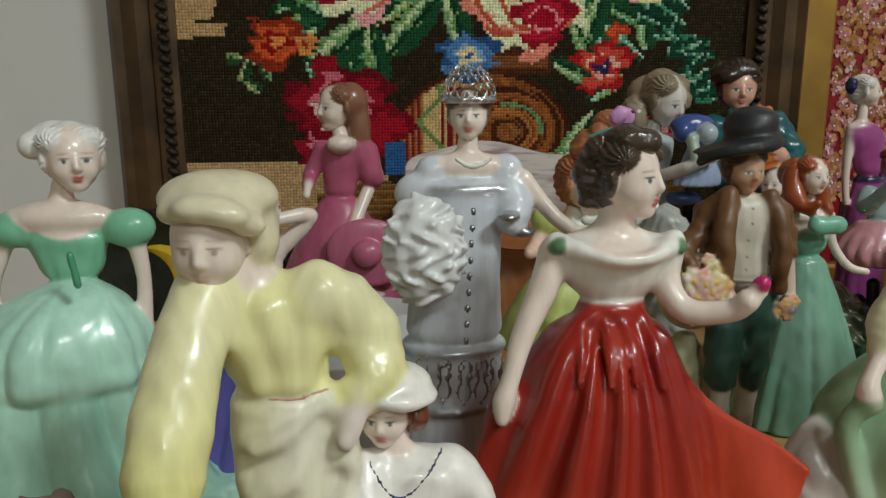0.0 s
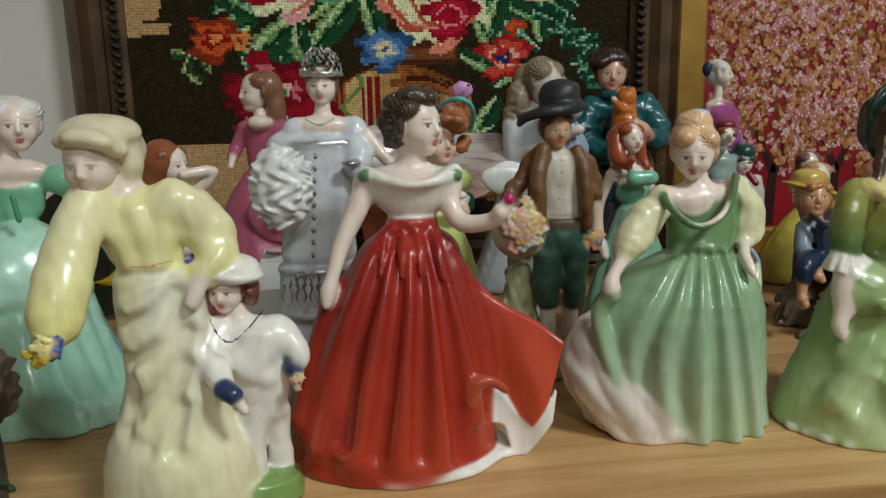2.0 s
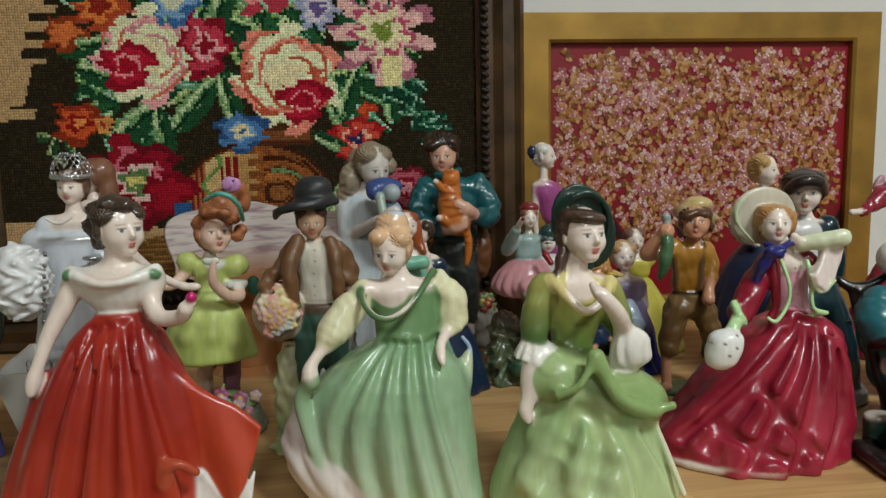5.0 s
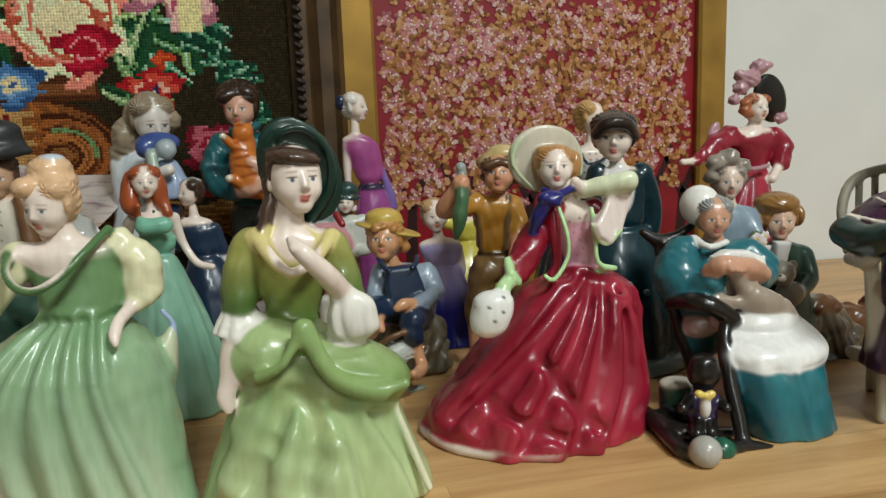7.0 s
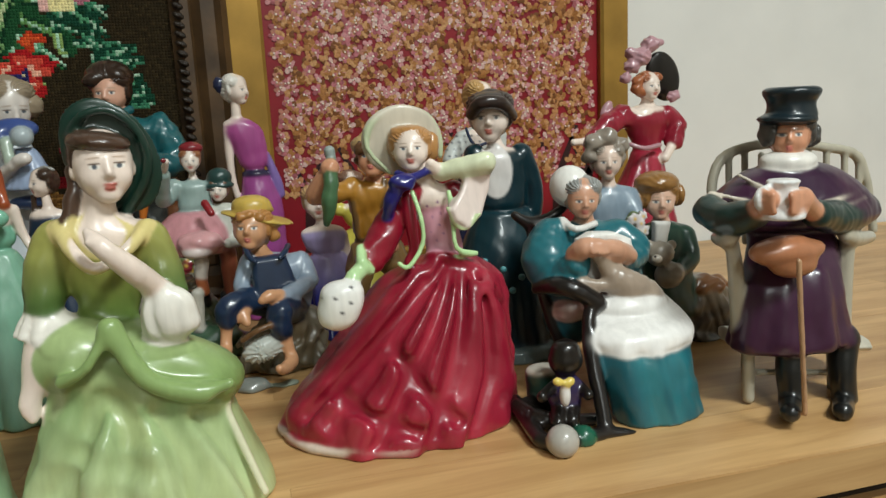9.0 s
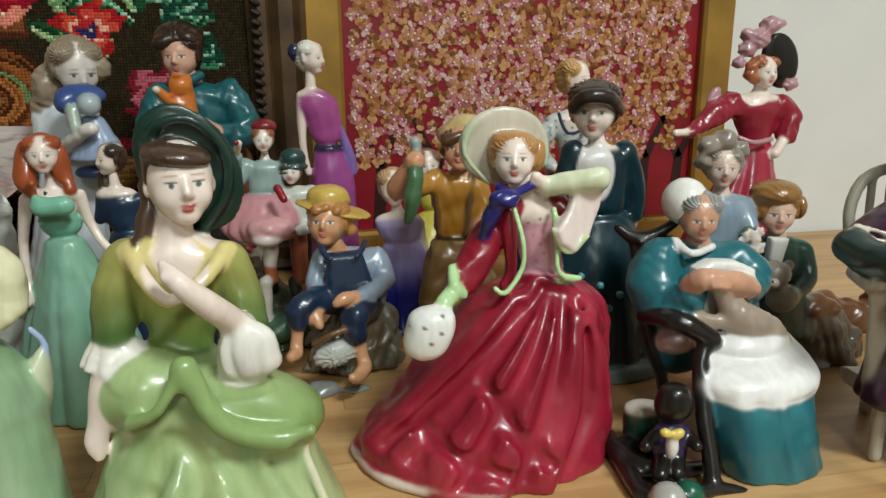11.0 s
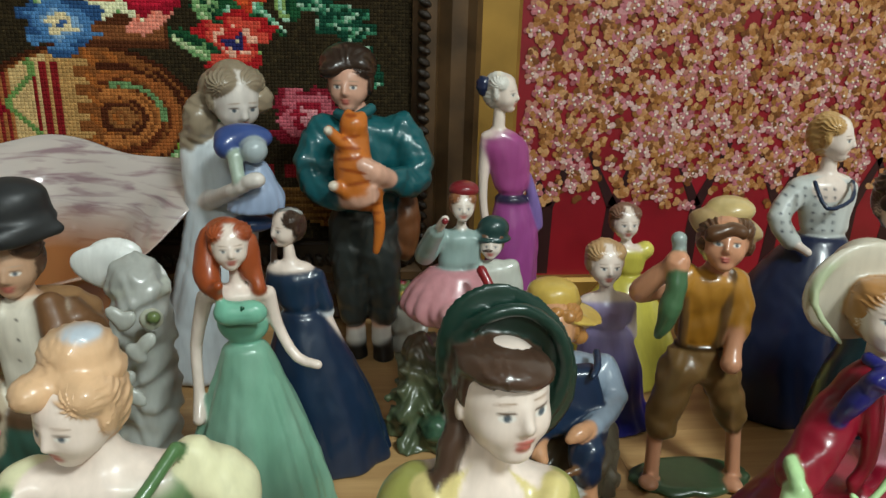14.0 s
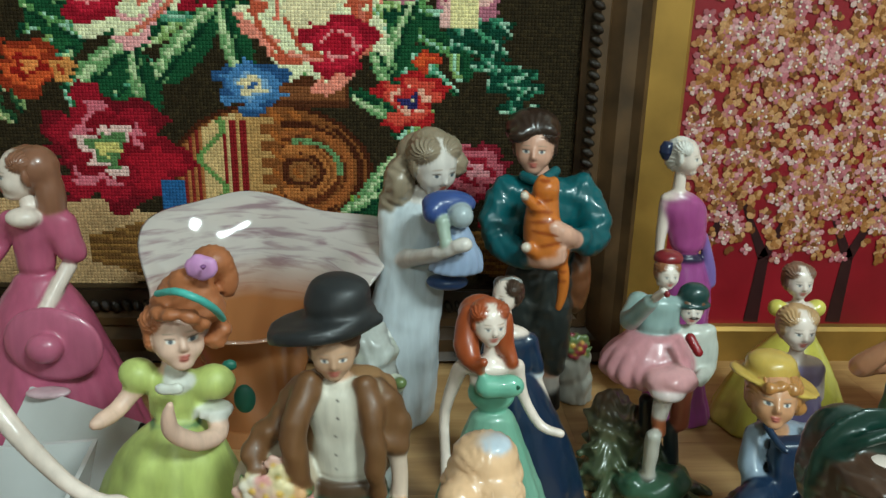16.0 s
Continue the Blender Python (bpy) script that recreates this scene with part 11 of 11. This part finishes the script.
# ---------- other things ----------
def tinted_glass(name, low, high, z0, z1, clear):
    """Cased glass: one colour below, streaked white above."""
    def build(nt, bsdf, node, link):
        coord = nt.nodes.new("ShaderNodeTexCoord")
        sep = nt.nodes.new("ShaderNodeSeparateXYZ")
        link(coord.outputs["Object"], sep.inputs[0])
        band = nt.nodes.new("ShaderNodeMapRange")
        band.inputs["From Min"].default_value, band.inputs["From Max"].default_value = z0, z1
        link(sep.outputs["Z"], band.inputs["Value"])
        streak = node("ShaderNodeTexNoise", Scale=1.0, Detail=5, Distortion=0.6)
        stretch = nt.nodes.new("ShaderNodeVectorMath")
        stretch.operation = "MULTIPLY"
        stretch.inputs[1].default_value = (25, 25, 190)
        link(coord.outputs["Object"], stretch.inputs[0])
        link(stretch.outputs[0], streak.inputs["Vector"])
        ramp = nt.nodes.new("ShaderNodeValToRGB")
        ramp.color_ramp.elements[0].position, ramp.color_ramp.elements[0].color = 0.34, (*lin("b49aa0"), 1)
        ramp.color_ramp.elements[1].position, ramp.color_ramp.elements[1].color = 0.52, (*lin(high), 1)
        link(streak.outputs["Fac"], ramp.inputs["Fac"])
        mix = nt.nodes.new("ShaderNodeMix")
        mix.data_type = "RGBA"
        link(band.outputs[0], mix.inputs["Factor"])
        mix.inputs["A"].default_value = (*lin(low), 1)
        link(ramp.outputs["Color"], mix.inputs["B"])
        link(mix.outputs["Result"], bsdf.inputs["Base Color"])
        bsdf.inputs["Roughness"].default_value = 0.08
        bsdf.inputs["Transmission Weight"].default_value = clear
        bsdf.inputs["Coat Weight"].default_value = 0.5
    return material(name, build)


SHELL = tinted_glass("cased_glass", "c0804e", "eadfd8", 0.09, 0.125, 0.3)


def shell_bowl(at):
    """Fan-shaped glass bowl: a narrow amber foot that opens into a wide wavy rim, higher at the back."""
    rows, cols, verts, faces = 26, 72, [], []
    for side in (0, 1):
        for i in range(rows):
            t = i / (rows - 1)
            for j in range(cols):
                a = math.tau * j / cols
                back = 0.5 + 0.5 * math.sin(a)
                wave = math.sin(3 * a + 0.6) * 0.5 + math.sin(5 * a) * 0.35
                r = 0.036 + 0.012 * math.sin(t * 3) + 0.048 * t ** 4
                z = 0.004 + 0.13 * t ** 0.8 + t ** 2.4 * (0.075 * back + 0.01 * wave - 0.038)
                fold = 1 + 0.16 * t ** 2 * wave + 0.07 * (1 - t ** 2) * math.sin(7 * a + 5 * t) * min(1, 6 * t)
                off = 0.0022 * side
                verts.append(((0.9 + 0.3 * (math.cos(a) > 0) * t ** 3) * (r * fold - off) * math.cos(a), 0.75 * (r * fold - off) * math.sin(a), z + (off * 1.2 if i < 2 else 0)))
    n = rows * cols
    for side in (0, 1):
        for i in range(rows - 1):
            for j in range(cols):
                k = (j + 1) % cols
                q = [side * n + i * cols + j, side * n + i * cols + k, side * n + (i + 1) * cols + k, side * n + (i + 1) * cols + j]
                faces.append(q if side == 0 else q[::-1])
    top = (rows - 1) * cols
    for j in range(cols):
        k = (j + 1) % cols
        faces.append([top + j, top + k, n + top + k, n + top + j])
    ob = new("glass_bowl", mesh_of("glass_bowl", verts, faces, SHELL, True))
    ob.location = (at[0], at[1], 0)
    bm = bmesh.new()
    bmesh.ops.create_cone(bm, cap_ends=True, segments=48, radius1=0.038, radius2=0.03, depth=0.008, matrix=Matrix.Translation((0, 0, 0.004)))
    part("foot", bm, SHELL, ob, "thick amber glass foot")
    return tagged(ob, "fan-shaped art glass bowl, amber below with streaked white rim", "glass bowl")


shell_bowl((0.13, 0.635))

DISH = plain("white_glazed_dish", "dcdcda", 0.2, scale=40, amount=0.03, coat=0.4, bumps=0.03)
BLACKEDGE = plain("black_lacquer", "14100f", 0.3)
REDEDGE = plain("red_cloth", "7a1420", 0.7)
OLIVE = plain("dark_olive_glaze", "23251c", 0.25, scale=60, amount=0.35)
YELLOWGLAZE = plain("yellow_glaze", "c9a82a", 0.25, scale=80, amount=0.15)


def white_dish(at, turn):
    """Square white porcelain dish with flaring walls."""
    root = tagged(new("square_dish"), "white square porcelain dish with flared sides", "dish")
    root.matrix_world = pose(at[0], at[1], 0, 0, 0, turn)
    part("base", box_bm((-0.03, -0.03, 0), (0.03, 0.03, 0.006), 0.002), DISH, root)
    for i in range(4):
        bm = bmesh.new()
        low, high, t = 0.03, 0.046, 0.0025
        pts = [(-low, -low, 0.003), (low, -low, 0.003), (high, -high, 0.072), (-high, -high, 0.072)]
        outer = [bm.verts.new(p) for p in pts]
        inner = [bm.verts.new((p[0] * 0.95, p[1] + t, p[2])) for p in pts]
        bm.faces.new(outer)
        bm.faces.new(inner[::-1])
        for k in range(4):
            bm.faces.new((outer[k], inner[k], inner[(k + 1) % 4], outer[(k + 1) % 4]))
        bmesh.ops.recalc_face_normals(bm, faces=bm.faces[:])
        bmesh.ops.rotate(bm, verts=bm.verts[:], cent=(0, 0, 0), matrix=Matrix.Rotation(i * math.pi / 2, 3, "Z"))
        part("side", bm, DISH, root)
    return root


white_dish((0.035, 0.445), 8)


def picture_stand(at, turn):
    """Small black-edged display card leaning back."""
    root = tagged(new("display_card"), "white display card with a black and red border", "card")
    root.matrix_world = pose(at[0], at[1], 0, 0, 0, turn)
    lean = pose(0, 0, 0.0, -38, 0, 0)
    for name, lo, hi, mat in (("card", (-0.05, 0.0, 0.0), (0.05, 0.003, 0.085), PAPER), ("black_edge", (0.0502, -0.001, 0.0), (0.056, 0.004, 0.085), BLACKEDGE), ("red_edge", (0.0562, 0.0, 0.0), (0.066, 0.003, 0.085), REDEDGE)):
        p = part(name, box_bm(lo, hi, 0.0005), mat, root)
        p.matrix_local = lean
    return root


def leaning_plate(at, r):
    """Dark plate with a rolled rim and a raised yellow crescent, leaning against the frame."""
    prof = [(0, 0.004), (0.6, 0.004), (0.72, 0.008), (0.96, 0.014), (1.0, 0.016), (1.0, 0.013), (0.96, 0.01), (0.72, 0.003), (0.6, 0), (0, 0)]
    bm = bmesh.new()
    prev = None
    for i in range(48):
        a = math.tau * i / 48
        ring = [bm.verts.new((r * p * math.cos(a), -q, r * p * math.sin(a))) if p else None for p, q in prof]
        if i == 0:
            first = ring
            mid = [bm.verts.new((0, -0.004, 0)), bm.verts.new((0, 0, 0))]
        else:
            stitch(bm, prev, ring, mid)
        prev = ring
    stitch(bm, prev, first, mid)
    bmesh.ops.recalc_face_normals(bm, faces=bm.faces[:])
    for f in bm.faces:
        f.smooth = True
    ob = part("plate", bm, OLIVE, None)
    ob.matrix_world = pose(at[0], at[1], r, -14, 0, 0)
    bm = bmesh.new()
    ring = []
    for i in range(17):
        a = math.radians(-100 + 200 * i / 16)
        w = 0.16 * math.sin(math.pi * i / 16) + 0.01
        ring.append([bm.verts.new((r * (0.5 + s * w) * math.cos(a), -0.0045 - lift, r * (0.5 + s * w) * math.sin(a))) for s, lift in ((-1, 0), (0, 0.003), (1, 0))])
    for u, v in zip(ring, ring[1:]):
        for k in range(2):
            bm.faces.new((u[k], u[k + 1], v[k + 1], v[k]))
    bmesh.ops.recalc_face_normals(bm, faces=bm.faces[:])
    part("crescent", bm, YELLOWGLAZE, ob, "raised yellow crescent")
    return tagged(ob, "dark olive glazed plate with a yellow crescent", "plate")


def stitch(bm, u, v, mid):
    n = len(u)
    for k in range(n - 1):
        a, b, c, d = u[k], u[k + 1], v[k + 1], v[k]
        if a is None:
            bm.faces.new((mid[0], b, c))
        elif b is None:
            bm.faces.new((a, mid[1], d))
        else:
            bm.faces.new((a, b, c, d))


picture_stand((0.02, 0.50), -28)
leaning_plate((-0.155, 0.62), 0.062)
